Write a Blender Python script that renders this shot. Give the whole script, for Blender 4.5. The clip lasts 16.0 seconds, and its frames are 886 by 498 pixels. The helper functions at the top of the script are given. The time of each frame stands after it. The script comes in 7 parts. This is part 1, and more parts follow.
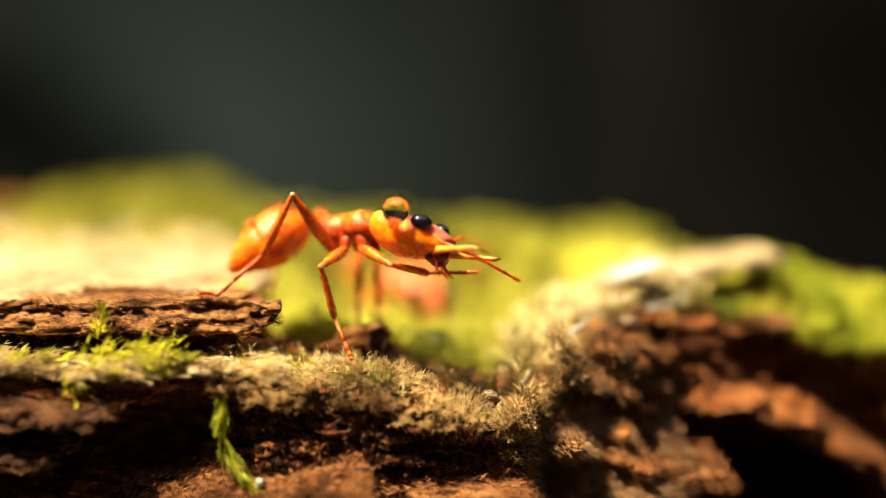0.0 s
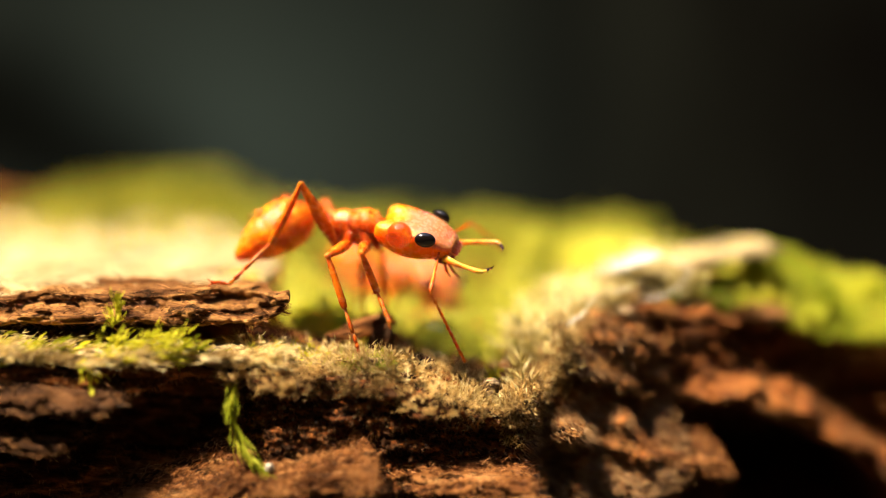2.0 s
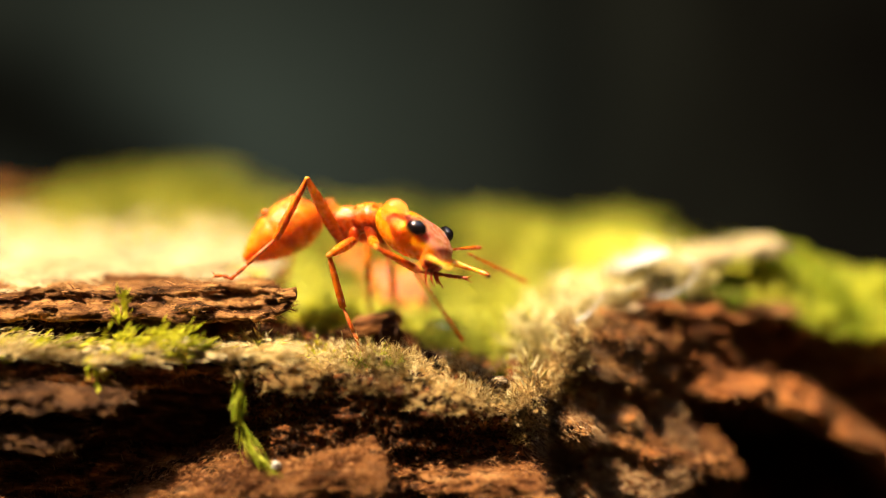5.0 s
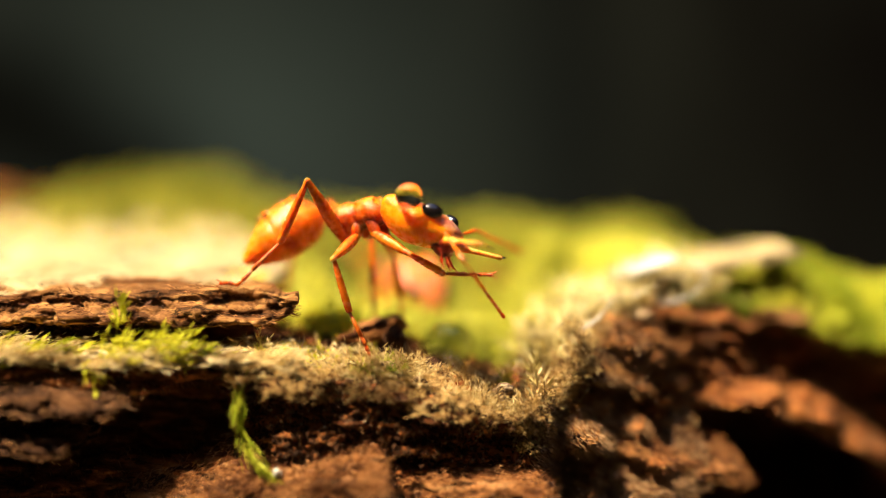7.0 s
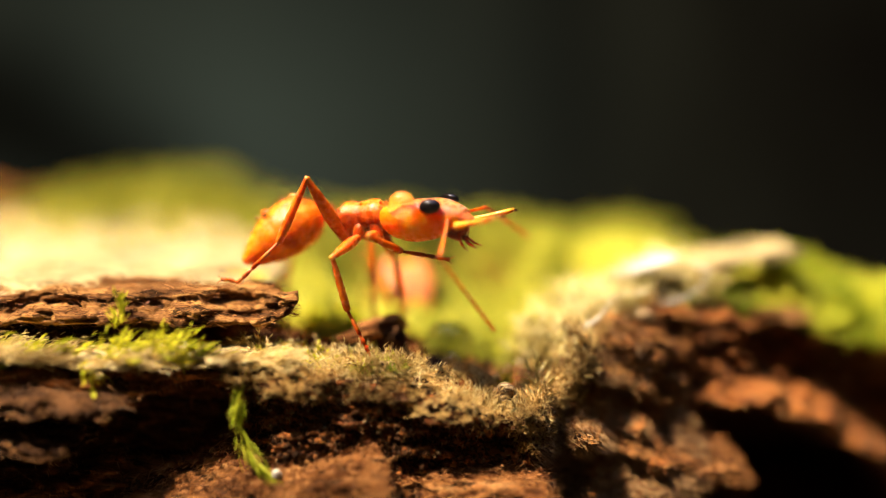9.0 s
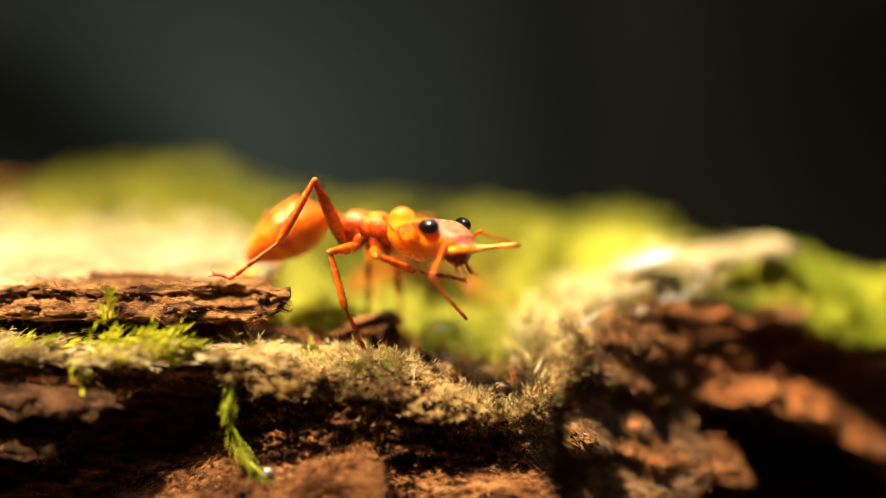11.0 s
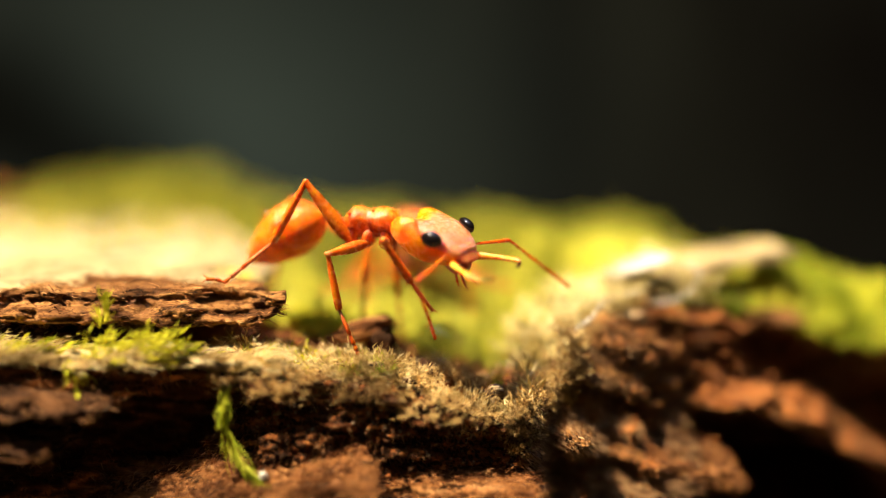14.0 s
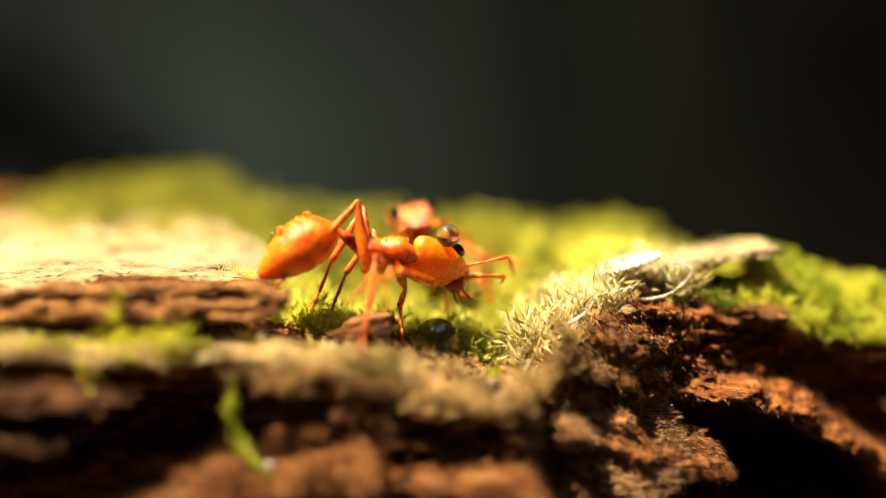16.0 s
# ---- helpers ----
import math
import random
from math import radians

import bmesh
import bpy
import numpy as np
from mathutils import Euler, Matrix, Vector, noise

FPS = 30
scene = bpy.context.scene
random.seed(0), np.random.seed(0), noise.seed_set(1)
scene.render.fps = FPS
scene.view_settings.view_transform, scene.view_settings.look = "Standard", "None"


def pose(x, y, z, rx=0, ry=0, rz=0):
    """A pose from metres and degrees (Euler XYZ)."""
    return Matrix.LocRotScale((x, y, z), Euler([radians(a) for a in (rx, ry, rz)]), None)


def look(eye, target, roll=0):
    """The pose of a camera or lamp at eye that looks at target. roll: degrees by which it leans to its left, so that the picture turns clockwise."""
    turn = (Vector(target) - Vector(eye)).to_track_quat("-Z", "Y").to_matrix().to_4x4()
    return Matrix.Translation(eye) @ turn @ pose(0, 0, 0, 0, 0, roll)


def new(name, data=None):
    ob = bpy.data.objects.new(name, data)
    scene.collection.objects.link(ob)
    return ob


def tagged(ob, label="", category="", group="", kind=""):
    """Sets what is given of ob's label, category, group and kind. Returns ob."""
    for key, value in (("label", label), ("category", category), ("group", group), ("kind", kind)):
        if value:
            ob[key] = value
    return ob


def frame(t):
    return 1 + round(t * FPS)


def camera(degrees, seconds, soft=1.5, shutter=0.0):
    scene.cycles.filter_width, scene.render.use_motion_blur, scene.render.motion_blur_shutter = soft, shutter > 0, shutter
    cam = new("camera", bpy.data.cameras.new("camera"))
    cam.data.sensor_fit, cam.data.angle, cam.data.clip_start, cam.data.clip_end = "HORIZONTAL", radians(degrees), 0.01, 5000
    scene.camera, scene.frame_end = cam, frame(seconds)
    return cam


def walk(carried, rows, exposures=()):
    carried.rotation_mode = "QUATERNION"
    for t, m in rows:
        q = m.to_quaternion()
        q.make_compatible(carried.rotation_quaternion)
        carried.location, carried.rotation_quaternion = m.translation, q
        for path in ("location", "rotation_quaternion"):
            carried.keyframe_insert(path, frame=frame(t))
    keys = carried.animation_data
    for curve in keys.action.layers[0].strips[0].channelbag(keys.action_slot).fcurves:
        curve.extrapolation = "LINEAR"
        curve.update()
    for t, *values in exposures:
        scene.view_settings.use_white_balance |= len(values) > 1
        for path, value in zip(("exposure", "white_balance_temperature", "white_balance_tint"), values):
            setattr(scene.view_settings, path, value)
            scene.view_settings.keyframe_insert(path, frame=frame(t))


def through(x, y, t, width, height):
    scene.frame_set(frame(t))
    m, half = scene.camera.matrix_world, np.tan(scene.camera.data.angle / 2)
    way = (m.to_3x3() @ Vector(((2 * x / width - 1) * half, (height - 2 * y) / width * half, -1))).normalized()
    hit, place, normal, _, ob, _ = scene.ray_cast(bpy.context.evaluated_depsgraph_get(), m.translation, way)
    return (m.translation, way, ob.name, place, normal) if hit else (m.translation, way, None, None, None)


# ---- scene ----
# A red weaver ant on the mossy bark of a fallen log, seen from a few centimetres.
# Lengths in the code below are millimetres (MM) unless they are said to be metres.
MM = 0.001
cam = camera(46.1, 16.0, soft=1.0)
# CAMERA PATH
PATH = [
    (0.0, -0.000, -0.000, 60.000, 86.000, 0.000, 0.000),
    (0.5, -0.021, -0.224, 59.966, 86.015, 0.090, 0.059),
    (1.0, 0.035, -0.378, 59.964, 86.089, 0.096, 0.056),
    (1.5, 0.029, -0.998, 59.975, 85.920, 0.120, 0.097),
    (2.0, 0.058, -1.192, 59.974, 85.726, 0.042, 0.269),
    (2.5, 0.080, -1.541, 59.976, 85.547, 0.088, 0.456),
    (3.0, 0.049, -1.635, 59.951, 85.584, 0.094, 0.698),
    (3.5, 0.013, -1.413, 59.980, 85.515, 0.041, 0.662),
    (4.0, -0.018, -1.470, 59.958, 85.544, 0.109, 0.586),
    (6.5, -0.093, -0.057, 59.877, 85.803, -0.339, 0.571),
    (7.0, -0.196, -0.232, 59.839, 85.879, -0.302, 0.646),
    (7.5, -0.245, -0.220, 59.823, 85.762, -0.326, 0.626),
    (8.0, -0.270, 0.012, 59.839, 85.760, -0.353, 0.560),
    (8.5, -0.246, 0.030, 59.831, 85.848, -0.298, 0.546),
    (9.0, -0.333, -0.040, 59.832, 85.823, -0.248, 0.443),
    (11.5, -0.328, 0.587, 59.695, 85.710, -0.431, 0.144),
    (12.0, -0.358, 0.579, 59.696, 85.800, -0.346, 0.077),
    (12.5, -0.358, 0.641, 59.694, 85.790, -0.467, 0.021),
    (13.0, -0.365, 0.651, 59.737, 85.810, -0.612, -0.151),
    (13.5, -0.387, 0.687, 59.768, 85.744, -0.590, -0.109),
    (14.0, -0.339, 0.455, 59.742, 85.879, -0.527, -0.076),
    (14.5, -0.329, 0.365, 59.733, 85.901, -0.510, -0.172),
    (15.0, -0.286, -0.344, 59.769, 85.978, -0.452, -0.232),
    (15.5, -0.198, -0.814, 59.785, 85.935, -0.246, -0.104),
    (16.0, -0.162, -1.051, 59.833, 85.839, -0.228, 0.031),
]
walk(cam, [(t, pose(x * MM, y * MM, z * MM, rx, ry, rz)) for t, x, y, z, rx, ry, rz in PATH])

# the lens: focus follows a small marker that is drawn back at the end
focus_point = new("focus_point")
walk(focus_point, [(t, pose(0, y * MM, 57 * MM)) for t, y in
                   ((0, 37.7), (4.2, 37.8), (6.3, 37.9), (11.3, 37.7), (14.4, 37.8), (14.9, 39.0), (15.3, 41.2), (16.0, 41.6))])
cam.data.dof.use_dof = True
cam.data.dof.focus_object = focus_point
cam.data.dof.aperture_fstop = 10.5

# ---------------------------------------------------------------- light
world = bpy.data.worlds.new("sky")
scene.world = world
world.use_nodes = True
wn = world.node_tree.nodes
sky = wn.new("ShaderNodeTexSky")
sky.sky_type = 'NISHITA'
sky.sun_disc = False
SUN_ELEVATION, SUN_AZIMUTH = 62.0, -120.0      # degrees; azimuth from +y (ahead) towards +x
sky.sun_elevation, sky.sun_rotation = radians(SUN_ELEVATION), radians(SUN_AZIMUTH)
world.node_tree.links.new(sky.outputs[0], wn["Background"].inputs[0])
wn["Background"].inputs[1].default_value = 0.13
sun_data = bpy.data.lights.new("sun", 'SUN')
sun_data.energy, sun_data.angle, sun_data.color = 4.6, radians(1.0), (1.0, 0.825, 0.585)
sun = new("sun", sun_data)
_e, _a = radians(SUN_ELEVATION), radians(SUN_AZIMUTH)
_from = Vector((math.cos(_e) * math.sin(_a), math.cos(_e) * math.cos(_a), math.sin(_e)))
sun.matrix_world = look(_from, (0, 0, 0))
scene.view_settings.exposure = 1.86


# ---------------------------------------------------------------- materials
class Nodes:
    """Small helper to write a node material."""

    def __init__(self, name):
        self.mat = bpy.data.materials.new(name)
        self.mat.use_nodes = True
        self.t = self.mat.node_tree
        self.p = self.t.nodes["Principled BSDF"]
        self.out = self.t.nodes["Material Output"]

    def link(self, a, b):
        self.t.links.new(a, b)

    def coords(self, sx=1.0, sy=1.0, sz=1.0):
        c = self.t.nodes.new("ShaderNodeTexCoord")
        m = self.t.nodes.new("ShaderNodeMapping")
        m.inputs["Scale"].default_value = (sx * 1000, sy * 1000, sz * 1000)
        self.link(c.outputs["Object"], m.inputs[0])
        return m.outputs[0]

    def noise(self, vec, scale, detail=4.0, rough=0.6):
        n = self.t.nodes.new("ShaderNodeTexNoise")
        n.inputs["Scale"].default_value = scale
        n.inputs["Detail"].default_value = detail
        n.inputs["Roughness"].default_value = rough
        self.link(vec, n.inputs["Vector"])
        return n.outputs["Fac"]

    def ramp(self, fac, stops):
        r = self.t.nodes.new("ShaderNodeValToRGB")
        e = r.color_ramp.elements
        while len(e) < len(stops):
            e.new(0.5)
        for k, (pos, col) in zip(e, stops):
            k.position, k.color = pos, (*col, 1)
        self.link(fac, r.inputs[0])
        return r.outputs[0]

    def mix(self, fac, a, b, blend='MIX'):
        m = self.t.nodes.new("ShaderNodeMix")
        m.data_type, m.blend_type = 'RGBA', blend
        for v, i in ((fac, 0), (a, 6), (b, 7)):
            if isinstance(v, (int, float)):
                m.inputs[i].default_value = v
            elif isinstance(v, tuple):
                m.inputs[i].default_value = (*v, 1)
            else:
                self.link(v, m.inputs[i])
        return m.outputs[2]

    def bump(self, height, strength, dist):
        b = self.t.nodes.new("ShaderNodeBump")
        b.inputs["Strength"].default_value = strength
        b.inputs["Distance"].default_value = dist * MM
        self.link(height, b.inputs["Height"])
        self.link(b.outputs[0], self.p.inputs["Normal"])
        return b

    def set(self, **kw):
        for k, v in kw.items():
            self.p.inputs[k.replace("_", " ")].default_value = v


def bark_material(name, stops, fibre=(0.5, 1.6, 2.2), rough=0.85, relief=0.5):
    n = Nodes(name)
    v = n.coords(*fibre)
    g = n.noise(v, 1.1, 8, 0.65)
    col = n.ramp(g, stops)
    fine = n.noise(n.coords(1.5, 5, 6), 3.0, 4, 0.7)
    col = n.mix(0.55, col, n.ramp(fine, [(0.3, (0.35, 0.33, 0.32)), (0.7, (1, 1, 1))]), 'MULTIPLY')
    big = n.noise(n.coords(), 0.22, 3, 0.5)
    col = n.mix(n.ramp(big, [(0.45, (0, 0, 0)), (0.65, (0.35, 0.35, 0.35))]), col, (0.05, 0.022, 0.01))
    crack = n.noise(n.coords(0.6, 2.2, 2.6), 0.8, 6, 0.75)
    col = n.mix(n.ramp(crack, [(0.4, (0.85, 0.85, 0.85)), (0.47, (0, 0, 0))]), col, (0.012, 0.006, 0.003))
    n.link(col, n.p.inputs["Base Color"])
    n.set(Roughness=rough, Specular_IOR_Level=0.06)
    n.bump(n.mix(0.5, n.mix(0.5, g, fine), crack), relief, 0.3)
    return n.mat


M_BARK = bark_material("bark", [(0.3, (0.022, 0.008, 0.004)), (0.46, (0.15, 0.046, 0.013)), (0.6, (0.4, 0.14, 0.034)), (0.76, (0.64, 0.3, 0.09))])
M_BARK_BROWN = bark_material("bark_brown", [(0.3, (0.03, 0.013, 0.006)), (0.45, (0.18, 0.073, 0.022)), (0.6, (0.47, 0.225, 0.07)), (0.76, (0.74, 0.46, 0.17))], fibre=(0.25, 1.6, 2.6), relief=1.0)
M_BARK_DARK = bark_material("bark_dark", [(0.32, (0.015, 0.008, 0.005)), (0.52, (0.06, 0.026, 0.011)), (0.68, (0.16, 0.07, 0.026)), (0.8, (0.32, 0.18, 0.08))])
M_BARK_PALE = bark_material("bark_pale", [(0.28, (0.16, 0.1, 0.045)), (0.45, (0.42, 0.32, 0.15)), (0.65, (0.62, 0.52, 0.29)), (0.8, (0.76, 0.68, 0.43))], fibre=(0.3, 2.4, 2.4))
M_BARK_TAN = bark_material("bark_tan", [(0.3, (0.06, 0.035, 0.018)), (0.48, (0.25, 0.16, 0.08)), (0.66, (0.5, 0.38, 0.22)), (0.82, (0.75, 0.68, 0.5))], fibre=(0.35, 1.8, 2.4))
M_BARK_BLEACHED = bark_material("bark_bleached", [(0.3, (0.4, 0.34, 0.25)), (0.45, (0.7, 0.66, 0.54)), (0.7, (0.86, 0.84, 0.74))], fibre=(0.3, 2.2, 2.6))
M_BARK_RED = bark_material("bark_red", [(0.34, (0.012, 0.004, 0.002)), (0.46, (0.13, 0.045, 0.013)), (0.57, (0.34, 0.14, 0.042)), (0.72, (0.56, 0.33, 0.14))], fibre=(0.3, 1.4, 1.8), relief=1.0)


def moss_material(name, a, b, c, through=0.45, patches=0.65):
    """Leaves: diffuse, with light shining through; each leaf has its own tone."""
    n = Nodes(name)
    geo = n.t.nodes.new("ShaderNodeNewGeometry")
    col = n.ramp(geo.outputs["Random Per Island"], [(0.0, a), (0.5, b), (1.0, c)])
    patch = n.noise(n.coords(1, 0.45, 1), 0.24, 3, 0.6)
    col = n.mix(n.ramp(patch, [(0.45, (0, 0, 0)), (0.65, (patches,) * 3)]), col, c)
    col = n.mix(n.ramp(patch, [(0.38, (patches,) * 3), (0.48, (0, 0, 0))]), col, a)
    n.link(col, n.p.inputs["Base Color"])
    n.set(Roughness=0.55, Specular_IOR_Level=0.15)
    tr = n.t.nodes.new("ShaderNodeBsdfTranslucent")
    n.link(col, tr.inputs["Color"])
    mx = n.t.nodes.new("ShaderNodeMixShader")
    mx.inputs[0].default_value = through
    n.link(n.p.outputs[0], mx.inputs[1])
    n.link(tr.outputs[0], mx.inputs[2])
    n.link(mx.outputs[0], n.out.inputs[0])
    return n.mat


M_MOSS = moss_material("moss_green", (0.13, 0.15, 0.012), (0.54, 0.53, 0.04), (0.85, 0.82, 0.16), 0.55, 0.85)
M_MOSS_DEEP = moss_material("moss_deep", (0.055, 0.07, 0.005), (0.25, 0.26, 0.02), (0.52, 0.5, 0.06), 0.5, 0.85)
M_MOSS_LOW = moss_material("moss_low", (0.3, 0.3, 0.02), (0.6, 0.58, 0.05), (0.82, 0.78, 0.14), 0.5, 0.0)
M_MOSS_VIVID = moss_material("moss_vivid", (0.19, 0.21, 0.006), (0.54, 0.53, 0.015), (0.82, 0.77, 0.07), 0.5)
M_MOSS_FRESH = moss_material("moss_fresh", (0.1, 0.15, 0.006), (0.42, 0.48, 0.018), (0.76, 0.74, 0.09), 0.5, 0.8)
M_MOSS_DRY = moss_material("moss_dry", (0.06, 0.026, 0.007), (0.5, 0.3, 0.085), (0.88, 0.64, 0.27), 0.25)
M_MOSS_CREAM = moss_material("moss_cream", (0.26, 0.16, 0.045), (0.62, 0.46, 0.18), (0.86, 0.72, 0.38), 0.3)
M_MOSS_PALE = moss_material("moss_pale", (0.22, 0.15, 0.025), (0.72, 0.6, 0.22), (0.95, 0.86, 0.5), 0.22)


def chitin(name, base, deep, rough=0.38, weight=0.8, scale=2.2, down=0.0, back=None, glow=0.7, rim=(0.5, 0.95), flat=None):
    """Amber insect skin: light enters and glows; fine down on it; darker flecks and seams."""
    n = Nodes(name)
    v = n.coords()
    f = n.noise(v, scale, 5, 0.65)
    col = n.ramp(f, [(0.36, deep), (0.6, base)])
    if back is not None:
        # the upper side blends to back: duller, pinkish on the head, lighter orange on the trunk
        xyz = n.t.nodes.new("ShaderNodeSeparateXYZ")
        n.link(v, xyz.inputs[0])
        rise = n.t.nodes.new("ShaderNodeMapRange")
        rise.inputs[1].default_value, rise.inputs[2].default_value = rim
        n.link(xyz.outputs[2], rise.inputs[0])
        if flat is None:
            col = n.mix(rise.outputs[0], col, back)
        else:
            side = n.t.nodes.new("ShaderNodeMath")
            side.operation = 'ABSOLUTE'
            n.link(xyz.outputs[1], side.inputs[0])
            fall = n.t.nodes.new("ShaderNodeMapRange")
            fall.inputs[1].default_value, fall.inputs[2].default_value = flat
            fall.inputs[3].default_value, fall.inputs[4].default_value = 1.0, 0.0
            n.link(side.outputs[0], fall.inputs[0])
            lean = n.t.nodes.new("ShaderNodeMath")
            lean.operation = 'MULTIPLY_ADD'
            lean.inputs[1].default_value = 0.28
            n.link(xyz.outputs[0], lean.inputs[0])
            n.link(xyz.outputs[2], lean.inputs[2])
            n.link(lean.outputs[0], rise.inputs[0])
            both = n.t.nodes.new("ShaderNodeMath")
            both.operation = 'MULTIPLY'
            n.link(rise.outputs[0], both.inputs[0])
            n.link(fall.outputs[0], both.inputs[1])
            col = n.mix(both.outputs[0], col, back)
    fleck = n.noise(v, 14.0, 2, 0.6)
    col = n.mix(n.ramp(fleck, [(0.58, (0, 0, 0)), (0.7, (0.55, 0.55, 0.55))]), col, deep)
    n.link(col, n.p.inputs["Base Color"])
    n.link(n.ramp(n.noise(v, 5.0, 3, 0.6), [(0.3, (rough - 0.1,) * 3), (0.7, (rough + 0.15,) * 3)]), n.p.inputs["Roughness"])
    n.p.inputs["Subsurface Weight"].default_value = weight
    n.p.inputs["Subsurface Radius"].default_value = (1.0, 0.3, 0.03)
    n.p.inputs["Subsurface Scale"].default_value = glow * MM
    n.p.inputs["Specular IOR Level"].default_value = 0.45
    n.p.inputs["Sheen Weight"].default_value = down
    n.p.inputs["Sheen Roughness"].default_value = 0.4
    n.p.inputs["Sheen Tint"].default_value = (1.0, 0.8, 0.65, 1)
    n.bump(n.noise(v, 11.0, 4, 0.7), 0.5, 0.06)
    return n.mat


M_FIBRE = moss_material("bark_fibre", (0.02, 0.008, 0.004), (0.13, 0.052, 0.018), (0.42, 0.22, 0.085), 0.1, 0.3)
M_FIBRE_TAN = moss_material("bark_fibre_tan", (0.03, 0.013, 0.006), (0.18, 0.085, 0.032), (0.5, 0.3, 0.14), 0.1, 0.4)
M_FIBRE_RED = moss_material("bark_fibre_red", (0.03, 0.009, 0.004), (0.17, 0.058, 0.017), (0.48, 0.22, 0.07), 0.1, 0.3)
# second ant's skin: the pinkish wash of strong sun is put into the colour
M_PINK = chitin("ant_sunwashed_face", (0.66, 0.22, 0.06), (0.5, 0.12, 0.03), rough=0.45)
M_PINK_BODY = chitin("ant_sunwashed_body", (0.58, 0.17, 0.04), (0.4, 0.08, 0.02), rough=0.4)
M_HEAD = chitin("ant_head", (0.88, 0.3, 0.004), (0.78, 0.2, 0.002), rough=0.24, scale=1.2, back=(0.5, 0.185, 0.095), glow=1.0, rim=(0.28, 0.44), flat=(0.82, 1.02))
M_CLYPEUS = chitin("ant_clypeus", (0.55, 0.18, 0.08), (0.4, 0.08, 0.02), rough=0.3)
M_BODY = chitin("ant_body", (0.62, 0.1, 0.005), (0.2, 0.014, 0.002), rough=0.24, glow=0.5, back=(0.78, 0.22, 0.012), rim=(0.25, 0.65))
M_GASTER = chitin("ant_gaster", (0.86, 0.26, 0.008), (0.5, 0.07, 0.002), rough=0.24, scale=1.0, glow=1.0)
M_LEG = chitin("ant_leg", (0.7, 0.18, 0.008), (0.34, 0.05, 0.003), rough=0.22, scale=1.3, glow=0.3)
M_KNEE = chitin("ant_knee", (0.78, 0.34, 0.07), (0.5, 0.15, 0.02), rough=0.25, glow=0.3)
M_TARSUS = chitin("ant_tarsus", (0.55, 0.15, 0.014), (0.36, 0.07, 0.007), rough=0.3, scale=4.0, glow=0.2)
M_MOUTH = chitin("ant_mouth", (0.46, 0.04, 0.005), (0.16, 0.01, 0.003), rough=0.28, weight=0.3)
M_JAW = chitin("ant_jaw", (0.76, 0.38, 0.045), (0.5, 0.13, 0.012), rough=0.2, scale=3.0, glow=0.5)

n_ = Nodes("ant_eye")
n_.set(Base_Color=(0.006, 0.004, 0.004, 1), Roughness=0.14)
n_.bump(n_.noise(n_.coords(), 22.0, 1, 0.5), 0.15, 0.02)
M_EYE = n_.mat
n_ = Nodes("ant_tooth")
n_.set(Base_Color=(0.03, 0.008, 0.004, 1), Roughness=0.25)
M_TOOTH = n_.mat


def water(name, clear, gleam, tint=(1, 1, 1), bend=1.333):
    """Clear water: refracting, with a share of straight light through it and a soft gleam."""
    n = Nodes(name)
    n.set(Base_Color=(*tint, 1), Roughness=0.0, IOR=bend)
    n.p.inputs["Transmission Weight"].default_value = 1.0
    n.p.inputs["Coat Weight"].default_value = 1.0
    n.p.inputs["Coat Roughness"].default_value = gleam
    t = n.t.nodes.new("ShaderNodeBsdfTransparent")
    m = n.t.nodes.new("ShaderNodeMixShader")
    m.inputs[0].default_value = clear
    n.link(n.p.outputs[0], m.inputs[1])
    n.link(t.outputs[0], m.inputs[2])
    n.link(m.outputs[0], n.out.inputs[0])
    return n.mat


M_WATER = water("water", 0.0, 0.07, (0.92, 0.78, 0.64))
M_BEAD = water("water_bead", 0.3, 0.03, bend=1.12)

# leaf litter of the forest floor
n_ = Nodes("leaf_litter")
v_ = n_.coords(0.05, 0.05, 0.05)
n_.link(n_.ramp(n_.noise(v_, 1.2, 6, 0.65), [(0.3, (0.012, 0.009, 0.006)), (0.5, (0.05, 0.035, 0.02)), (0.7, (0.1, 0.085, 0.04))]), n_.p.inputs["Base Color"])
n_.set(Roughness=0.95)
n_.bump(n_.noise(v_, 4.0, 4, 0.6), 0.8, 6.0)
M_LITTER = n_.mat

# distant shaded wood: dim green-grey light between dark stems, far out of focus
# this light is painted into an emissive material; no lamp casts it
n_ = Nodes("wood_glow")
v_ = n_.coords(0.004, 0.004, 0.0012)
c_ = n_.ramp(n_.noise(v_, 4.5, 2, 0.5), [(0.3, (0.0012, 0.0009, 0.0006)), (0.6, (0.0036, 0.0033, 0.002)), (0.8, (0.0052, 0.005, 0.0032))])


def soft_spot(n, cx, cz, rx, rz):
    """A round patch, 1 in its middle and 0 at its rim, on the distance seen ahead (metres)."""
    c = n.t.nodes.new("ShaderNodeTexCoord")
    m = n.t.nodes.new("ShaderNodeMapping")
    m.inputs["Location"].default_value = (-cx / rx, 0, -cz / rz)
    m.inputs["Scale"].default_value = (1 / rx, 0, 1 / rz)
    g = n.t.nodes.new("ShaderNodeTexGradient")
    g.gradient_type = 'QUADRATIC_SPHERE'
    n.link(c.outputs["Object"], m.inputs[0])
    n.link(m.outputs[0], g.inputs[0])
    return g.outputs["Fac"]


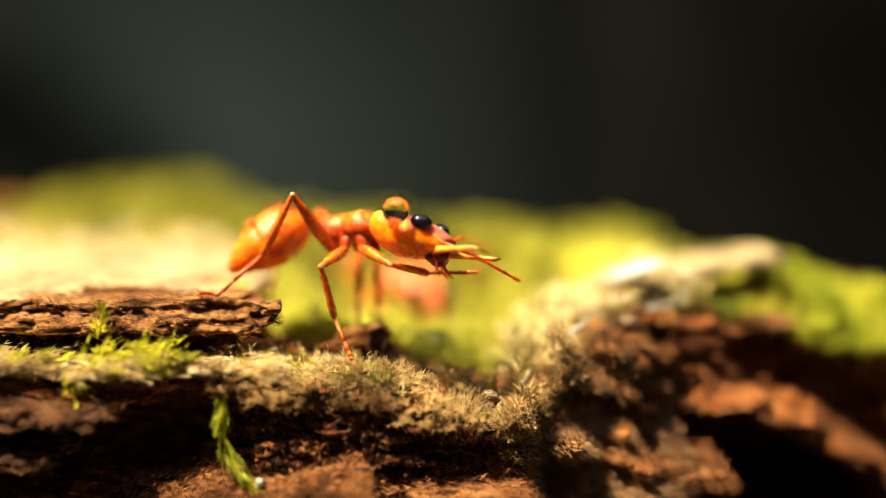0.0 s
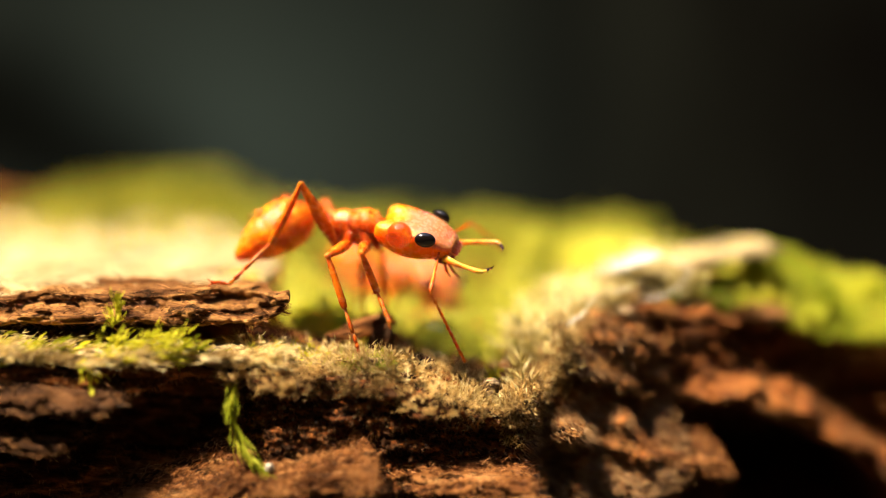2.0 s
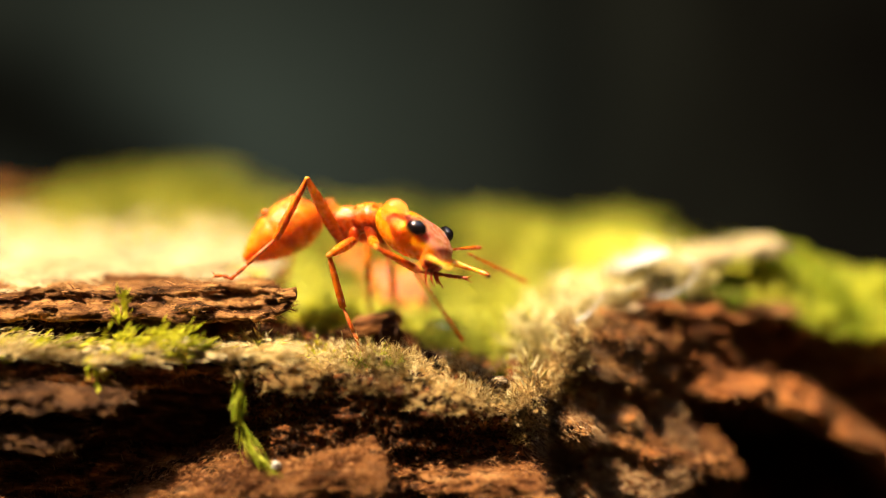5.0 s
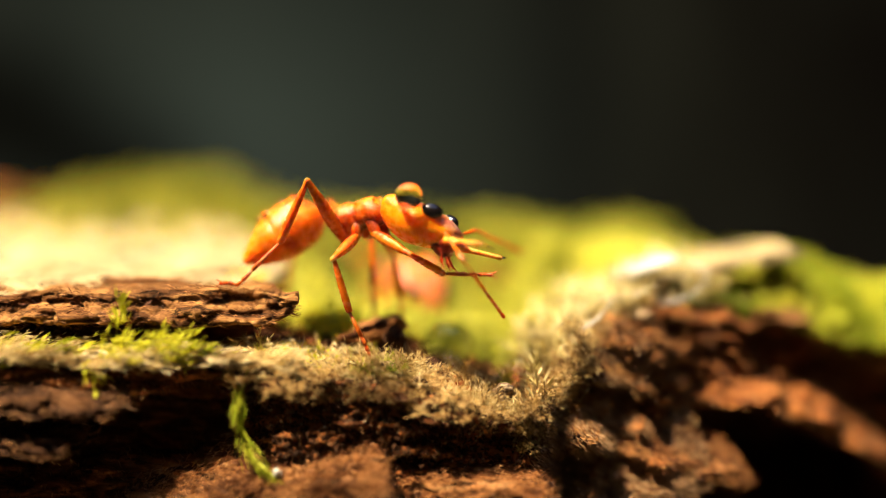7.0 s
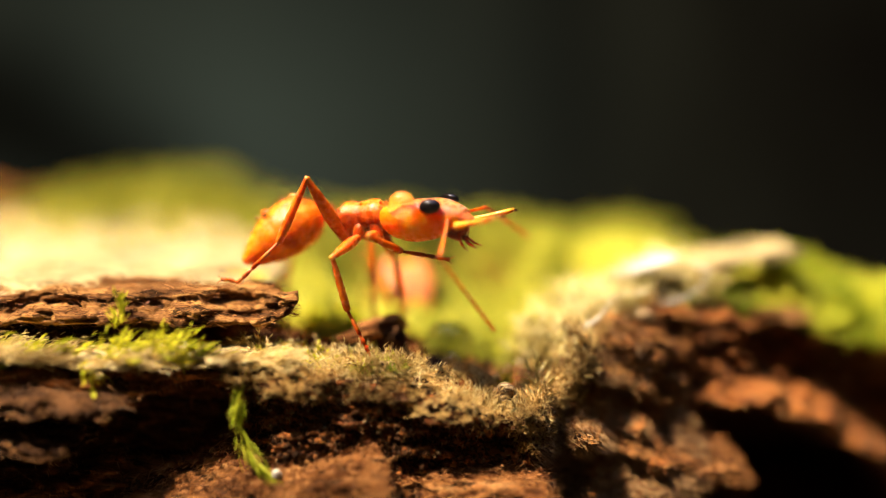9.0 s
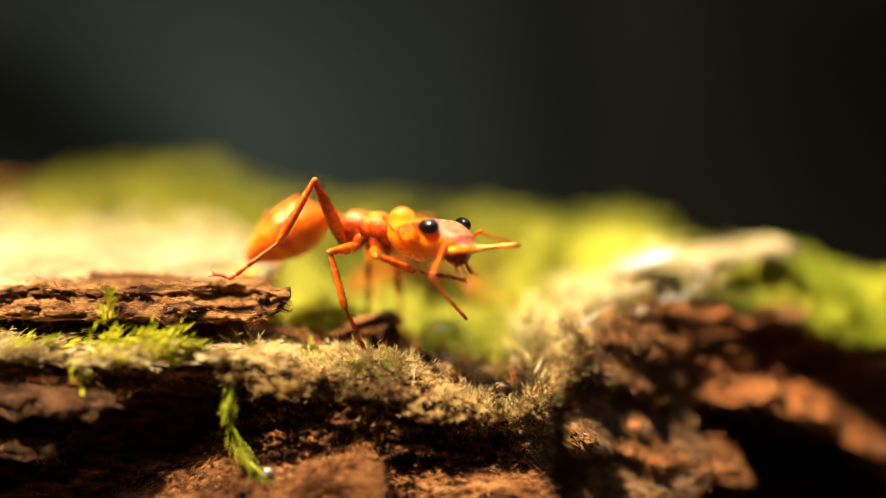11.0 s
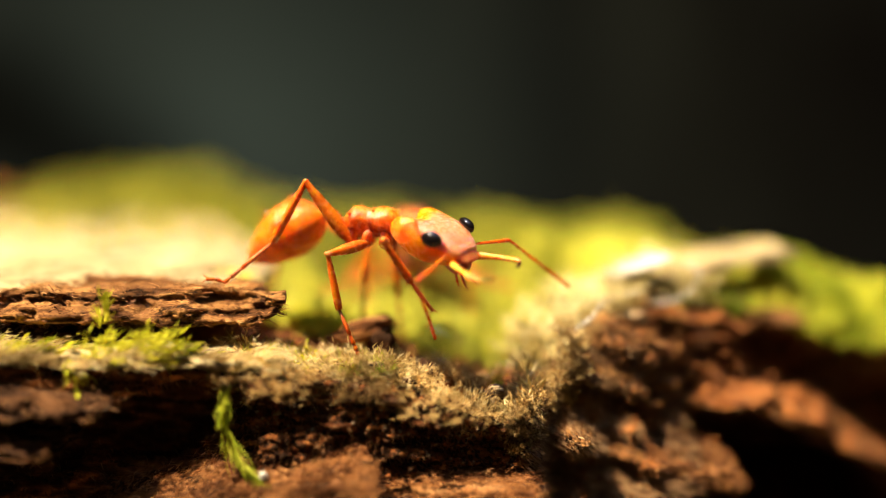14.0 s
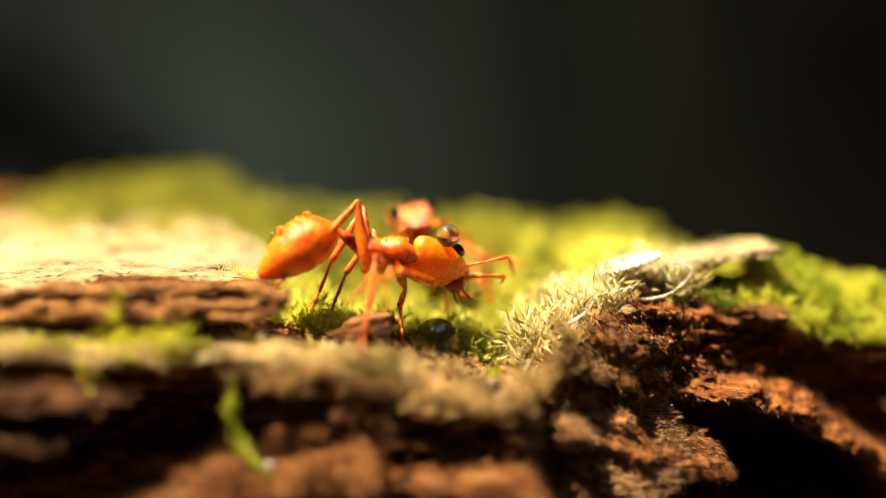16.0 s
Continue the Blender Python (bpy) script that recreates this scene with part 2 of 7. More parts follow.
# one painted pool of glow, then two soft dark blobs over it
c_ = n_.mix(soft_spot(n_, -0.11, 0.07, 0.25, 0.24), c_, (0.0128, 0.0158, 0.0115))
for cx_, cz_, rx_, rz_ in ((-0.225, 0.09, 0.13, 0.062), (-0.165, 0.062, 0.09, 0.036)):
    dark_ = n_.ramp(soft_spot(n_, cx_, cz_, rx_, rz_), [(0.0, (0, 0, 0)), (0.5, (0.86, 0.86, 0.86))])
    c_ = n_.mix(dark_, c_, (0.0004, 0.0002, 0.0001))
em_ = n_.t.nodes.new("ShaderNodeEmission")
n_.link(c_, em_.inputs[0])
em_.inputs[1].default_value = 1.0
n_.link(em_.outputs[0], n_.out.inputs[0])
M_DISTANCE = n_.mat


# ---------------------------------------------------------------- building helpers
def mesh_object(name, verts, faces, material, parent=None, label="", smooth=True):
    """One mesh object from arrays of places in millimetres."""
    me = bpy.data.meshes.new(name)
    me.from_pydata((np.asarray(verts, dtype=float) * MM).tolist(), [], faces if isinstance(faces, list) else faces.tolist())
    me.materials.append(material)
    if smooth:
        me.polygons.foreach_set("use_smooth", [True] * len(me.polygons))
    ob = new(name, me)
    if parent is not None:
        ob.parent = parent
    if label:
        tagged(ob, label)
    return ob


def part(name, bm, material, parent, label=""):
    """Links a bmesh, in millimetres, as one mesh object under a thing or a part."""
    bmesh.ops.recalc_face_normals(bm, faces=bm.faces)
    bm.transform(Matrix.Scale(MM, 4))
    me = bpy.data.meshes.new(name)
    bm.to_mesh(me)
    bm.free()
    me.materials.append(material)
    me.polygons.foreach_set("use_smooth", [True] * len(me.polygons))
    ob = new(name, me)
    if parent is not None:
        ob.parent = parent
    if label:
        tagged(ob, label)
    return ob


def hash3(i, j, k, seed):
    h = (i * 374761393 + j * 668265263 + k * 2147483647 + seed * 1274126177) & 0xFFFFFFFF
    h = ((h ^ (h >> 13)) * 1274126177) & 0xFFFFFFFF
    h = ((h ^ (h >> 16)) * 2246822519) & 0xFFFFFFFF
    return (h ^ (h >> 15)) / 4294967295.0


def vnoise(x, y, z, seed=0):
    """Smooth value noise, -1 to 1, on whole arrays."""
    x, y, z = np.broadcast_arrays(np.asarray(x, float), np.asarray(y, float), np.asarray(z, float))
    xi, yi, zi = (np.floor(a).astype(np.int64) for a in (x, y, z))
    u, v, w = (a - np.floor(a) for a in (x, y, z))
    u, v, w = (a * a * a * (a * (a * 6 - 15) + 10) for a in (u, v, w))
    total = 0
    for a in (0, 1):
        for b in (0, 1):
            for c in (0, 1):
                total = total + (u if a else 1 - u) * (v if b else 1 - v) * (w if c else 1 - w) * hash3(xi + a, yi + b, zi + c, seed)
    return total * 2 - 1


def fbm(x, y, z, octaves=4, seed=0, gain=0.5):
    total, amp = 0, 1.0
    for o in range(octaves):
        f = 2.0 ** o
        total = total + amp * vnoise(x * f, y * f, z * f, seed + o * 17)
        amp *= gain
    return total


def ridged(x, y, z, octaves=4, seed=0):
    total, amp = 0, 1.0
    for o in range(octaves):
        f = 2.0 ** o
        total = total + amp * (1 - 2 * np.abs(vnoise(x * f, y * f, z * f, seed + o * 13)))
        amp *= 0.5
    return total


def keyed(x, pairs):
    """A smooth curve through a few (place, value) pairs."""
    px, pv = zip(*pairs)
    x = np.asarray(x, float)
    i = np.clip(np.searchsorted(px, x) - 1, 0, len(px) - 2)
    px, pv = np.array(px, float), np.array(pv, float)
    f = np.clip((x - px[i]) / (px[i + 1] - px[i]), 0, 1)
    f = f * f * (3 - 2 * f)
    return pv[i] * (1 - f) + pv[i + 1] * f


def grid_faces(nu, nv):
    i, j = np.meshgrid(np.arange(nu - 1), np.arange(nv - 1), indexing="ij")
    a = (i * nv + j).ravel()
    return np.stack([a, a + nv, a + nv + 1, a + 1], axis=1)


# ---------------------------------------------------------------- the log
# Along the log (x): the front lip's height and depth, the hollow behind it, and the mossy crest.
LIP_Z = ((-60, 52.9), (-17, 53.0), (-8, 52.8), (-3, 52.45), (0.0, 51.85), (2.0, 51.2), (3.2, 51.6), (5.2, 53.2), (8, 54.1), (14, 53.8), (19, 52.8), (60, 49))
LIP_Y = ((-60, 37), (-17, 36.4), (-6, 37.0), (0, 37.0), (2.8, 37.4), (4, 39.9), (7, 41.3), (11, 43.2), (15, 45.6), (20, 47.5), (60, 50))
MID_Z = ((-60, 55.0), (-17, 54.6), (-8, 54.2), (-3, 53.3), (2.0, 52.4), (5, 54.0), (8, 55.2), (14, 55.4), (20, 53.8), (60, 51))
CREST_Y = ((-60, 95), (-22, 80), (-9, 64), (1, 57), (8, 54), (14, 53), (20, 54), (60, 56))
CREST_Z = ((-60, 60.5), (-32, 57.2), (-22, 57.7), (-16.5, 58.0), (-13.5, 55.9), (-9, 55.8), (1, 56.0), (9, 55.8), (14, 54.7), (20, 53.2), (28, 50.8), (60, 47))
MID_Y = 48.0


def top_z(x, y, rough=True):
    """Height of the top of the log."""
    x, y = np.broadcast_arrays(np.asarray(x, float), np.asarray(y, float))
    ly, lz, mz, cy, cz = keyed(x, LIP_Y), keyed(x, LIP_Z), keyed(x, MID_Z), keyed(x, CREST_Y), keyed(x, CREST_Z)
    a = np.clip((y - ly) / (MID_Y - ly), 0, 1)
    b = np.clip((y - MID_Y) / (cy - MID_Y), 0, 1)
    z = lz + (mz - lz) * a
    z = np.where(y > MID_Y, mz + (cz - mz) * np.sin(b * math.pi / 2), z)
    d = np.clip(y - cy, 0, None)
    z = z - 0.018 * d * d
    if rough:
        far = np.clip((y - 40) / 12, 0, 1)
        z = z + 0.30 * fbm(x * 0.45, y * 0.45, 0.0, 3, 3) + 0.16 * fbm(x * 1.6, y * 1.9, 3.3, 3, 8) * (1 - 0.4 * far) + 0.055 * ridged(x * 3.2, y * 6.0, 1.7, 3, 5) * (1 - far)
        z = z + far * 0.55 * np.clip(fbm(x * 0.28, y * 0.22, 9.1, 3, 21), -0.6, 1)
    return z


def front_y(x, z):
    """Depth of the broken front of the log below its lip."""
    x, z = np.broadcast_arrays(np.asarray(x, float), np.asarray(z, float))
    ly, lz = keyed(x, LIP_Y), keyed(x, LIP_Z)
    d = lz - z
    left = 1 - np.clip((x - 1.8) / 2.4, 0, 1)
    warp = 0.35 * fbm(x * 0.5, z * 0.9, 0, 3, 31)
    # a thin shelf, a deep dark gap under it, then layers that come forward again
    near = np.clip((x + 9) / 2.5, 0, 1)            # beside the notch the front hardly steps back
    bank = near * np.clip((0.5 - x) / 2.5, 0, 1)   # and slopes out below the ant's foot
    under = (1 - 0.72 * near - 0.1 * bank) * (2.4 * np.clip((d + warp - 0.75) / 0.35, 0, 1) - 1.9 * np.clip((d + warp - 2.9) / 1.6, 0, 1))
    under = under - bank * 0.32 * np.clip(d, 0, 1.5) - near * 0.17 * ridged(x * 2.3, z * 2.8, 4.4, 4, 33)
    # on the other side crumbling layers; further along a recess under the moss
    k = np.clip((x - 7) / 3, 0, 1)
    right = (1 - k) * (-0.12 * np.clip(d, 0, 6) - 0.22 * np.clip(d - 1.5, 0, 4) + 0.9 * np.clip(fbm(x * 0.5, z * 0.8, 4.0, 4, 37), -1, 1)) + k * 0.5 * np.clip((d - 0.2) / 0.5, 0, 1)
    y = ly + left * under + (1 - left) * right
    # a dark cleft between the lip's tip and the flank
    y = y + 1.3 * np.exp(-((x - 3.7 - 0.1 * (50 - z)) / 0.42) ** 2) * np.clip((d - 0.4) / 0.6, 0, 1)
    # the dark hollow in the front
    hx, hz = (x - 14.4) / 5.6, (z - 47.1 + 0.36 * (x - 14.4)) / 2.4
    r = np.sqrt(hx * hx + hz * hz) + 0.16 * fbm(x * 0.5, z * 0.6, 2.0, 3, 41)
    # its rounded rim stands forward like a brow
    brow = np.clip((1.75 - r) / 0.6, 0, 1) * np.clip((hz + 0.35) / 0.4, 0, 1) * np.clip((x - 9.2) / 3, 0, 1)
    y = y - 3.1 * brow * brow * (3 - 2 * brow)
    y = y + 10.0 * np.clip((1.05 - r) / 0.2, 0, 1)
    calm = 1 - 0.6 * brow
    lay = ridged(x * 0.35, z * 1.5 + 0.25 * x, 0.5, 4, 51)
    y = y - (0.38 + 0.1 * (1 - left)) * lay * calm - (0.30 + 0.25 * (1 - left)) * calm * fbm(x * 0.9, z * 1.8, 7.7, 4, 61) - 0.10 * ridged(x * 2.2, z * 4.6, 2.2, 3, 71)
    return y - (1 - left) * calm * (0.18 * ridged(x * 1.6 + z, z * 1.6 - x, 3.1, 4, 73) + 0.13 * ridged(x * 4.2 + 2 * z, z * 3.2 - 2 * x, 1.1, 3, 75))


def steps(*runs):
    out = []
    for a, b, n in runs:
        out += list(np.linspace(a, b, n, endpoint=False))
    return np.array(out + [runs[-1][1]])


def fallen_log():
    xs = steps((-480, -26, 60), (-26, -19, 40), (-19, 21, 460), (21, 30, 40), (30, 480, 60))
    down = steps((60, 11, 30), (11, 8, 12), (8, 0, 130))              # below the lip
    back = steps((0, 8, 100), (8, 22, 80), (22, 75, 70), (75, 130, 20))      # behind the lip
    X = xs[:, None]
    ly, lz = keyed(X, LIP_Y), keyed(X, LIP_Z)
    za = np.maximum(lz - down[None, :], 0.0)
    lipn = top_z(X, ly) - lz
    ya = front_y(X, za)
    f = np.clip(1 - down[None, :] / 0.5, 0, 1)
    za = za + lipn * f
    ya = ya * (1 - f * f) + ly * f * f
    yb = ly + back[None, 1:]
    zb = np.maximum(top_z(X, yb), 0.0)
    ys, zs = np.concatenate([ya, yb], 1), np.concatenate([za, zb], 1)
    v = np.stack([np.broadcast_to(X, ys.shape), ys, zs], 2).reshape(-1, 3)
    ob = mesh_object("fallen_log", v, grid_faces(len(xs), ys.shape[1]), M_BARK)
    return tagged(ob, "rotting fallen log with layered brown bark", "log", kind="structure")


log = fallen_log()


def bark_plate(name, x0, x1, y0, y1, z, thick, material, label, tilt=(0.0, 0.0), seed=0, nx=160, ny=60, point=0.0, ragged=0.5, bend=0.0, slope=0.25):
    """A loose plate of bark with ragged edges, a fibrous top and a broken rim."""
    nt = 8
    u = np.linspace(0, 1, nx)[:, None]
    # one ring over the top, round the front rim, along the underside and round the back rim
    vt = np.linspace(0, 1, ny)
    rim = np.linspace(0, 1, nt + 2)[1:-1]
    prof = np.concatenate([np.stack([vt, np.ones(ny)], 1), np.stack([np.ones(nt), 1 - rim], 1), np.stack([vt[::-1], np.zeros(ny)], 1), np.stack([np.zeros(nt), rim], 1)])
    v, h = prof[None, :, 0], prof[None, :, 1]
    ends = np.clip(np.minimum(u, 1 - u) / 0.05, 0, 1) ** 0.5
    x = x0 + (x1 - x0) * u + 0 * v
    wav0 = ragged * fbm(x * 0.7, seed * 3.1, 0.3, 4, seed + 1)
    wav1 = ragged * fbm(x * 0.7, seed * 1.7, 5.3, 4, seed + 2)
    tip = point * np.clip((u - 0.75) / 0.25, 0, 1) ** 2
    ya = y0 + wav0 + tip * (y1 - y0) * 0.1
    yb = y1 + wav1 - tip * (y1 - y0) * 0.75
    # v = 0 at the back, 1 at the front
    y = yb + (ya - yb) * v
    edge = np.clip(np.minimum(v, 1 - v) / 0.06, 0, 1)
    t = thick * ends * (0.55 + 0.45 * edge) * (1 + 0.22 * fbm(x * 0.4, y * 0.9, seed, 3, seed + 3))
    zz = z + tilt[0] * (x - x1) + tilt[1] * (y - y0) + bend * (u - 0.5) ** 2 + (h - 0.5) * t
    fib = 0.12 * ridged(x * 0.3, y * 2.2, seed, 5, seed + 4) + 0.10 * fbm(x * 1.0, y * 3.2, 2.0, 5, seed + 5)
    zz = zz + fib * (0.35 + 0.65 * h) * ends
    y = y + (0.22 * ridged(x * 0.6, zz * 2.5, seed, 4, seed + 6) + 0.10 * fbm(x * 2.4, zz * 5, 1, 3, seed + 7)) * np.where((v > 0.97), 1.4, 0.2) + slope * thick * (h - 0.5) * np.clip((v - 0.8) / 0.2, 0, 1)
    pts = np.stack(np.broadcast_arrays(x, y, zz), 2)
    n = pts.shape[1]
    i, j = np.meshgrid(np.arange(nx - 1), np.arange(n), indexing="ij")
    f = np.stack([i * n + j, i * n + (j + 1) % n, (i + 1) * n + (j + 1) % n, (i + 1) * n + j], 2).reshape(-1, 4)
    faces = f.tolist() + [list(range(n)), list(range((nx - 1) * n, nx * n))[::-1]]
    ob = mesh_object(name, pts.reshape(-1, 3), faces, material)
    return tagged(ob, label, "bark")


def fibres(ob, count, length, seed, material, way=(1.0, 0.0, -0.25), loose=0.55, lift=0.5, x0=-21, x1=21):
    """Fine torn fibres standing off a bark surface, as one part of it."""
    rng = np.random.default_rng(seed)
    me = ob.data
    n = len(me.polygons)
    c, nor, ar = np.empty(n * 3), np.empty(n * 3), np.empty(n)
    me.polygons.foreach_get("center", c)
    me.polygons.foreach_get("normal", nor)
    me.polygons.foreach_get("area", ar)
    c, nor = c.reshape(-1, 3) / MM, nor.reshape(-1, 3)
    ok = (c[:, 0] > x0) & (c[:, 0] < x1) & (nor[:, 1] < 0.35) & (c[:, 1] < 47) & (c[:, 2] > 45.5)
    p = np.where(ok, ar, 0)
    pick = rng.choice(n, count, p=p / p.sum())
    base, nor = c[pick] + rng.normal(size=(count, 3)) * 0.06, nor[pick]
    d = np.asarray(way) * rng.choice([-1, 1, 1], count)[:, None] + rng.normal(size=(count, 3)) * loose + nor * lift
    d /= np.linalg.norm(d, axis=1, keepdims=True)
    L = rng.uniform(*length, count)[:, None]
    s1 = np.cross(d, rng.normal(size=(count, 3)))
    s1 /= np.linalg.norm(s1, axis=1, keepdims=True)
    s2 = np.cross(d, s1)
    w = rng.uniform(0.006, 0.022, count)[:, None]
    mid = base + d * L * 0.5 + nor * L * 0.1
    tip = base + d * L + nor * L * rng.uniform(-0.15, 0.25, count)[:, None]
    base = base - nor * 0.05
    V = np.stack([base + s1 * w, base - s1 * w * 0.5 + s2 * w, base - s1 * w * 0.5 - s2 * w, mid + s1 * w * 0.8, mid - s1 * w * 0.4 + s2 * w * 0.8, mid - s1 * w * 0.4 - s2 * w * 0.8, tip], 1).reshape(-1, 3)
    i = 7 * np.arange(count)[:, None]
    tri = np.array([[0, 1, 4], [0, 4, 3], [1, 2, 5], [1, 5, 4], [2, 0, 3], [2, 3, 5], [3, 4, 6], [4, 5, 6], [5, 3, 6]])
    F = (i[:, :, None] + tri[None]).reshape(-1, 3)
    f = mesh_object("bark_fuzz", V, F, material, parent=None if ob is log else ob, smooth=False)
    return tagged(f, "fine torn fibres fringing the bark", "fibre" if ob is log else "", kind="stuff")


fibres(log, 15000, (0.15, 0.5), 203, M_FIBRE_RED, way=(0.5, -0.1, -0.85), lift=0.12, loose=0.25, x0=3.0, x1=10.5)
fibres(log, 26000, (0.2, 0.65), 205, M_FIBRE_TAN, way=(0.75, -0.2, -0.6), lift=0.03, loose=0.13, x0=2.6, x1=7.2)
fibres(log, 30000, (0.08, 0.36), 201, M_FIBRE, way=(0.5, -0.2, -0.8), lift=0.12, loose=0.35)
# dark broken rim of the upper sheet, on whose end the ant's hind foot rests, and the pale sheet behind it
SHEET = bark_plate("bark_sheet", -27, -6.15, 37.5, 40.6, 54.75, 0.95, M_BARK_BROWN, "brown broken rim of a bark sheet beside the moss", tilt=(0.006, 0.10), seed=11, nx=420, ny=60, point=0.75, slope=0.9)
fibres(SHEET, 2600, (0.12, 0.5), 211, M_FIBRE_RED, way=(1, 0, -0.1), lift=0.06, loose=0.2)
bark_plate("bark_sheet", -50, -7.6, 38.6, 62, 54.95, 0.9, M_BARK_PALE, "broad pale sheet of dry sunlit bark", tilt=(0.004, 0.085), seed=13, nx=360, ny=110, point=0.9)
PLATES = (
    (-12.2, -2.4, 35.0, 37.4, 49.1, 0.42, M_BARK_RED, "broad curled reddish flake of bark under the shelf", (0.25, 0.85), 23, 0.7, -0.4, 4600),
    (-3.0, 3.4, 35.6, 38.0, 48.5, 0.5, M_BARK_RED, "short reddish flake of bark low on the log", (0.04, 0.5), 29, 0.5, -1.6, 2000),
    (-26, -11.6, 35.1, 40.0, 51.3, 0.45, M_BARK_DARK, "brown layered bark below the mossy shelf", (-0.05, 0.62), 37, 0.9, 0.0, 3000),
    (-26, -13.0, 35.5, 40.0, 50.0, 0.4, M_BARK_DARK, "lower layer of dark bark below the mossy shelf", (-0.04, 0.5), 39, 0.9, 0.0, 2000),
    (-26, -7.4, 35.8, 38.6, 53.05, 0.24, M_BARK_PALE, "thin pale layer of bark edging the mossy shelf", (0.0, 0.08), 33, 0.5, 0.0, 700),
    (-8.6, -5.8, 36.9, 39.5, 52.3, 0.4, M_BARK_RED, "small brown flake of bark in the shade of the lip", (0.02, 0.25), 31, 0.5, 0.0, 600),
    (3.4, 9.6, 39.0, 41.4, 47.3, 0.5, M_BARK_RED, "crumbling reddish bark on the flank of the notch", (-0.08, 1.25), 49, 0.5, 0.6, 9000),
    (4.4, 11.4, 39.2, 43.9, 47.5, 0.5, M_BARK_RED, "splintered flake of bark at the hollow's foot", (-0.36, 0.30), 43, 0.95, 0.6, 5000),
    (9.8, 15.0, 43.9, 47.0, 53.7, 0.3, M_BARK_BROWN, "thin brown layer of bark under the moss", (-0.02, 0.10), 45, 0.4, 0.0, 1000),
)
for x0, x1, y0, y1, z, th, mat, label, tilt, seed, point, bend, count in PLATES:
    p_ = bark_plate("bark_flake", x0, x1, y0, y1, z, th, mat, label, tilt=tilt, seed=seed, nx=220, point=point, bend=bend)
    fibres(p_, count, (0.12, 0.55), seed + 200, M_FIBRE_TAN if seed == 49 else M_FIBRE_RED if mat is M_BARK_RED else M_FIBRE, way=(0.8, -0.2, 0.45 * (tilt[0] > 0.1) - 0.5 * (tilt[0] < -0.1)), lift=0.12, loose=0.25)
bark_plate("bark_sheet", 7.0, 15.0, 44.6, 49.0, 56.4, 0.3, M_BARK_PALE, "bleached strip of bark on the mossy rise", tilt=(0.17, 0.05), seed=47, nx=160, point=0.3, ragged=0.9)


def lump(name, at, radii, turn, seed, material, label):
    """A rough, rounded lump of bark."""
    bm = bmesh.new()
    bmesh.ops.create_icosphere(bm, subdivisions=4, radius=1.0)
    co = np.array([v.co[:] for v in bm.verts])
    k = 1 + 0.28 * fbm(co[:, 0] * 1.3, co[:, 1] * 1.3, co[:, 2] * 1.3, 4, seed) + 0.10 * ridged(co[:, 0] * 3, co[:, 1] * 5, co[:, 2] * 5, 3, seed + 5)
    for v, f in zip(bm.verts, k):
        v.co = v.co * float(f)
    bm.transform(pose(*at, *turn) @ Matrix.Diagonal((*radii, 1)))
    return tagged(part(name, bm, material, None), label, "bark")


lump("bark_chip", (-3.35, 40.0, 53.75), (1.25, 0.7, 0.36), (0, -14, 10), 53, M_BARK_RED, "red-brown lump of bark by the ant's foot")
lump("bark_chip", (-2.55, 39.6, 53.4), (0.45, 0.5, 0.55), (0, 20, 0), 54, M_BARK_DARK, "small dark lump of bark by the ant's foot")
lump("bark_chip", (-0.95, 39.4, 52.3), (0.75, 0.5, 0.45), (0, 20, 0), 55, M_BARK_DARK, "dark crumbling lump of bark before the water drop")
lump("bark_chip", (1.7, 37.9, 51.7), (0.42, 0.35, 0.36), (0, 10, 30), 56, M_BARK_TAN, "small tan nodule of bark at the lip's tip")
for k, (cx, cy, rx, rz, turn) in enumerate(((-7.6, 37.6, 0.7, 0.2, 8), (-6.3, 37.35, 0.55, 0.16, -6), (-5.2, 37.9, 0.8, 0.2, 5), (-4.4, 37.2, 0.5, 0.18, 10), (-2.7, 37.5, 0.6, 0.2, 14), (-1.4, 37.3, 0.55, 0.17, 18), (-0.3, 37.8, 0.7, 0.2, 20), (0.9, 37.5, 0.45, 0.2, 16), (5.0, 40.6, 0.6, 0.22, -25), (6.4, 41.2, 0.7, 0.22, -18), (7.4, 41.6, 0.5, 0.2, -10))):
    lump("bark_chip", (cx, cy, float(top_z(cx, cy)) + 0.02), (rx, 0.4, rz), (0, turn, 13 * k), 300 + k, (M_BARK_BROWN, M_BARK_TAN, M_BARK_DARK)[k % 3], ("flat brown chip of bark lying in dry moss", "pale tan chip of bark lying in dry moss", "flat dark chip of bark lying in dry moss")[k % 3])
bark_plate("bark_chip", -6.6, -5.9, 37.5, 38.0, 55.2, 0.36, M_BARK_BROWN, "brown knob of bark at the broken sheet's tip", tilt=(0.12, 0.1), seed=57, nx=50, ny=20, point=0.3, ragged=0.12)


lump("sand_grain", (-6.4, 35.7, 49.3), (0.16, 0.14, 0.13), (0, 0, 20), 58, M_BARK_BLEACHED, "tiny white grain lying on reddish bark")


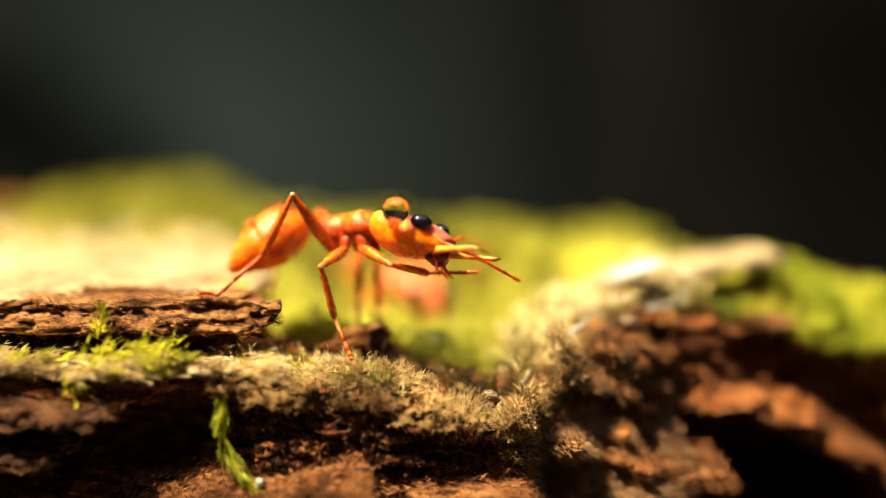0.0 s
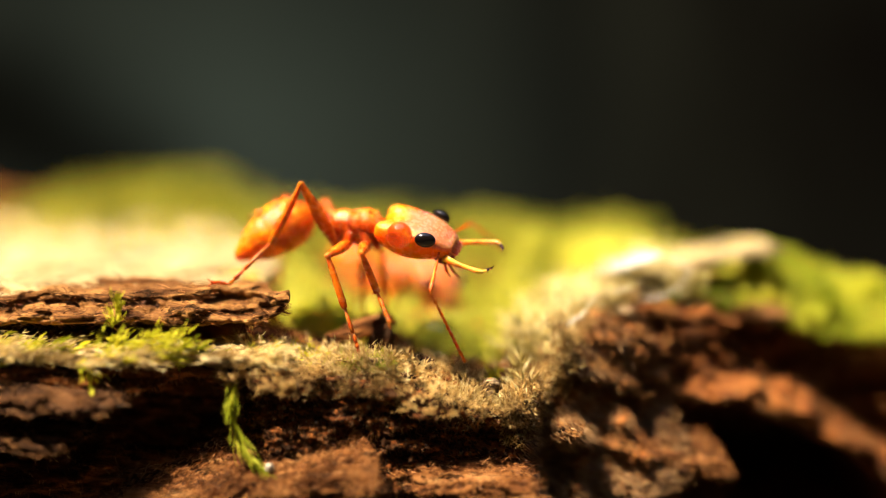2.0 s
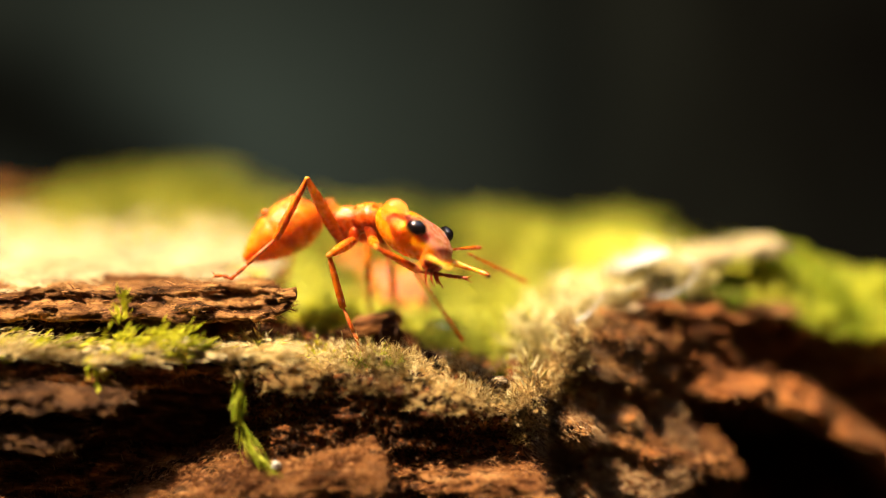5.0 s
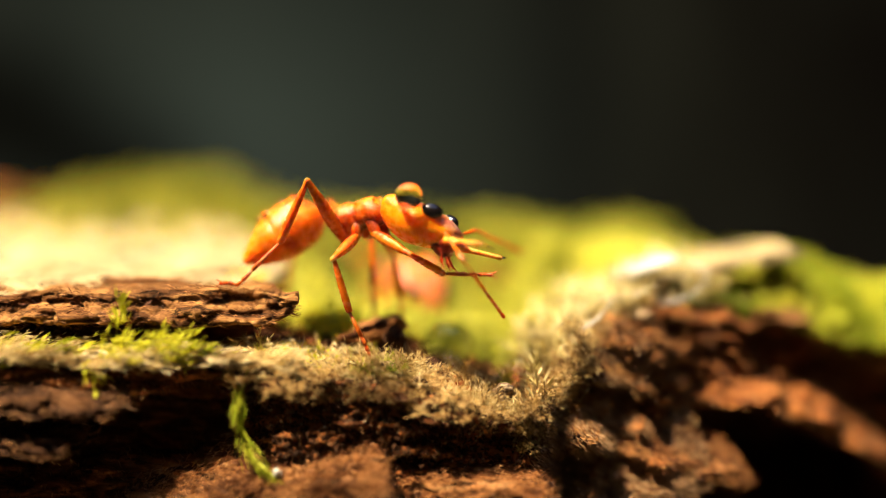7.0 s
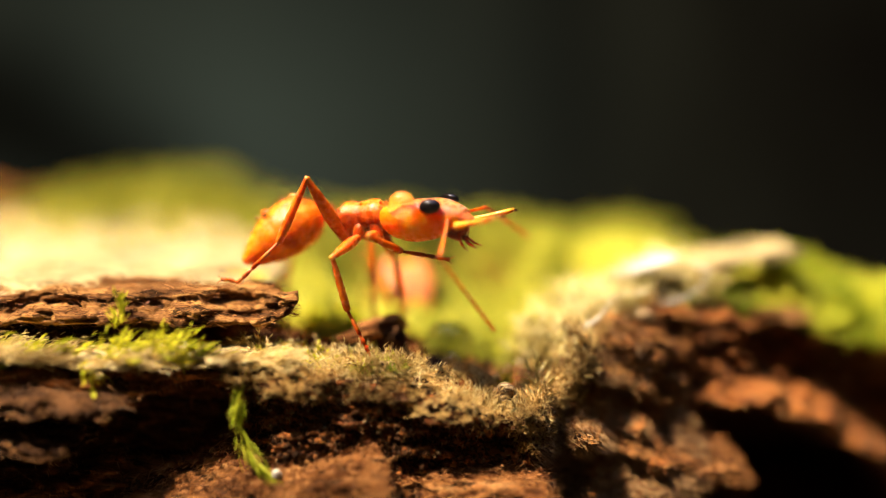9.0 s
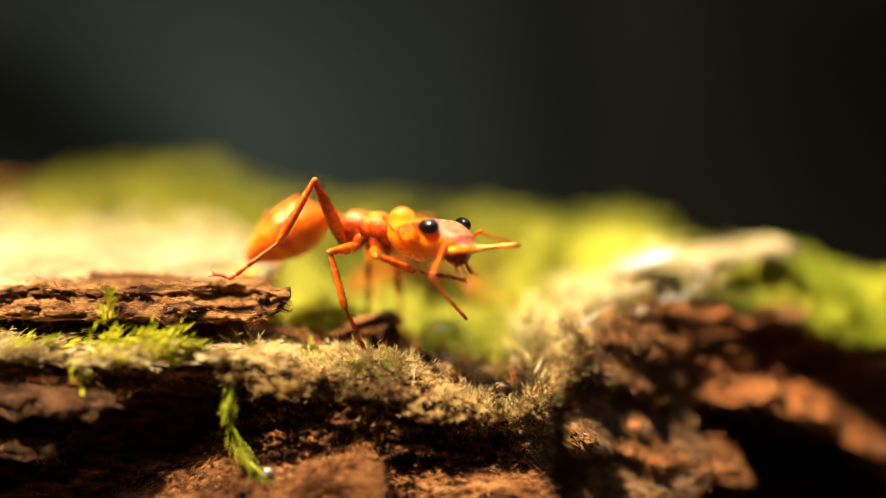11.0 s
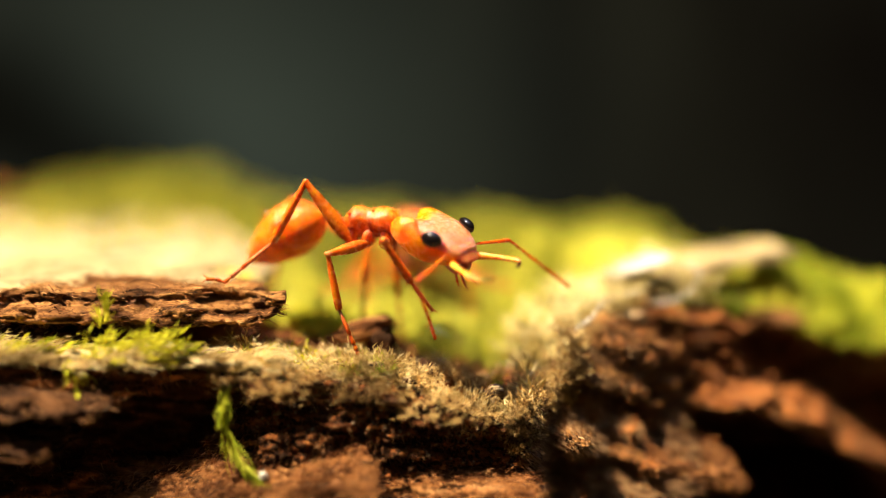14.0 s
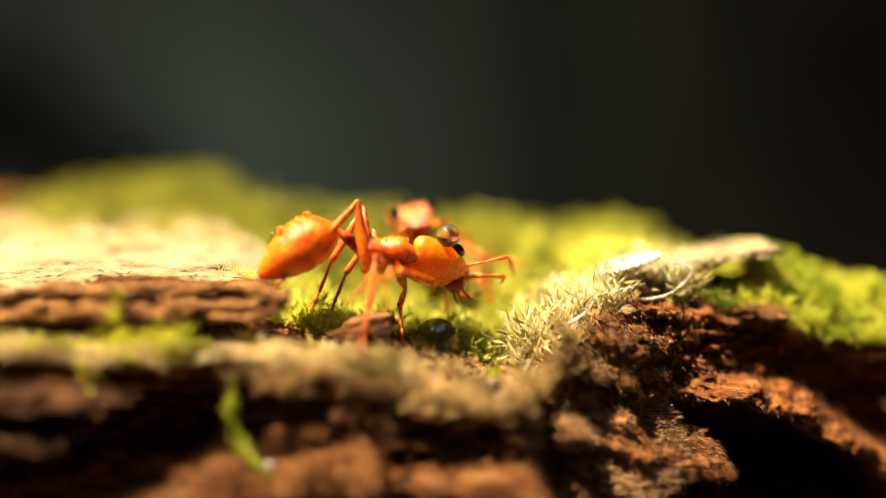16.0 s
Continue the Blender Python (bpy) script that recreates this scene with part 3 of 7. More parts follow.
def crumbs(name, at, sizes, seed, material, label):
    """Small angular bits of bark and soil, joined."""
    rng = np.random.default_rng(seed)
    n = len(at)
    octa = np.array([[1, 0, 0], [-1, 0, 0], [0, 1, 0], [0, -1, 0], [0, 0, 1], [0, 0, -1]], float)
    tri = np.array([[0, 2, 4], [2, 1, 4], [1, 3, 4], [3, 0, 4], [2, 0, 5], [1, 2, 5], [3, 1, 5], [0, 3, 5]])
    q = np.linalg.qr(rng.normal(size=(n, 3, 3)))[0]
    sc = rng.uniform(*sizes, n)[:, None] * rng.uniform(0.35, 1.3, (n, 3))
    V = np.einsum("nij,nkj->nki", q, octa[None] * sc[:, None, :] * rng.uniform(0.6, 1.3, (n, 6, 1))) + at[:, None, :]
    F = (6 * np.arange(n)[:, None, None] + tri[None]).reshape(-1, 3)
    return tagged(mesh_object(name, V.reshape(-1, 3), F, material, smooth=False), label, "debris", kind="stuff")


# ground far below and the dim wood beyond
gx = np.linspace(-1, 1, 81) ** 3 * 530
GX, GY = np.meshgrid(gx, gx, indexing="ij")
GZ = -1.0 + 6 * fbm(GX * 0.01, GY * 0.01, 0, 3, 91)
ground = tagged(mesh_object("ground", np.stack([GX, GY, GZ], 2).reshape(-1, 3), grid_faces(81, 81), M_LITTER), "dark forest floor of leaf litter in shade", "ground", kind="structure")
# closed ring: its unseen sides and back also shut out low sky light
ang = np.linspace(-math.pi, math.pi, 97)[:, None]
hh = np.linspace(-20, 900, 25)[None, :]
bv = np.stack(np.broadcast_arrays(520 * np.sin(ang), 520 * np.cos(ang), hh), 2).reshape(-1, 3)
backdrop = tagged(mesh_object("backdrop", bv, grid_faces(97, 25), M_DISTANCE), "glowing backdrop painted with the dim green-grey light of a distant shaded wood", "backdrop", kind="structure")


# ---------------------------------------------------------------- moss
def moss(name, bases, ways, length, width, material, label, seed, leaves=9, spread=0.9, category="moss", stem=True, leaf=(0.3, 0.55)):
    """Mossy shoots: each a thin stem with small pointed leaves all round it. One object of many leaves."""
    rng = np.random.default_rng(seed)
    n = len(bases)
    ways = ways / np.linalg.norm(ways, axis=1, keepdims=True)
    L = rng.uniform(length[0], length[1], n)
    side = np.cross(ways, rng.normal(size=(n, 3)))
    side /= np.linalg.norm(side, axis=1, keepdims=True)
    other = np.cross(ways, side)
    V, F = [], []
    count = 0
    curl = rng.normal(size=(n, 2)) * 0.25
    for k in range(leaves):
        f = (k + rng.uniform(0, 1, n)) / leaves
        at = bases + ways * (L * f)[:, None] + side * (curl[:, 0] * L * f * f)[:, None] + other * (curl[:, 1] * L * f * f)[:, None]
        ang = k * 2.4 + rng.uniform(-0.5, 0.5, n)
        out = side * np.cos(ang)[:, None] + other * np.sin(ang)[:, None]
        lift = rng.uniform(0.25, 1.1, n) * (1.2 - spread * (1 - f))
        d = out * spread + ways * lift[:, None]
        d /= np.linalg.norm(d, axis=1, keepdims=True)
        ll = L * rng.uniform(leaf[0], leaf[1], n) * (1 - 0.35 * f)
        ww = ll * width * rng.uniform(0.7, 1.3, n)
        across = np.cross(d, ways + 0.2 * out)
        across /= np.linalg.norm(across, axis=1, keepdims=True) + 1e-9
        mid = at + d * (ll * 0.45)[:, None]
        tip = at + d * ll[:, None] + (ways * 0.25 - out * 0.1) * ll[:, None]
        a, b = mid + across * ww[:, None], mid - across * ww[:, None]
        V.append(np.stack([at, a, tip, b], 1).reshape(-1, 3))
        i = count + 4 * np.arange(n)
        F.append(np.concatenate([np.stack([i, i + 1, i + 2], 1), np.stack([i, i + 2, i + 3], 1)]))
        count += 4 * n
    if stem:
        w = (0.03 + 0.02 * rng.random(n)) * L
        top = bases + ways * (L * 0.9)[:, None] + side * (curl[:, 0] * L * 0.8)[:, None] + other * (curl[:, 1] * L * 0.8)[:, None]
        V.append(np.stack([bases - side * w[:, None], bases + side * w[:, None], top, bases + other * w[:, None] * 1.6], 1).reshape(-1, 3))
        i = count + 4 * np.arange(n)
        F.append(np.concatenate([np.stack([i, i + 1, i + 2], 1), np.stack([i + 1, i + 3, i + 2], 1), np.stack([i + 3, i, i + 2], 1)]))
    ob = mesh_object(name, np.concatenate(V), np.concatenate(F), material, smooth=False)
    return tagged(ob, label, category, kind="stuff")


def on_top(seed, n, x0, x1, y0, y1, keep=None, lean=0.35, offset=0.0):
    """Places on the top of the log, with the ways in which moss grows from them. y is counted from the lip."""
    rng = np.random.default_rng(seed)
    x, y = rng.uniform(x0, x1, n), rng.uniform(y0, y1, n)
    y = keyed(x, LIP_Y) + y
    if keep is not None:
        ok = rng.random(n) < keep(x, y)
        x, y = x[ok], y[ok]
    z = top_z(x, y)
    e = 0.15
    nx, ny = -(top_z(x + e, y) - z) / e, -(top_z(x, y + e) - z) / e
    w = np.stack([nx * 0.6, ny * 0.6, np.ones_like(x)], 1) + rng.normal(size=(len(x), 3)) * lean
    w[:, 2] = np.maximum(w[:, 2], 0.25)
    return np.stack([x, y, z + offset], 1), w


def on_front(seed, n, x0, x1, d0, d1, lean=0.5, out=1.0, up=0.3):
    """Places on the broken front of the log, d below the lip."""
    rng = np.random.default_rng(seed)
    x, d = rng.uniform(x0, x1, n), rng.uniform(d0, d1, n)
    z = keyed(x, LIP_Z) - d
    y = front_y(x, z)
    w = np.stack([np.zeros(n), -out * np.ones(n), up * np.ones(n)], 1) + rng.normal(size=(n, 3)) * lean
    return np.stack([x, y, z], 1), w


def blob(cx, cy, rx, ry):
    return lambda x, y: np.exp(-((x - cx) / rx) ** 2 - ((y - cy) / ry) ** 2)


# the lit yellow-green carpet behind the ant, up to the crest and over it
patchy = lambda x, y: np.clip(0.6 + 1.3 * fbm(x * 0.25, y * 0.12, 1.0, 3, 77), 0.05, 1) * np.clip((y - 41.5 - 1.2 * np.clip(x - 3, 0, 4)) / 3, 0, 1)
b, w = on_top(101, 9000, -9, 24, 4, 13, patchy)
moss("moss_carpet", b, w, (0.5, 1.3), 0.22, M_MOSS, "sunlit yellow-green moss carpet on the log's top", 102)
b, w = on_top(103, 9000, -30, 32, 12, 46, lambda x, y: (0.3 + 0.7 * (y > 47 - 0.2 * x)) * np.clip((x + 25) / 4, 0.3, 1))
moss("moss_carpet", b, w, (0.9, 1.9), 0.22, M_MOSS_DEEP, "deep yellow-green moss over the log's crest", 104, leaves=7)
b, w = on_top(105, 3000, 14.2, 30, -0.3, 11)
moss("moss_carpet", b, w, (0.7, 1.5), 0.24, M_MOSS_FRESH, "green moss hanging over the reddish bark", 106, leaves=8)
b, w = on_front(107, 500, 14.5, 26, -0.2, 0.35, lean=0.5, up=-0.1)
moss("moss_carpet", b, w, (0.4, 0.8), 0.24, M_MOSS_FRESH, "fringe of green moss over the reddish bark", 108, leaves=8)
b, w = on_top(109, 260, 9.5, 14.5, 0.2, 2.2)
moss("moss_green", b, w, (0.4, 0.8), 0.2, M_MOSS_FRESH, "dark green moss under the bleached bark", 110, leaves=8)
b, w = on_top(115, 1700, -6, 2.6, 3.8, 9.5, lambda x, y: (np.hypot(x + 0.42, y - 41.2) > 1.3) & ((y > 42.2) | (np.abs(x) > 2.6)))
moss("moss_carpet", b, w, (0.3, 0.7), 0.24, M_MOSS_LOW, "low sunlit yellow-green moss in the hollow", 116, leaves=8)
# pale, dry moss on the rise beside the notch: long pointed leaves in stars
b, w = on_top(111, 700, 2.8, 10.8, 0.2, 6.0, lambda x, y: np.clip(0.3 + 1.1 * fbm(x * 0.7, y * 0.7, 1, 3, 15), 0.0, 1), lean=0.6)
moss("moss_dry", b, w, (0.9, 1.7), 0.085, M_MOSS_PALE, "bleached pale starry moss tips on the rise", 112, leaves=8, spread=0.75, leaf=(0.4, 0.75))
b, w = on_top(113, 420, 2.8, 8.0, -0.2, 3.5, lambda x, y: np.clip(0.3 + 1.3 * fbm(x * 0.9, y * 0.9, 5, 3, 19), 0.0, 1), lean=0.7)
moss("moss_dry", b, w, (0.4, 0.9), 0.13, M_MOSS_DRY, "withered tan moss on the edge of the rise", 114, leaves=8, spread=0.6)
# brown, dry moss along the lip, in uneven clumps


def clumps(seed, centres, each, spread, on):
    """Places and ways of shoots gathered in clumps, each leaning its own way."""
    rng = np.random.default_rng(seed)
    c, w = on(seed, centres)
    lean = rng.normal(size=(len(c), 3)) * (0.8, 0.5, 0.2) + (-0.5, -0.2, 0.28)
    n = rng.integers(each[0], each[1], len(c))
    i = np.repeat(np.arange(len(c)), n)
    at = c[i] + rng.normal(size=(len(i), 3)) * (spread, spread, spread * 0.35) * rng.uniform(0.5, 1.6, len(c))[i][:, None]
    return at, w[i] * 0.12 + lean[i] + rng.normal(size=(len(i), 3)) * 0.22


b, w = clumps(121, 130, (5, 13), 0.2, lambda s, n: on_top(s, n, -9, 3.2, -0.1, 2.2))
moss("moss_dry", b, w, (0.35, 0.85), 0.1, M_MOSS_DRY, "dry straw-brown moss strands lying along the broken lip", 122, leaves=10, spread=0.5, leaf=(0.28, 0.5))
b, w = clumps(127, 110, (4, 11), 0.15, lambda s, n: on_top(s, n, -8, 2.8, -0.2, 1.4))
moss("moss_dry", b, w, (0.45, 1.05), 0.09, M_MOSS_CREAM, "cream bleached moss strands along the broken lip", 128, leaves=10, spread=0.5, leaf=(0.28, 0.5))
b, w = clumps(123, 150, (4, 12), 0.16, lambda s, n: on_front(s, n, -8, 3.0, -0.1, 0.75, lean=0.5, up=0.1))
moss("moss_dry", b, w, (0.2, 0.5), 0.12, M_MOSS_DRY, "dry straw-brown moss fringing the broken lip", 124, leaves=9, spread=0.5)
b, w = on_top(129, 160, -8.5, -2.2, -0.2, 0.9, lean=0.5)
moss("moss_green", b, w + (0.4, -0.3, 0), (0.3, 0.7), 0.12, M_MOSS_FRESH, "sparse green moss between the dry strands of the lip", 130, leaves=9, spread=0.5)
b, w = on_front(125, 900, 2.2, 5.2, -0.2, 1.6, lean=0.8, up=0.7)
moss("moss_dry", b, w, (0.25, 0.7), 0.13, M_MOSS_DRY, "dry brown moss on the notch's flank", 126, leaves=8)
# tan litter of moss on the floor of the hollow
b, w = clumps(175, 60, (3, 9), 0.2, lambda s, n: on_top(s, n, -4.5, 2.6, 2.0, 4.2))
moss("moss_dry", b, w, (0.3, 0.7), 0.12, M_MOSS_CREAM, "cream withered moss litter in the hollow", 176, leaves=8, spread=0.5)
# fresh green on the left shelf
for k, (cx, cy, rx, ry, n) in enumerate(((-12.0, 0.1, 0.8, 0.35, 26), (-10.6, 0.0, 1.0, 0.35, 34), (-15.4, 0.3, 0.9, 0.3, 26), (-17.6, 0.2, 0.8, 0.3, 14), (-9.2, 0.3, 0.5, 0.3, 10))):
    b, w = on_top(1310 + k, n, cx - rx, cx + rx, cy - ry, cy + ry, lean=0.4, offset=0.2)
    moss("moss_green", b, w * 0.2 + (0.9, -0.2, 0.0), (0.7, 1.5), 0.13, M_MOSS_VIVID, "fresh bright green moss patch on the bark shelf", 1320 + k, leaves=9, spread=0.4, leaf=(0.35, 0.65))
b, w = on_top(133, 3600, -19, -6.5, -0.7, 1.2, lambda x, y: np.clip(0.55 - fbm(x * 0.5, y * 0.8, 2, 3, 5), 0.1, 1), lean=0.35, offset=0.2)
moss("moss_dry", b, w * 0.18 + (0.9, -0.3, 0.0), (0.45, 1.2), 0.075, M_MOSS_CREAM, "beige withered moss streaks on the shelf", 134, leaves=8, spread=0.3)
b, w = on_top(139, 700, -19, -6.5, -0.4, 1.0, lambda x, y: np.clip(0.5 + fbm(x * 0.6, y * 0.8, 7, 3, 9), 0.0, 1), lean=0.35, offset=0.2)
moss("moss_green", b, w * 0.2 + (0.9, -0.3, 0.0), (0.4, 1.0), 0.08, M_MOSS_FRESH, "thin olive-green moss among the withered streaks", 140, leaves=8, spread=0.35)
b, w = on_top(135, 260, -7.2, -4.8, 0.7, 1.9, lean=0.7)
moss("moss_green", b, w, (0.3, 0.7), 0.16, M_MOSS_VIVID, "small green moss cushion under the bark sheet's end", 136)
b, w = on_top(137, 300, -6.0, -3.9, 4.2, 6.0, lean=0.6)
moss("moss_green", b, w, (0.5, 1.0), 0.14, M_MOSS_VIVID, "small dark green moss cushion behind the ant's feet", 138)


def strand(name, points, count, length, width, material, label, seed, scatter=0.12, along=0.9, leaf=(0.3, 0.55), leaves=6, spread=0.9):
    """A runner of moss along a short smooth line of places."""
    rng = np.random.default_rng(seed)
    p = np.array(points, float)
    f = np.sort(rng.uniform(0, len(p) - 1.001, count))
    i = f.astype(int)
    g = (f - i)[:, None]
    at = p[i] * (1 - g) + p[i + 1] * g + rng.normal(size=(count, 3)) * scatter
    d = (p[i + 1] - p[i])
    d = d / np.linalg.norm(d, axis=1, keepdims=True) * along + rng.normal(size=(count, 3)) * 0.45
    return moss(name, at, d, length, width, material, label, seed + 1, leaves=leaves, leaf=leaf, spread=spread)


strand("moss_strand", ((-7.5, 36.4, 53.0), (-7.75, 36.1, 51.9), (-7.75, 36.0, 50.9), (-7.4, 35.9, 50.0), (-6.9, 35.8, 49.5)), 46, (0.5, 0.9), 0.05, M_MOSS_FRESH, "green moss runner hanging from the shelf", 141, scatter=0.045, along=4.0, leaf=(0.6, 1.0), leaves=4, spread=0.16)
# a curled shred of bleached bark fibre on the rise, and loose pale splinters beside it
def shred(points, width, label, material=None):
    p = [Vector(q) for q in points]
    bm = bmesh.new()
    rings = []
    m = 40
    for k in range(m + 1):
        f = k / m * (len(p) - 1)
        i = min(int(f), len(p) - 2)
        g = f - i
        a0, a1, a2, a3 = p[max(i - 1, 0)], p[i], p[i + 1], p[min(i + 2, len(p) - 1)]
        c = 0.5 * (2 * a1 + (a2 - a0) * g + (2 * a0 - 5 * a1 + 4 * a2 - a3) * g * g + (3 * a1 - a0 - 3 * a2 + a3) * g ** 3)
        h = width * (0.35 + 0.65 * math.sin(math.pi * k / m)) * (1 + 0.2 * math.sin(k * 1.7))
        o = Vector((0.15 * h, h, 0.25 * h))
        n = Vector((0, -0.03, 0.05))
        rings.append([bm.verts.new(c + s_) for s_ in (o + n, n - o, -o - n, o - n)])
    for a, b_ in zip(rings, rings[1:]):
        for k in range(4):
            bm.faces.new((a[k], a[(k + 1) % 4], b_[(k + 1) % 4], b_[k]))
    bm.faces.new(rings[0])
    bm.faces.new(rings[-1][::-1])
    return tagged(part("bark_splinter", bm, material or M_BARK_BLEACHED, None), label, "bark")


shred(((7.2, 43.0, 54.7), (8.5, 42.7, 54.55), (9.6, 42.7, 54.9), (10.4, 43.0, 55.8), (9.6, 43.6, 56.1)), 0.05, "curled grey-white shred of bark on the rise")
shred(((5.6, 42.2, 54.6), (6.8, 42.1, 54.9), (8.3, 42.4, 55.2)), 0.05, "thin white splinter of bark in pale moss")
shred(((6.5, 43.5, 55.65), (7.6, 43.4, 56.0), (9.2, 43.6, 56.4)), 0.85, "bright white patch of bleached bark on the rise")
shred(((4.6, 40.4, 53.7), (5.4, 40.2, 54.2), (6.0, 40.3, 55.0)), 0.08, "thin upright splinter of bark in pale moss")

strand("moss_tuft", ((-12.2, 36.6, 54.2), (-12.15, 36.6, 54.6), (-12.1, 36.5, 54.9)), 9, (0.45, 0.7), 0.12, M_MOSS_VIVID, "upright bright green moss shoot before the bark sheet", 143, scatter=0.07, along=1.8, leaf=(0.6, 1.0), spread=0.4)
strand("moss_tuft", ((-13.2, 36.0, 53.4), (-12.9, 35.9, 52.7)), 10, (0.5, 0.8), 0.3, M_MOSS_VIVID, "green moss shoot drooping over the shelf", 145, scatter=0.08, spread=0.4)
strand("moss_tuft", ((-12.6, 36.2, 53.5), (-11.0, 36.1, 53.8), (-9.6, 36.1, 53.6)), 70, (0.5, 1.0), 0.13, M_MOSS_VIVID, "cushion of bright green moss on the shelf", 147, scatter=0.2, spread=0.5)
strand("moss_tuft", ((2.9, 38.2, 51.3), (3.7, 38.5, 51.6), (4.4, 38.7, 52.4), (4.75, 38.8, 53.2), (4.6, 38.8, 53.8), (4.2, 38.8, 54.1)), 330, (0.2, 0.42), 0.14, M_MOSS_DRY, "curled tuft of dry moss at the notch", 149, scatter=0.15, along=0.5, leaves=9)
strand("moss_tuft", ((3.9, 38.5, 51.9), (4.5, 38.7, 52.7), (4.6, 38.7, 53.6)), 60, (0.2, 0.4), 0.12, M_MOSS_CREAM, "cream moss tips on the curled tuft", 157, scatter=0.2, along=0.3, leaves=8)
strand("moss_tuft", ((1.7, 39.0, 51.6), (1.9, 39.1, 52.2)), 14, (0.35, 0.6), 0.22, M_MOSS_VIVID, "tiny green shoot in the notch", 151)


# a large drop of water in the hollow behind the feet
def water_bead(x, y, z, r, label):
    bm = bmesh.new()
    bmesh.ops.create_uvsphere(bm, u_segments=40, v_segments=28, radius=r, matrix=Matrix.Translation((x, y, z)) @ Matrix.Diagonal((1, 1, 0.94, 1)))
    ob = part("water_drop", bm, M_BEAD, None)
    return tagged(ob, label, "water drop")


strand("moss_tuft", ((-9.6, 42.2, 55.35), (-8.6, 41.8, 55.35), (-7.7, 41.6, 55.2)), 130, (0.3, 0.6), 0.16, M_MOSS, "yellow-green moss cushion on the bark sheet", 153, scatter=0.22, along=0.2)
strand("moss_tuft", ((-0.9, 39.6, 52.3), (0.6, 39.9, 52.2), (1.2, 40.2, 52.0)), 70, (0.25, 0.6), 0.2, M_MOSS_DRY, "dark crumbling dry moss before the water drop", 155, scatter=0.25, along=0.2)
water_bead(-0.42, 41.0, 53.05, 0.96, "clear round water drop lying in the hollow")

# crumbs of bark and soil along the lip, in the hollow and on the notch's flank
b, w = on_top(161, 1500, -9, 4.0, -0.1, 4.5)
crumbs("bark_crumb", b, (0.03, 0.13), 162, M_BARK_BROWN, "brown crumbs of bark lying along the lip")
b, w = on_front(171, 500, -8, 1.0, 0.0, 2.2)
crumbs("bark_crumb", b, (0.03, 0.12), 172, M_BARK_TAN, "tan crumbs of bark on the bank below the lip")
b, w = on_top(163, 220, -9, 6.0, -0.2, 2.6)
crumbs("bark_crumb", b, (0.03, 0.16), 164, M_BARK_PALE, "pale flecks of dry bark along the lip")
b, w = on_front(167, 1800, 3.0, 9.5, 0.0, 5.5)
crumbs("bark_crumb", b, (0.03, 0.12), 168, M_BARK_BROWN, "brown crumbs of bark on the crumbling flank")
b, w = on_front(169, 3200, 3.2, 9.5, -0.1, 3.2)
crumbs("bark_crumb", b, (0.04, 0.15), 170, M_BARK_BROWN, "brown flakes of dry bark on the crumbling flank")
b, w = on_front(165, 3600, -8, 4.5, 0.0, 4.5)
crumbs("bark_crumb", b, (0.03, 0.17), 166, M_BARK_DARK, "dark crumbs of bark on the broken front")


# ---------------------------------------------------------------- ants
def loft(bm, sections, n=14, x_axis=True):
    """A closed, rounded body through rings (x, z, half width, half height, y)."""
    rings = []
    for s in sections:
        x, z, ry, rz = s[:4]
        y0 = s[4] if len(s) > 4 else 0.0
        rings.append([bm.verts.new((x, y0 + ry * math.cos(2 * math.pi * k / n), z + rz * math.sin(2 * math.pi * k / n))) for k in range(n)])
    for a, b in zip(rings, rings[1:]):
        for k in range(n):
            bm.faces.new((a[k], a[(k + 1) % n], b[(k + 1) % n], b[k]))
    for ring, s, e in ((rings[0], sections[0], -1), (rings[-1], sections[-1], 1)):
        c = bm.verts.new((s[0] + e * 0.25 * min(s[2], s[3]), s[4] if len(s) > 4 else 0.0, s[1]))
        for k in range(n):
            bm.faces.new((ring[k], ring[(k + 1) % n], c))
    return bm


def smooth_sections(keys, m=24):
    """More rings between a few, by a smooth curve."""
    k = np.array([list(s) + [0.0] * (5 - len(s)) for s in keys], float)
    t = np.linspace(0, len(k) - 1, m)
    out = []
    for v in t:
        i = min(int(v), len(k) - 2)
        f = v - i
        p0, p1, p2, p3 = k[max(i - 1, 0)], k[i], k[i + 1], k[min(i + 2, len(k) - 1)]
        r = 0.5 * (2 * p1 + (p2 - p0) * f + (2 * p0 - 5 * p1 + 4 * p2 - p3) * f * f + (3 * p1 - p0 - 3 * p2 + p3) * f ** 3)
        r[2:4] = np.maximum(r[2:4], 0.01)
        out.append(tuple(r))
    return out


def ball(bm, centre, radii, u=16, v=10, turn=None):
    m = Matrix.Translation(centre) @ (turn if turn is not None else Matrix()) @ Matrix.Diagonal((*radii, 1))
    bmesh.ops.create_uvsphere(bm, u_segments=u, v_segments=v, radius=1.0, matrix=m)
    return bm


def bristles(bm, rng, count, place, length=0.16, thick=0.008):
    """Short fine hairs; place(rng) gives a root and the way out."""
    for _ in range(count):
        p, d = place(rng)
        d = (Vector(d).normalized() + Vector((rng.uniform(-0.3, 0.3), rng.uniform(-0.3, 0.3), rng.uniform(-0.3, 0.3)))).normalized()
        s = d.orthogonal().normalized() * thick
        q = d.cross(s)
        a, b, c = (bm.verts.new(Vector(p) + o) for o in (s, -0.5 * s + q, -0.5 * s - q))
        t = bm.verts.new(Vector(p) + d * length * rng.uniform(0.5, 1.1))
        for f in ((a, b, t), (b, c, t), (c, a, t)):
            bm.faces.new(f)


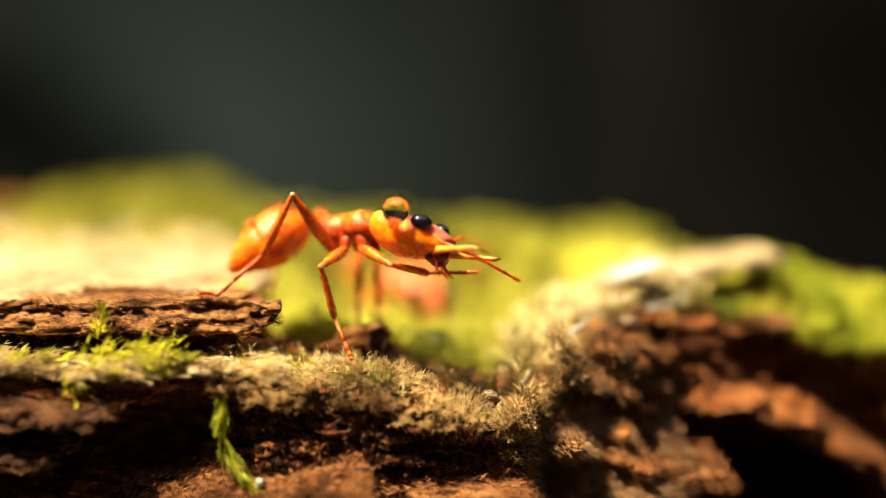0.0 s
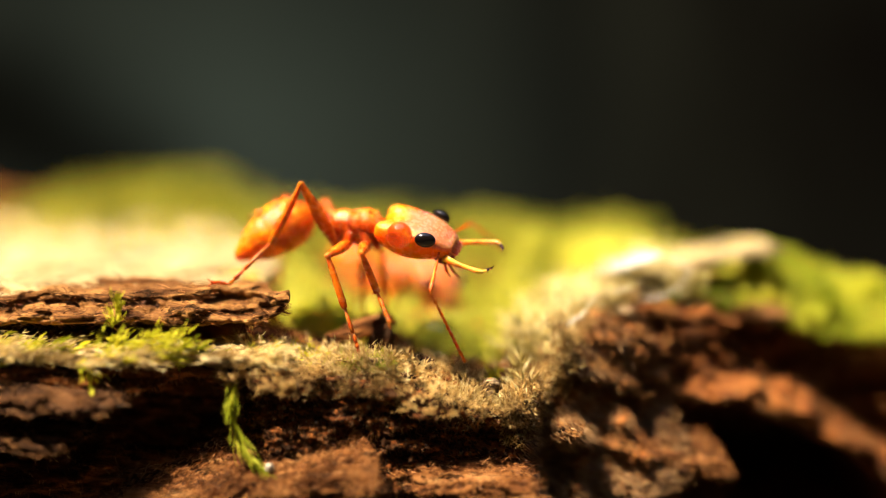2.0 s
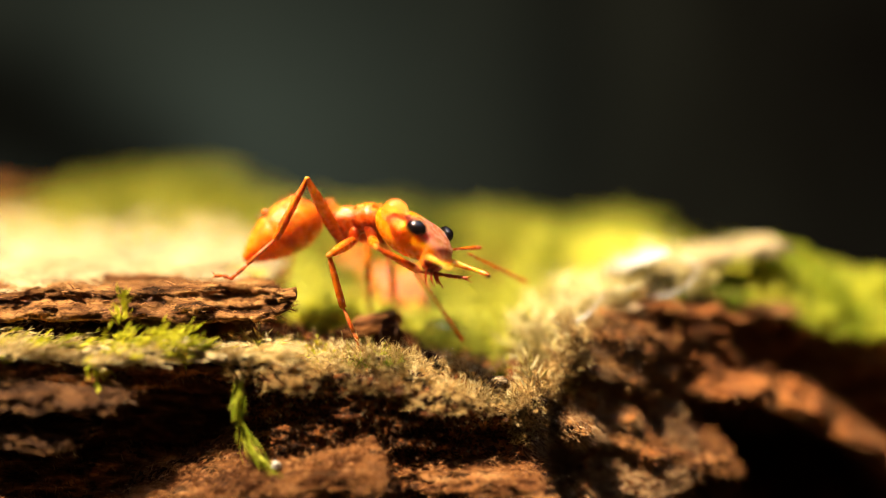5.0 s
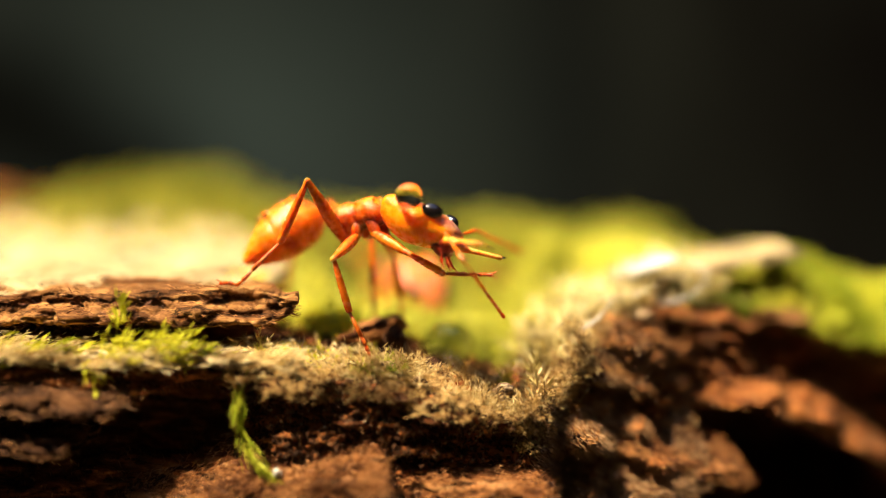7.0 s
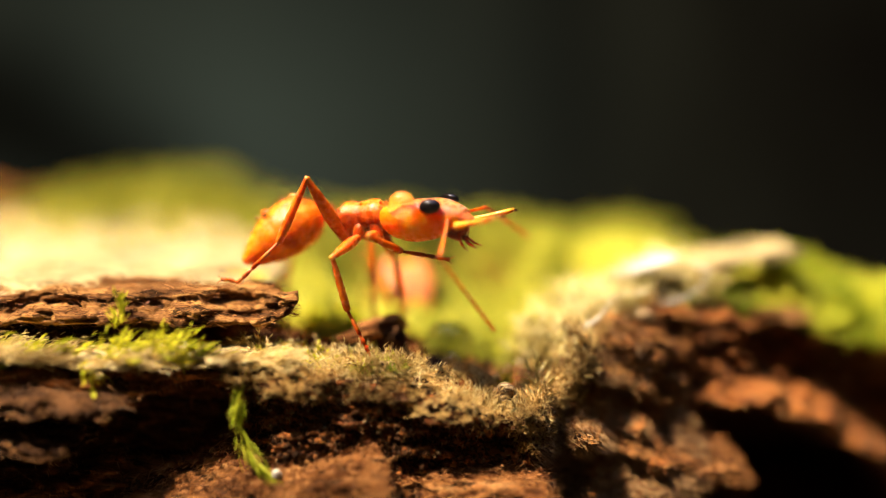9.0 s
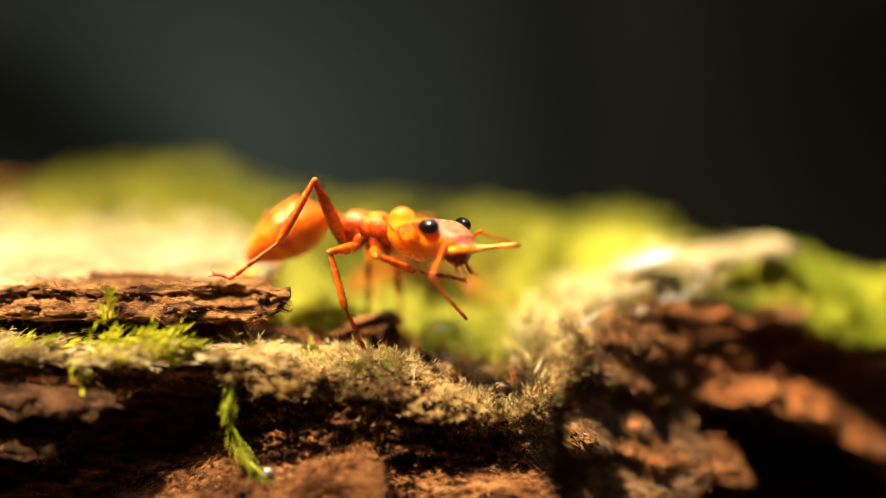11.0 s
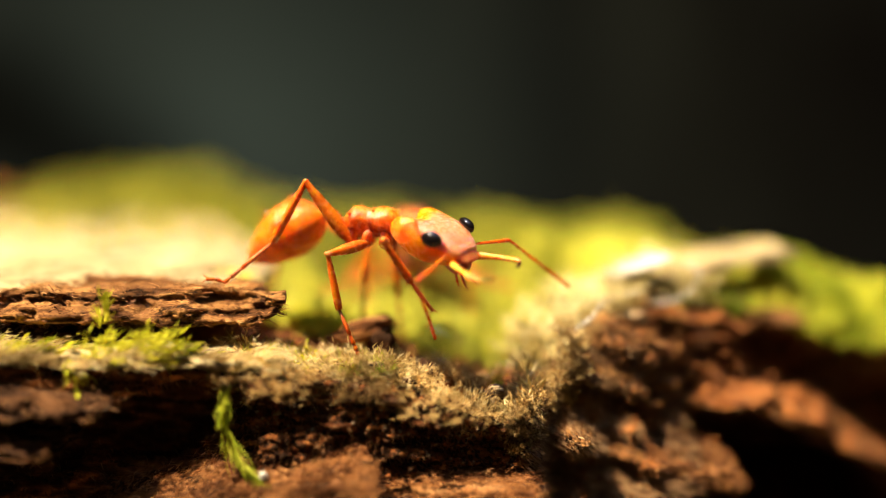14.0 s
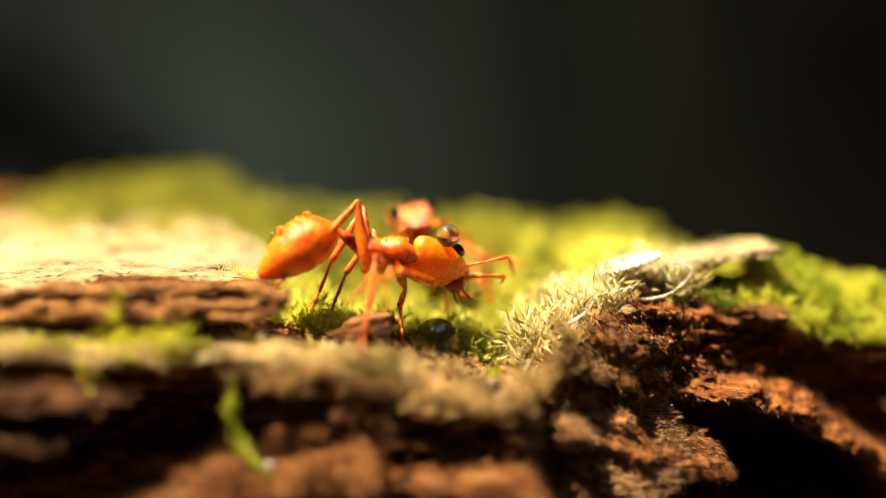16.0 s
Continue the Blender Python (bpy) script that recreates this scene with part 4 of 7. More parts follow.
# lengths of the limbs' pieces
FEMUR = {"fore": 1.90, "mid": 1.75, "hind": 2.70}
TIBIA = {"fore": 1.90, "mid": 2.05, "hind": 2.60}
TARSUS = {"fore": 1.85, "mid": 2.00, "hind": 2.90}
SCAPE, FUNICLE = 1.95, 3.30
EYE = Vector((0.42, -0.98, 0.47))


def femur(name, l, r, parent, material=None):
    bm = bmesh.new()
    loft(bm, smooth_sections([(-0.10, 0, r * 0.75, r * 0.75), (0.08 * l, 0, r * 0.95, r * 0.95), (0.35 * l, 0, r * 1.25, r * 1.3), (0.7 * l, 0, r * 0.95, r), (0.93 * l, 0, r * 0.62, r * 0.65), (l + 0.04, 0, r * 0.6, r * 0.62)], 16), 10)
    return part(name, bm, material or M_LEG, parent)


def tibia(l, r, parent):
    bm = bmesh.new()
    loft(bm, smooth_sections([(-0.05, 0, r * 0.7, r * 0.7), (0.1 * l, 0, r * 0.62, r * 0.62), (0.3 * l, 0, r * 0.85, r * 0.9), (0.75 * l, 0, r, r), (0.97 * l, 0, r * 0.9, r * 0.9), (l + 0.02, 0, r * 0.55, r * 0.55)], 14), 8)
    for s in (-1, 1):
        loft(bm, [(0.94 * l, -0.6 * r, r * 0.2, r * 0.2, s * r * 0.5), (0.94 * l + 0.22, -1.9 * r, r * 0.05, r * 0.05, s * r * 0.9)], 5)
    rng = random.Random(5)
    for k in range(26):
        p, d = bristle_on_tube(rng, l, r)
        bristles(bm, rng, 1, lambda g: (p, d), 0.13)
    return part("tibia", bm, M_LEG, parent)


def bristle_on_tube(g, l, r):
    a = g.uniform(0, 2 * math.pi)
    d = (0.7, math.cos(a), math.sin(a))
    return (g.uniform(0.1, 0.95) * l, 0.7 * r * d[1], 0.7 * r * d[2]), d


def tarsus(l, r, parent, curl=0.0):
    bm = bmesh.new()
    cuts = (0.0, 0.5, 0.68, 0.8, 0.88, 1.0)
    for a, b in zip(cuts, cuts[1:]):
        loft(bm, [(a * l, 0, r * 0.5, r * 0.5), (a * l + (b - a) * l * 0.75, 0, r * 0.85, r * 0.85), (b * l - 0.01, 0, r * 0.8, r * 0.8)], 8)
    for s in (-1, 1):
        loft(bm, [(l, 0, r * 0.35, r * 0.35, s * r * 0.4), (l + 0.12, 0.02, r * 0.25, r * 0.25, s * r * 1.3), (l + 0.2, -0.09, r * 0.08, r * 0.08, s * r * 1.8)], 5)
    rng = random.Random(6)
    for k in range(30):
        p, d = bristle_on_tube(rng, l, r)
        bristles(bm, rng, 1, lambda g: (p, d), 0.12)
    if curl:
        # the end of the foot bends over and lies along its support
        for vert in bm.verts:
            d = vert.co.x - 0.74 * l
            if d > 0:
                a = min(d / 0.3, 1.0) * curl
                y = vert.co.y
                vert.co.x, vert.co.y = 0.74 * l + d * math.cos(a) + y * math.sin(a), y * math.cos(a) - d * math.sin(a)
    return part("tarsus", bm, M_TARSUS, parent, "slender ringed foot with claws")


def add_bmesh(bm, other):
    """Adds one bmesh to another."""
    tmp = bpy.data.meshes.new("tmp")
    other.to_mesh(tmp)
    other.free()
    bm.from_mesh(tmp)
    bpy.data.meshes.remove(tmp)


def antenna_pieces(head):
    bm = bmesh.new()
    loft(bm, smooth_sections([(-0.03, 0, 0.07, 0.07), (0.1, 0, 0.045, 0.045), (SCAPE * 0.5, 0, 0.06, 0.06), (SCAPE * 0.92, 0, 0.08, 0.08), (SCAPE + 0.02, 0, 0.05, 0.05)], 14), 8)
    scape = part("antenna_scape", bm, M_LEG, head, "slender amber antenna base")
    bm = bmesh.new()
    n = 11
    rings = []
    for k in range(n):
        a, l, r = FUNICLE * k / n, FUNICLE / n, 0.055 + 0.016 * k / n
        rings += [(a + 0.02 * l, 0, r * 0.68, r * 0.68), (a + l * 0.3, 0, r * 0.92, r * 0.92), (a + l * 0.78, 0, r * 1.06, r * 1.06), (a + l * 0.95, 0, r * 0.75, r * 0.75)]
    loft(bm, rings, 9)
    fun = part("antenna_funicle", bm, M_LEG, head, "beaded amber antenna lash")
    return scape, fun


def jaw(head, s):
    """A long open jaw with a row of dark teeth, curved inwards."""
    bm = bmesh.new()
    keys = [(-0.1, 0, 0.18, 0.18, 0.0), (0.15, 0, 0.15, 0.16, s * 0.03), (0.6, 0, 0.1, 0.11, s * 0.06), (1.1, 0.0, 0.12, 0.1, s * 0.03), (1.5, 0, 0.15, 0.1, s * -0.02), (1.68, 0, 0.1, 0.07, s * -0.07)]
    loft(bm, smooth_sections(keys, 18), 10)
    hook = bmesh.new()
    loft(hook, smooth_sections([(0.0, 0, 0.09, 0.065), (0.3, 0, 0.075, 0.05), (0.5, 0, 0.05, 0.04)], 8), 8)
    hook.transform(Matrix.Translation((1.6, s * -0.02, 0)) @ Matrix.Rotation(radians(-s * 72), 4, 'Z'))
    add_bmesh(bm, hook)
    j = part("mandible", bm, M_JAW, head, "open amber jaw with dark teeth")
    bm = bmesh.new()
    tip = bmesh.new()
    loft(tip, smooth_sections([(0.28, 0, 0.085, 0.06), (0.6, 0, 0.055, 0.04, s * -0.04), (0.82, 0, 0.01, 0.01, s * -0.18)], 7), 8)
    tip.transform(Matrix.Translation((1.6, s * -0.02, 0)) @ Matrix.Rotation(radians(-s * 72), 4, 'Z'))
    add_bmesh(bm, tip)
    for k in range(6):
        x = 0.95 + 0.11 * k
        loft(bm, [(x, 0, 0.06, 0.035, s * -0.08), (x + 0.03, 0, 0.01, 0.008, s * (-0.22 - 0.012 * k))], 6)
    t = part("teeth", bm, M_TOOTH, head, "dark jaw teeth")
    return j, t


def head_down(g):
    a, x = g.uniform(0, 2 * math.pi), g.uniform(-0.9, 1.0)
    w = math.sqrt(1 - (x / 1.75) ** 2)
    return (x, w * math.cos(a), (0.55 if a < math.pi else 0.8) * w * math.sin(a)), (0.2, math.cos(a), math.sin(a))


def build_ant(label, drop=True, face=None, trunk=None):
    """An ant in its own space: x ahead, y to its left, z up, from the middle of its thorax."""
    ant = tagged(new("ant"), label, "ant", group="ants on the log")
    rng = random.Random(11)
    P = {"root": ant}
    face, trunk = face or M_HEAD, trunk or M_BODY
    bm = bmesh.new()
    loft(bm, smooth_sections([(-1.36, 0.0, 0.2, 0.18), (-1.2, 0.0, 0.42, 0.38), (-0.9, 0.06, 0.54, 0.52), (-0.58, 0.08, 0.48, 0.5), (-0.32, 0.06, 0.46, 0.48), (-0.12, 0.08, 0.47, 0.49), (0.2, 0.12, 0.52, 0.5), (0.5, 0.14, 0.56, 0.5), (0.8, 0.08, 0.5, 0.43), (1.05, 0.02, 0.38, 0.34), (1.3, 0.0, 0.26, 0.24), (1.5, 0.0, 0.2, 0.18)], 46), 22)
    for x, a in ((-1.05, 0.5), (-1.05, 2.64), (-0.1, 0.9), (-0.1, 2.2), (0.25, 0.7), (0.25, 2.4), (0.75, 1.0), (0.75, 2.1)):
        ball(bm, (x, 0.5 * math.cos(a), 0.1 + 0.5 * math.sin(a)), (0.07, 0.06, 0.06), 8, 6)
    for k in range(46):
        x = rng.uniform(-1.1, 1.0)
        a = rng.uniform(0.3, 2.84)
        bristles(bm, rng, 1, lambda g: ((x, 0.42 * math.cos(a), 0.05 + 0.42 * math.sin(a)), (-0.3, math.cos(a), math.sin(a))), 0.32, 0.02)
    for vert in bm.verts:
        vert.co = Vector((vert.co.x * 0.88, vert.co.y * 1.12, vert.co.z * 1.15))
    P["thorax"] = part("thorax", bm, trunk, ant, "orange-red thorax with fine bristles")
    for x, y, z in ((-0.82, 0.38, -0.45), (-0.22, 0.37, -0.45), (0.5, 0.38, -0.45)):
        for s in (-1, 1):
            bm = bmesh.new()
            ball(bm, (x, s * y, z), (0.22, 0.18, 0.5) if x > 0.4 else (0.22, 0.18, 0.36), 14, 10, Matrix.Rotation(-0.35 if x > 0.4 else 0.2, 4, 'Y'))
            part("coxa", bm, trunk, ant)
    # gaster and petiole turn together about the joint behind the thorax
    bm = bmesh.new()
    loft(bm, smooth_sections([(0.12, 0, 0.15, 0.15), (-0.3, 0.02, 0.15, 0.15), (-0.65, 0.08, 0.19, 0.24), (-0.95, 0.05, 0.17, 0.19), (-1.2, 0.0, 0.13, 0.13), (-1.5, 0.0, 0.13, 0.13)], 22), 14)
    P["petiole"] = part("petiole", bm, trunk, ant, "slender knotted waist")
    bm = bmesh.new()
    loft(bm, smooth_sections([(0.05, 0, 0.14, 0.14), (-0.15, 0.0, 0.52, 0.48), (-0.6, 0.05, 0.92, 0.88), (-1.2, 0.05, 1.12, 1.06), (-1.9, 0.0, 1.08, 1.0), (-2.6, -0.06, 0.84, 0.76), (-3.2, -0.12, 0.5, 0.44), (-3.6, -0.16, 0.16, 0.13)], 70), 28)
    for vert in bm.verts:
        for ring in (-1.25, -2.05, -2.7, -3.15):
            g = (vert.co.x - ring) / 0.09
            if -1.0 < g < 0.6:
                k = 1 - 0.03 * (1 - abs(g)) - 0.012
                vert.co.y *= k
                vert.co.z *= k
    for k in range(130):
        x = rng.uniform(-3.4, -0.3)
        a = rng.uniform(0, 2 * math.pi)
        r = 1.07 * math.sqrt(max(0.05, 1 - ((x + 1.55) / 2.1) ** 2))
        bristles(bm, rng, 1, lambda g: ((x, r * math.cos(a), 0.97 * r * math.sin(a)), (-0.6, math.cos(a), math.sin(a))), 0.17)
    P["gaster"] = part("gaster", bm, M_GASTER, ant, "plump glossy orange hind body")
    if drop:
        for x, y, r in ((-0.75, -0.2, 0.2), (-1.15, 0.25, 0.16), (-1.95, -0.3, 0.17), (-1.5, -0.7, 0.08), (-2.3, 0.1, 0.1)):
            h = 1.06 * math.sqrt(max(0.05, 1 - ((x + 1.55) / 2.1) ** 2 - y * y / 1.2))
            bm = bmesh.new()
            ball(bm, (x, y, h + 0.2 * r), (r, r, r * 0.9), 16, 10)
            part("droplet", bm, M_WATER, P["gaster"], "tiny clear water droplet")
    # head: flat brow above, full cheeks, tapering to the mouth
    bm = bmesh.new()
    n, rings = 36, []
    for x, _, ry, rt, rb in smooth_sections([(-1.55, 0, 0.5, 0.25, 0.32), (-1.42, 0, 0.88, 0.44, 0.55), (-1.1, 0, 1.04, 0.58, 0.78), (-0.6, 0, 1.1, 0.63, 0.9), (0.0, 0, 1.07, 0.65, 0.86), (0.45, 0, 0.96, 0.61, 0.76), (0.85, 0, 0.78, 0.48, 0.62), (1.15, 0, 0.64, 0.32, 0.5), (1.36, 0, 0.48, 0.18, 0.36)], 44):
        ring = []
        for k in range(n):
            c, q = math.cos(2 * math.pi * k / n), math.sin(2 * math.pi * k / n)
            z = rt * abs(q) ** 0.62 if q > 0 else -rb * abs(q)
            ring.append(bm.verts.new((x, ry * math.copysign(abs(c) ** 0.82, c), z)))
        rings.append(ring)
    for a, b in zip(rings, rings[1:]):
        for k in range(n):
            bm.faces.new((a[k], a[(k + 1) % n], b[(k + 1) % n], b[k]))
    bm.faces.new(rings[0])
    bm.faces.new(rings[-1])
    for vert in bm.verts:
        if vert.co.x < -0.3:
            # two rounded corners with a shallow hollow between them
            f = min(1.0, (-0.3 - vert.co.x) / 1.0)
            vert.co.x += 0.5 * f * math.exp(-(vert.co.y / 0.42) ** 2) - 0.2 * f
            vert.co.z += 0.2 * f * (abs(vert.co.y) - 0.4)
        if vert.co.z > 0.3:
            # a shallow furrow along the brow
            vert.co.z -= 0.06 * math.exp(-(vert.co.y / 0.3) ** 2)
    bristles(bm, rng, 40, lambda g: head_down(g), 0.12)
    P["head"] = head = part("head", bm, face, ant, "broad smooth orange head")
    for s in (-1, 1):
        bm = bmesh.new()
        ball(bm, (EYE.x, -s * (EYE.y + 0.07), EYE.z - 0.02), (0.4, 0.22, 0.28), 24, 16, Matrix.Rotation(-s * 0.28, 4, 'Z') @ Matrix.Rotation(s * 0.4, 4, 'X'))
        part("eye", bm, M_EYE, head, "glossy black oval eye")
    bm = bmesh.new()
    loft(bm, smooth_sections([(0.95, 0.0, 0.62, 0.38), (1.25, -0.06, 0.55, 0.27), (1.5, -0.16, 0.42, 0.14), (1.6, -0.2, 0.3, 0.06)], 10), 16)
    part("clypeus", bm, M_CLYPEUS, head, "pinkish shield above the mouth")
    bm = bmesh.new()
    loft(bm, smooth_sections([(0.62, -0.5, 0.4, 0.28), (1.05, -0.58, 0.45, 0.36), (1.36, -0.55, 0.3, 0.22)], 8), 12)
    for s in (-1, 1):
        ball(bm, (0.88, s * 0.56, 0.05), (0.2, 0.16, 0.13), 10, 8)
    for x, y, z, r in ((1.2, 0.2, -0.5, 0.14), (1.2, -0.22, -0.48, 0.15), (1.05, -0.42, -0.4, 0.16), (1.05, 0.42, -0.4, 0.16), (1.34, -0.05, -0.42, 0.13), (0.9, -0.5, -0.22, 0.16), (0.9, 0.5, -0.22, 0.16), (1.15, 0.0, -0.72, 0.16)):
        ball(bm, (x, y, z), (r, r * 0.8, r * 1.2), 10, 8)
    part("mouth", bm, M_MOUTH, head, "dark red mouth")
    for s in (-1, 1):
        # feelers under the mouth
        for y, l, a in ((0.12, 0.8, 0.9), (0.28, 0.65, 1.3)):
            bm = bmesh.new()
            loft(bm, [(0, 0, 0.06, 0.06), (0.4 * l, -0.05, 0.065, 0.065), (0.44 * l, -0.06, 0.045, 0.045), (0.8 * l, -0.02, 0.055, 0.055), (0.84 * l, 0.0, 0.04, 0.04), (l * 1.15, 0.12, 0.02, 0.02)], 6)
            bm.transform(pose(1.15, s * y, -0.55, 0, math.degrees(a), s * 14))
            part("palp", bm, M_MOUTH, head, "short dark feeler under the mouth")
    for s, k in ((-1, "right"), (1, "left")):
        j, t = jaw(head, s)
        P["jaw_" + k] = (j, t)
        m = pose(1.28 * MM, s * 0.58 * MM, -0.32 * MM, 0, -10, s * 21) @ Matrix.Diagonal((1.0, 0.85, 0.9, 1))
        j.matrix_basis = m
        t.matrix_basis = m
        P["scape_" + k], P["funicle_" + k] = antenna_pieces(head)
    if drop:
        bm = bmesh.new()
        ball(bm, (-0.48, -1.32, 0.6), (0.5, 0.5, 0.48), 32, 22, Matrix.Rotation(0.9, 4, 'X'))
        P["drop"] = part("water_drop", bm, M_WATER, head, "round clear water drop clinging to the head")
    for s, k in ((-1, "right"), (1, "left")):
        for leg, r in (("fore", 0.18), ("mid", 0.175), ("hind", 0.205)):
            f = femur("leg", FEMUR[leg], r, ant)
            bm = bmesh.new()
            ball(bm, (FEMUR[leg], 0, 0), (r * 0.8, r * 0.62, r * 0.62) if leg != "hind" else (r * 0.6, r * 0.52, r * 0.52), 12, 8)
            part("knee", bm, M_KNEE, f, "pale knobbed knee")
            P[leg + "_" + k] = (f, tibia(TIBIA[leg], r * 0.8, f), tarsus(TARSUS[leg] if drop else 2.0, 0.1, f, 0.8 if leg == "hind" and s < 0 else 0.0))
    return P


def mm(rows):
    """Rows of seconds, place in millimetres and turn in degrees, as walk() takes them."""
    return [(t, pose(x * MM, y * MM, z * MM, rx, ry, rz)) for t, x, y, z, rx, ry, rz in rows]

ANT = build_ant("orange-red weaver ant with a water drop on its head")
OTHER = build_ant("second weaver ant behind the first, its sun-washed pinkish-orange put into the colour", drop=False, face=M_PINK, trunk=M_PINK_BODY)
# the second ant's attitude
OTHER["head"].matrix_basis = mm([(0, 2.75, 0.00, 0.15, 0.0, 38.0, 0.0)])[0][1]
OTHER["petiole"].matrix_basis = mm([(0, -1.14, 0.00, 0.00, 0.0, -0.0, 0.0)])[0][1]
OTHER["gaster"].matrix_basis = mm([(0, -2.54, 0.00, -0.05, 0.0, -16.0, 0.0)])[0][1]
OTHER["scape_right"].matrix_basis = mm([(0, 0.94, -0.67, -0.07, 0.0, 33.6, -65.0)])[0][1]
OTHER["funicle_right"].matrix_basis = mm([(0, 1.63, -2.14, -1.15, -8.7, 69.6, -8.1)])[0][1]
OTHER["scape_left"].matrix_basis = mm([(0, 0.94, 0.67, -0.07, 0.0, 33.6, 65.0)])[0][1]
OTHER["funicle_left"].matrix_basis = mm([(0, 1.63, 2.14, -1.15, 8.7, 69.6, 8.1)])[0][1]
OTHER["fore_right"][0].matrix_basis = mm([(0, 0.50, -0.40, -0.66, -0.0, 5.4, -58.6)])[0][1]
OTHER["fore_right"][1].matrix_basis = mm([(0, 1.90, -0.00, 0.00, -0.7, 49.7, 4.3)])[0][1]
OTHER["fore_right"][2].matrix_basis = mm([(0, 3.13, 0.09, -1.45, -1.1, 31.6, 9.3)])[0][1]
OTHER["fore_left"][0].matrix_basis = mm([(0, 0.50, 0.40, -0.66, 0.0, 5.4, 58.6)])[0][1]
OTHER["fore_left"][1].matrix_basis = mm([(0, 1.90, 0.00, 0.00, 0.7, 49.7, -4.3)])[0][1]
OTHER["fore_left"][2].matrix_basis = mm([(0, 3.13, -0.09, -1.45, 1.1, 31.6, -9.3)])[0][1]
OTHER["mid_right"][0].matrix_basis = mm([(0, -0.22, -0.42, -0.66, 0.0, 6.3, -93.2)])[0][1]
OTHER["mid_right"][1].matrix_basis = mm([(0, 1.75, -0.00, -0.00, 0.1, 54.3, -0.5)])[0][1]
OTHER["mid_right"][2].matrix_basis = mm([(0, 2.95, -0.01, -1.66, 0.2, 38.6, -1.3)])[0][1]
OTHER["mid_left"][0].matrix_basis = mm([(0, -0.22, 0.42, -0.66, 0.0, 6.3, 93.2)])[0][1]
OTHER["mid_left"][1].matrix_basis = mm([(0, 1.75, 0.00, -0.00, -0.1, 54.3, 0.5)])[0][1]
OTHER["mid_left"][2].matrix_basis = mm([(0, 2.95, 0.01, -1.66, -0.2, 38.6, 1.3)])[0][1]
OTHER["hind_right"][0].matrix_basis = mm([(0, -0.82, -0.42, -0.62, -0.0, 5.3, -123.7)])[0][1]
OTHER["hind_right"][1].matrix_basis = mm([(0, 2.70, -0.00, 0.00, 0.7, 49.0, -4.4)])[0][1]
OTHER["hind_right"][2].matrix_basis = mm([(0, 4.40, -0.13, -1.96, 1.1, 30.6, -9.5)])[0][1]
OTHER["hind_left"][0].matrix_basis = mm([(0, -0.82, 0.42, -0.62, 0.0, 5.3, 123.7)])[0][1]
OTHER["hind_left"][1].matrix_basis = mm([(0, 2.70, 0.00, 0.00, -0.7, 49.0, 4.4)])[0][1]
OTHER["hind_left"][2].matrix_basis = mm([(0, 4.40, 0.13, -1.96, -1.1, 30.6, 9.5)])[0][1]


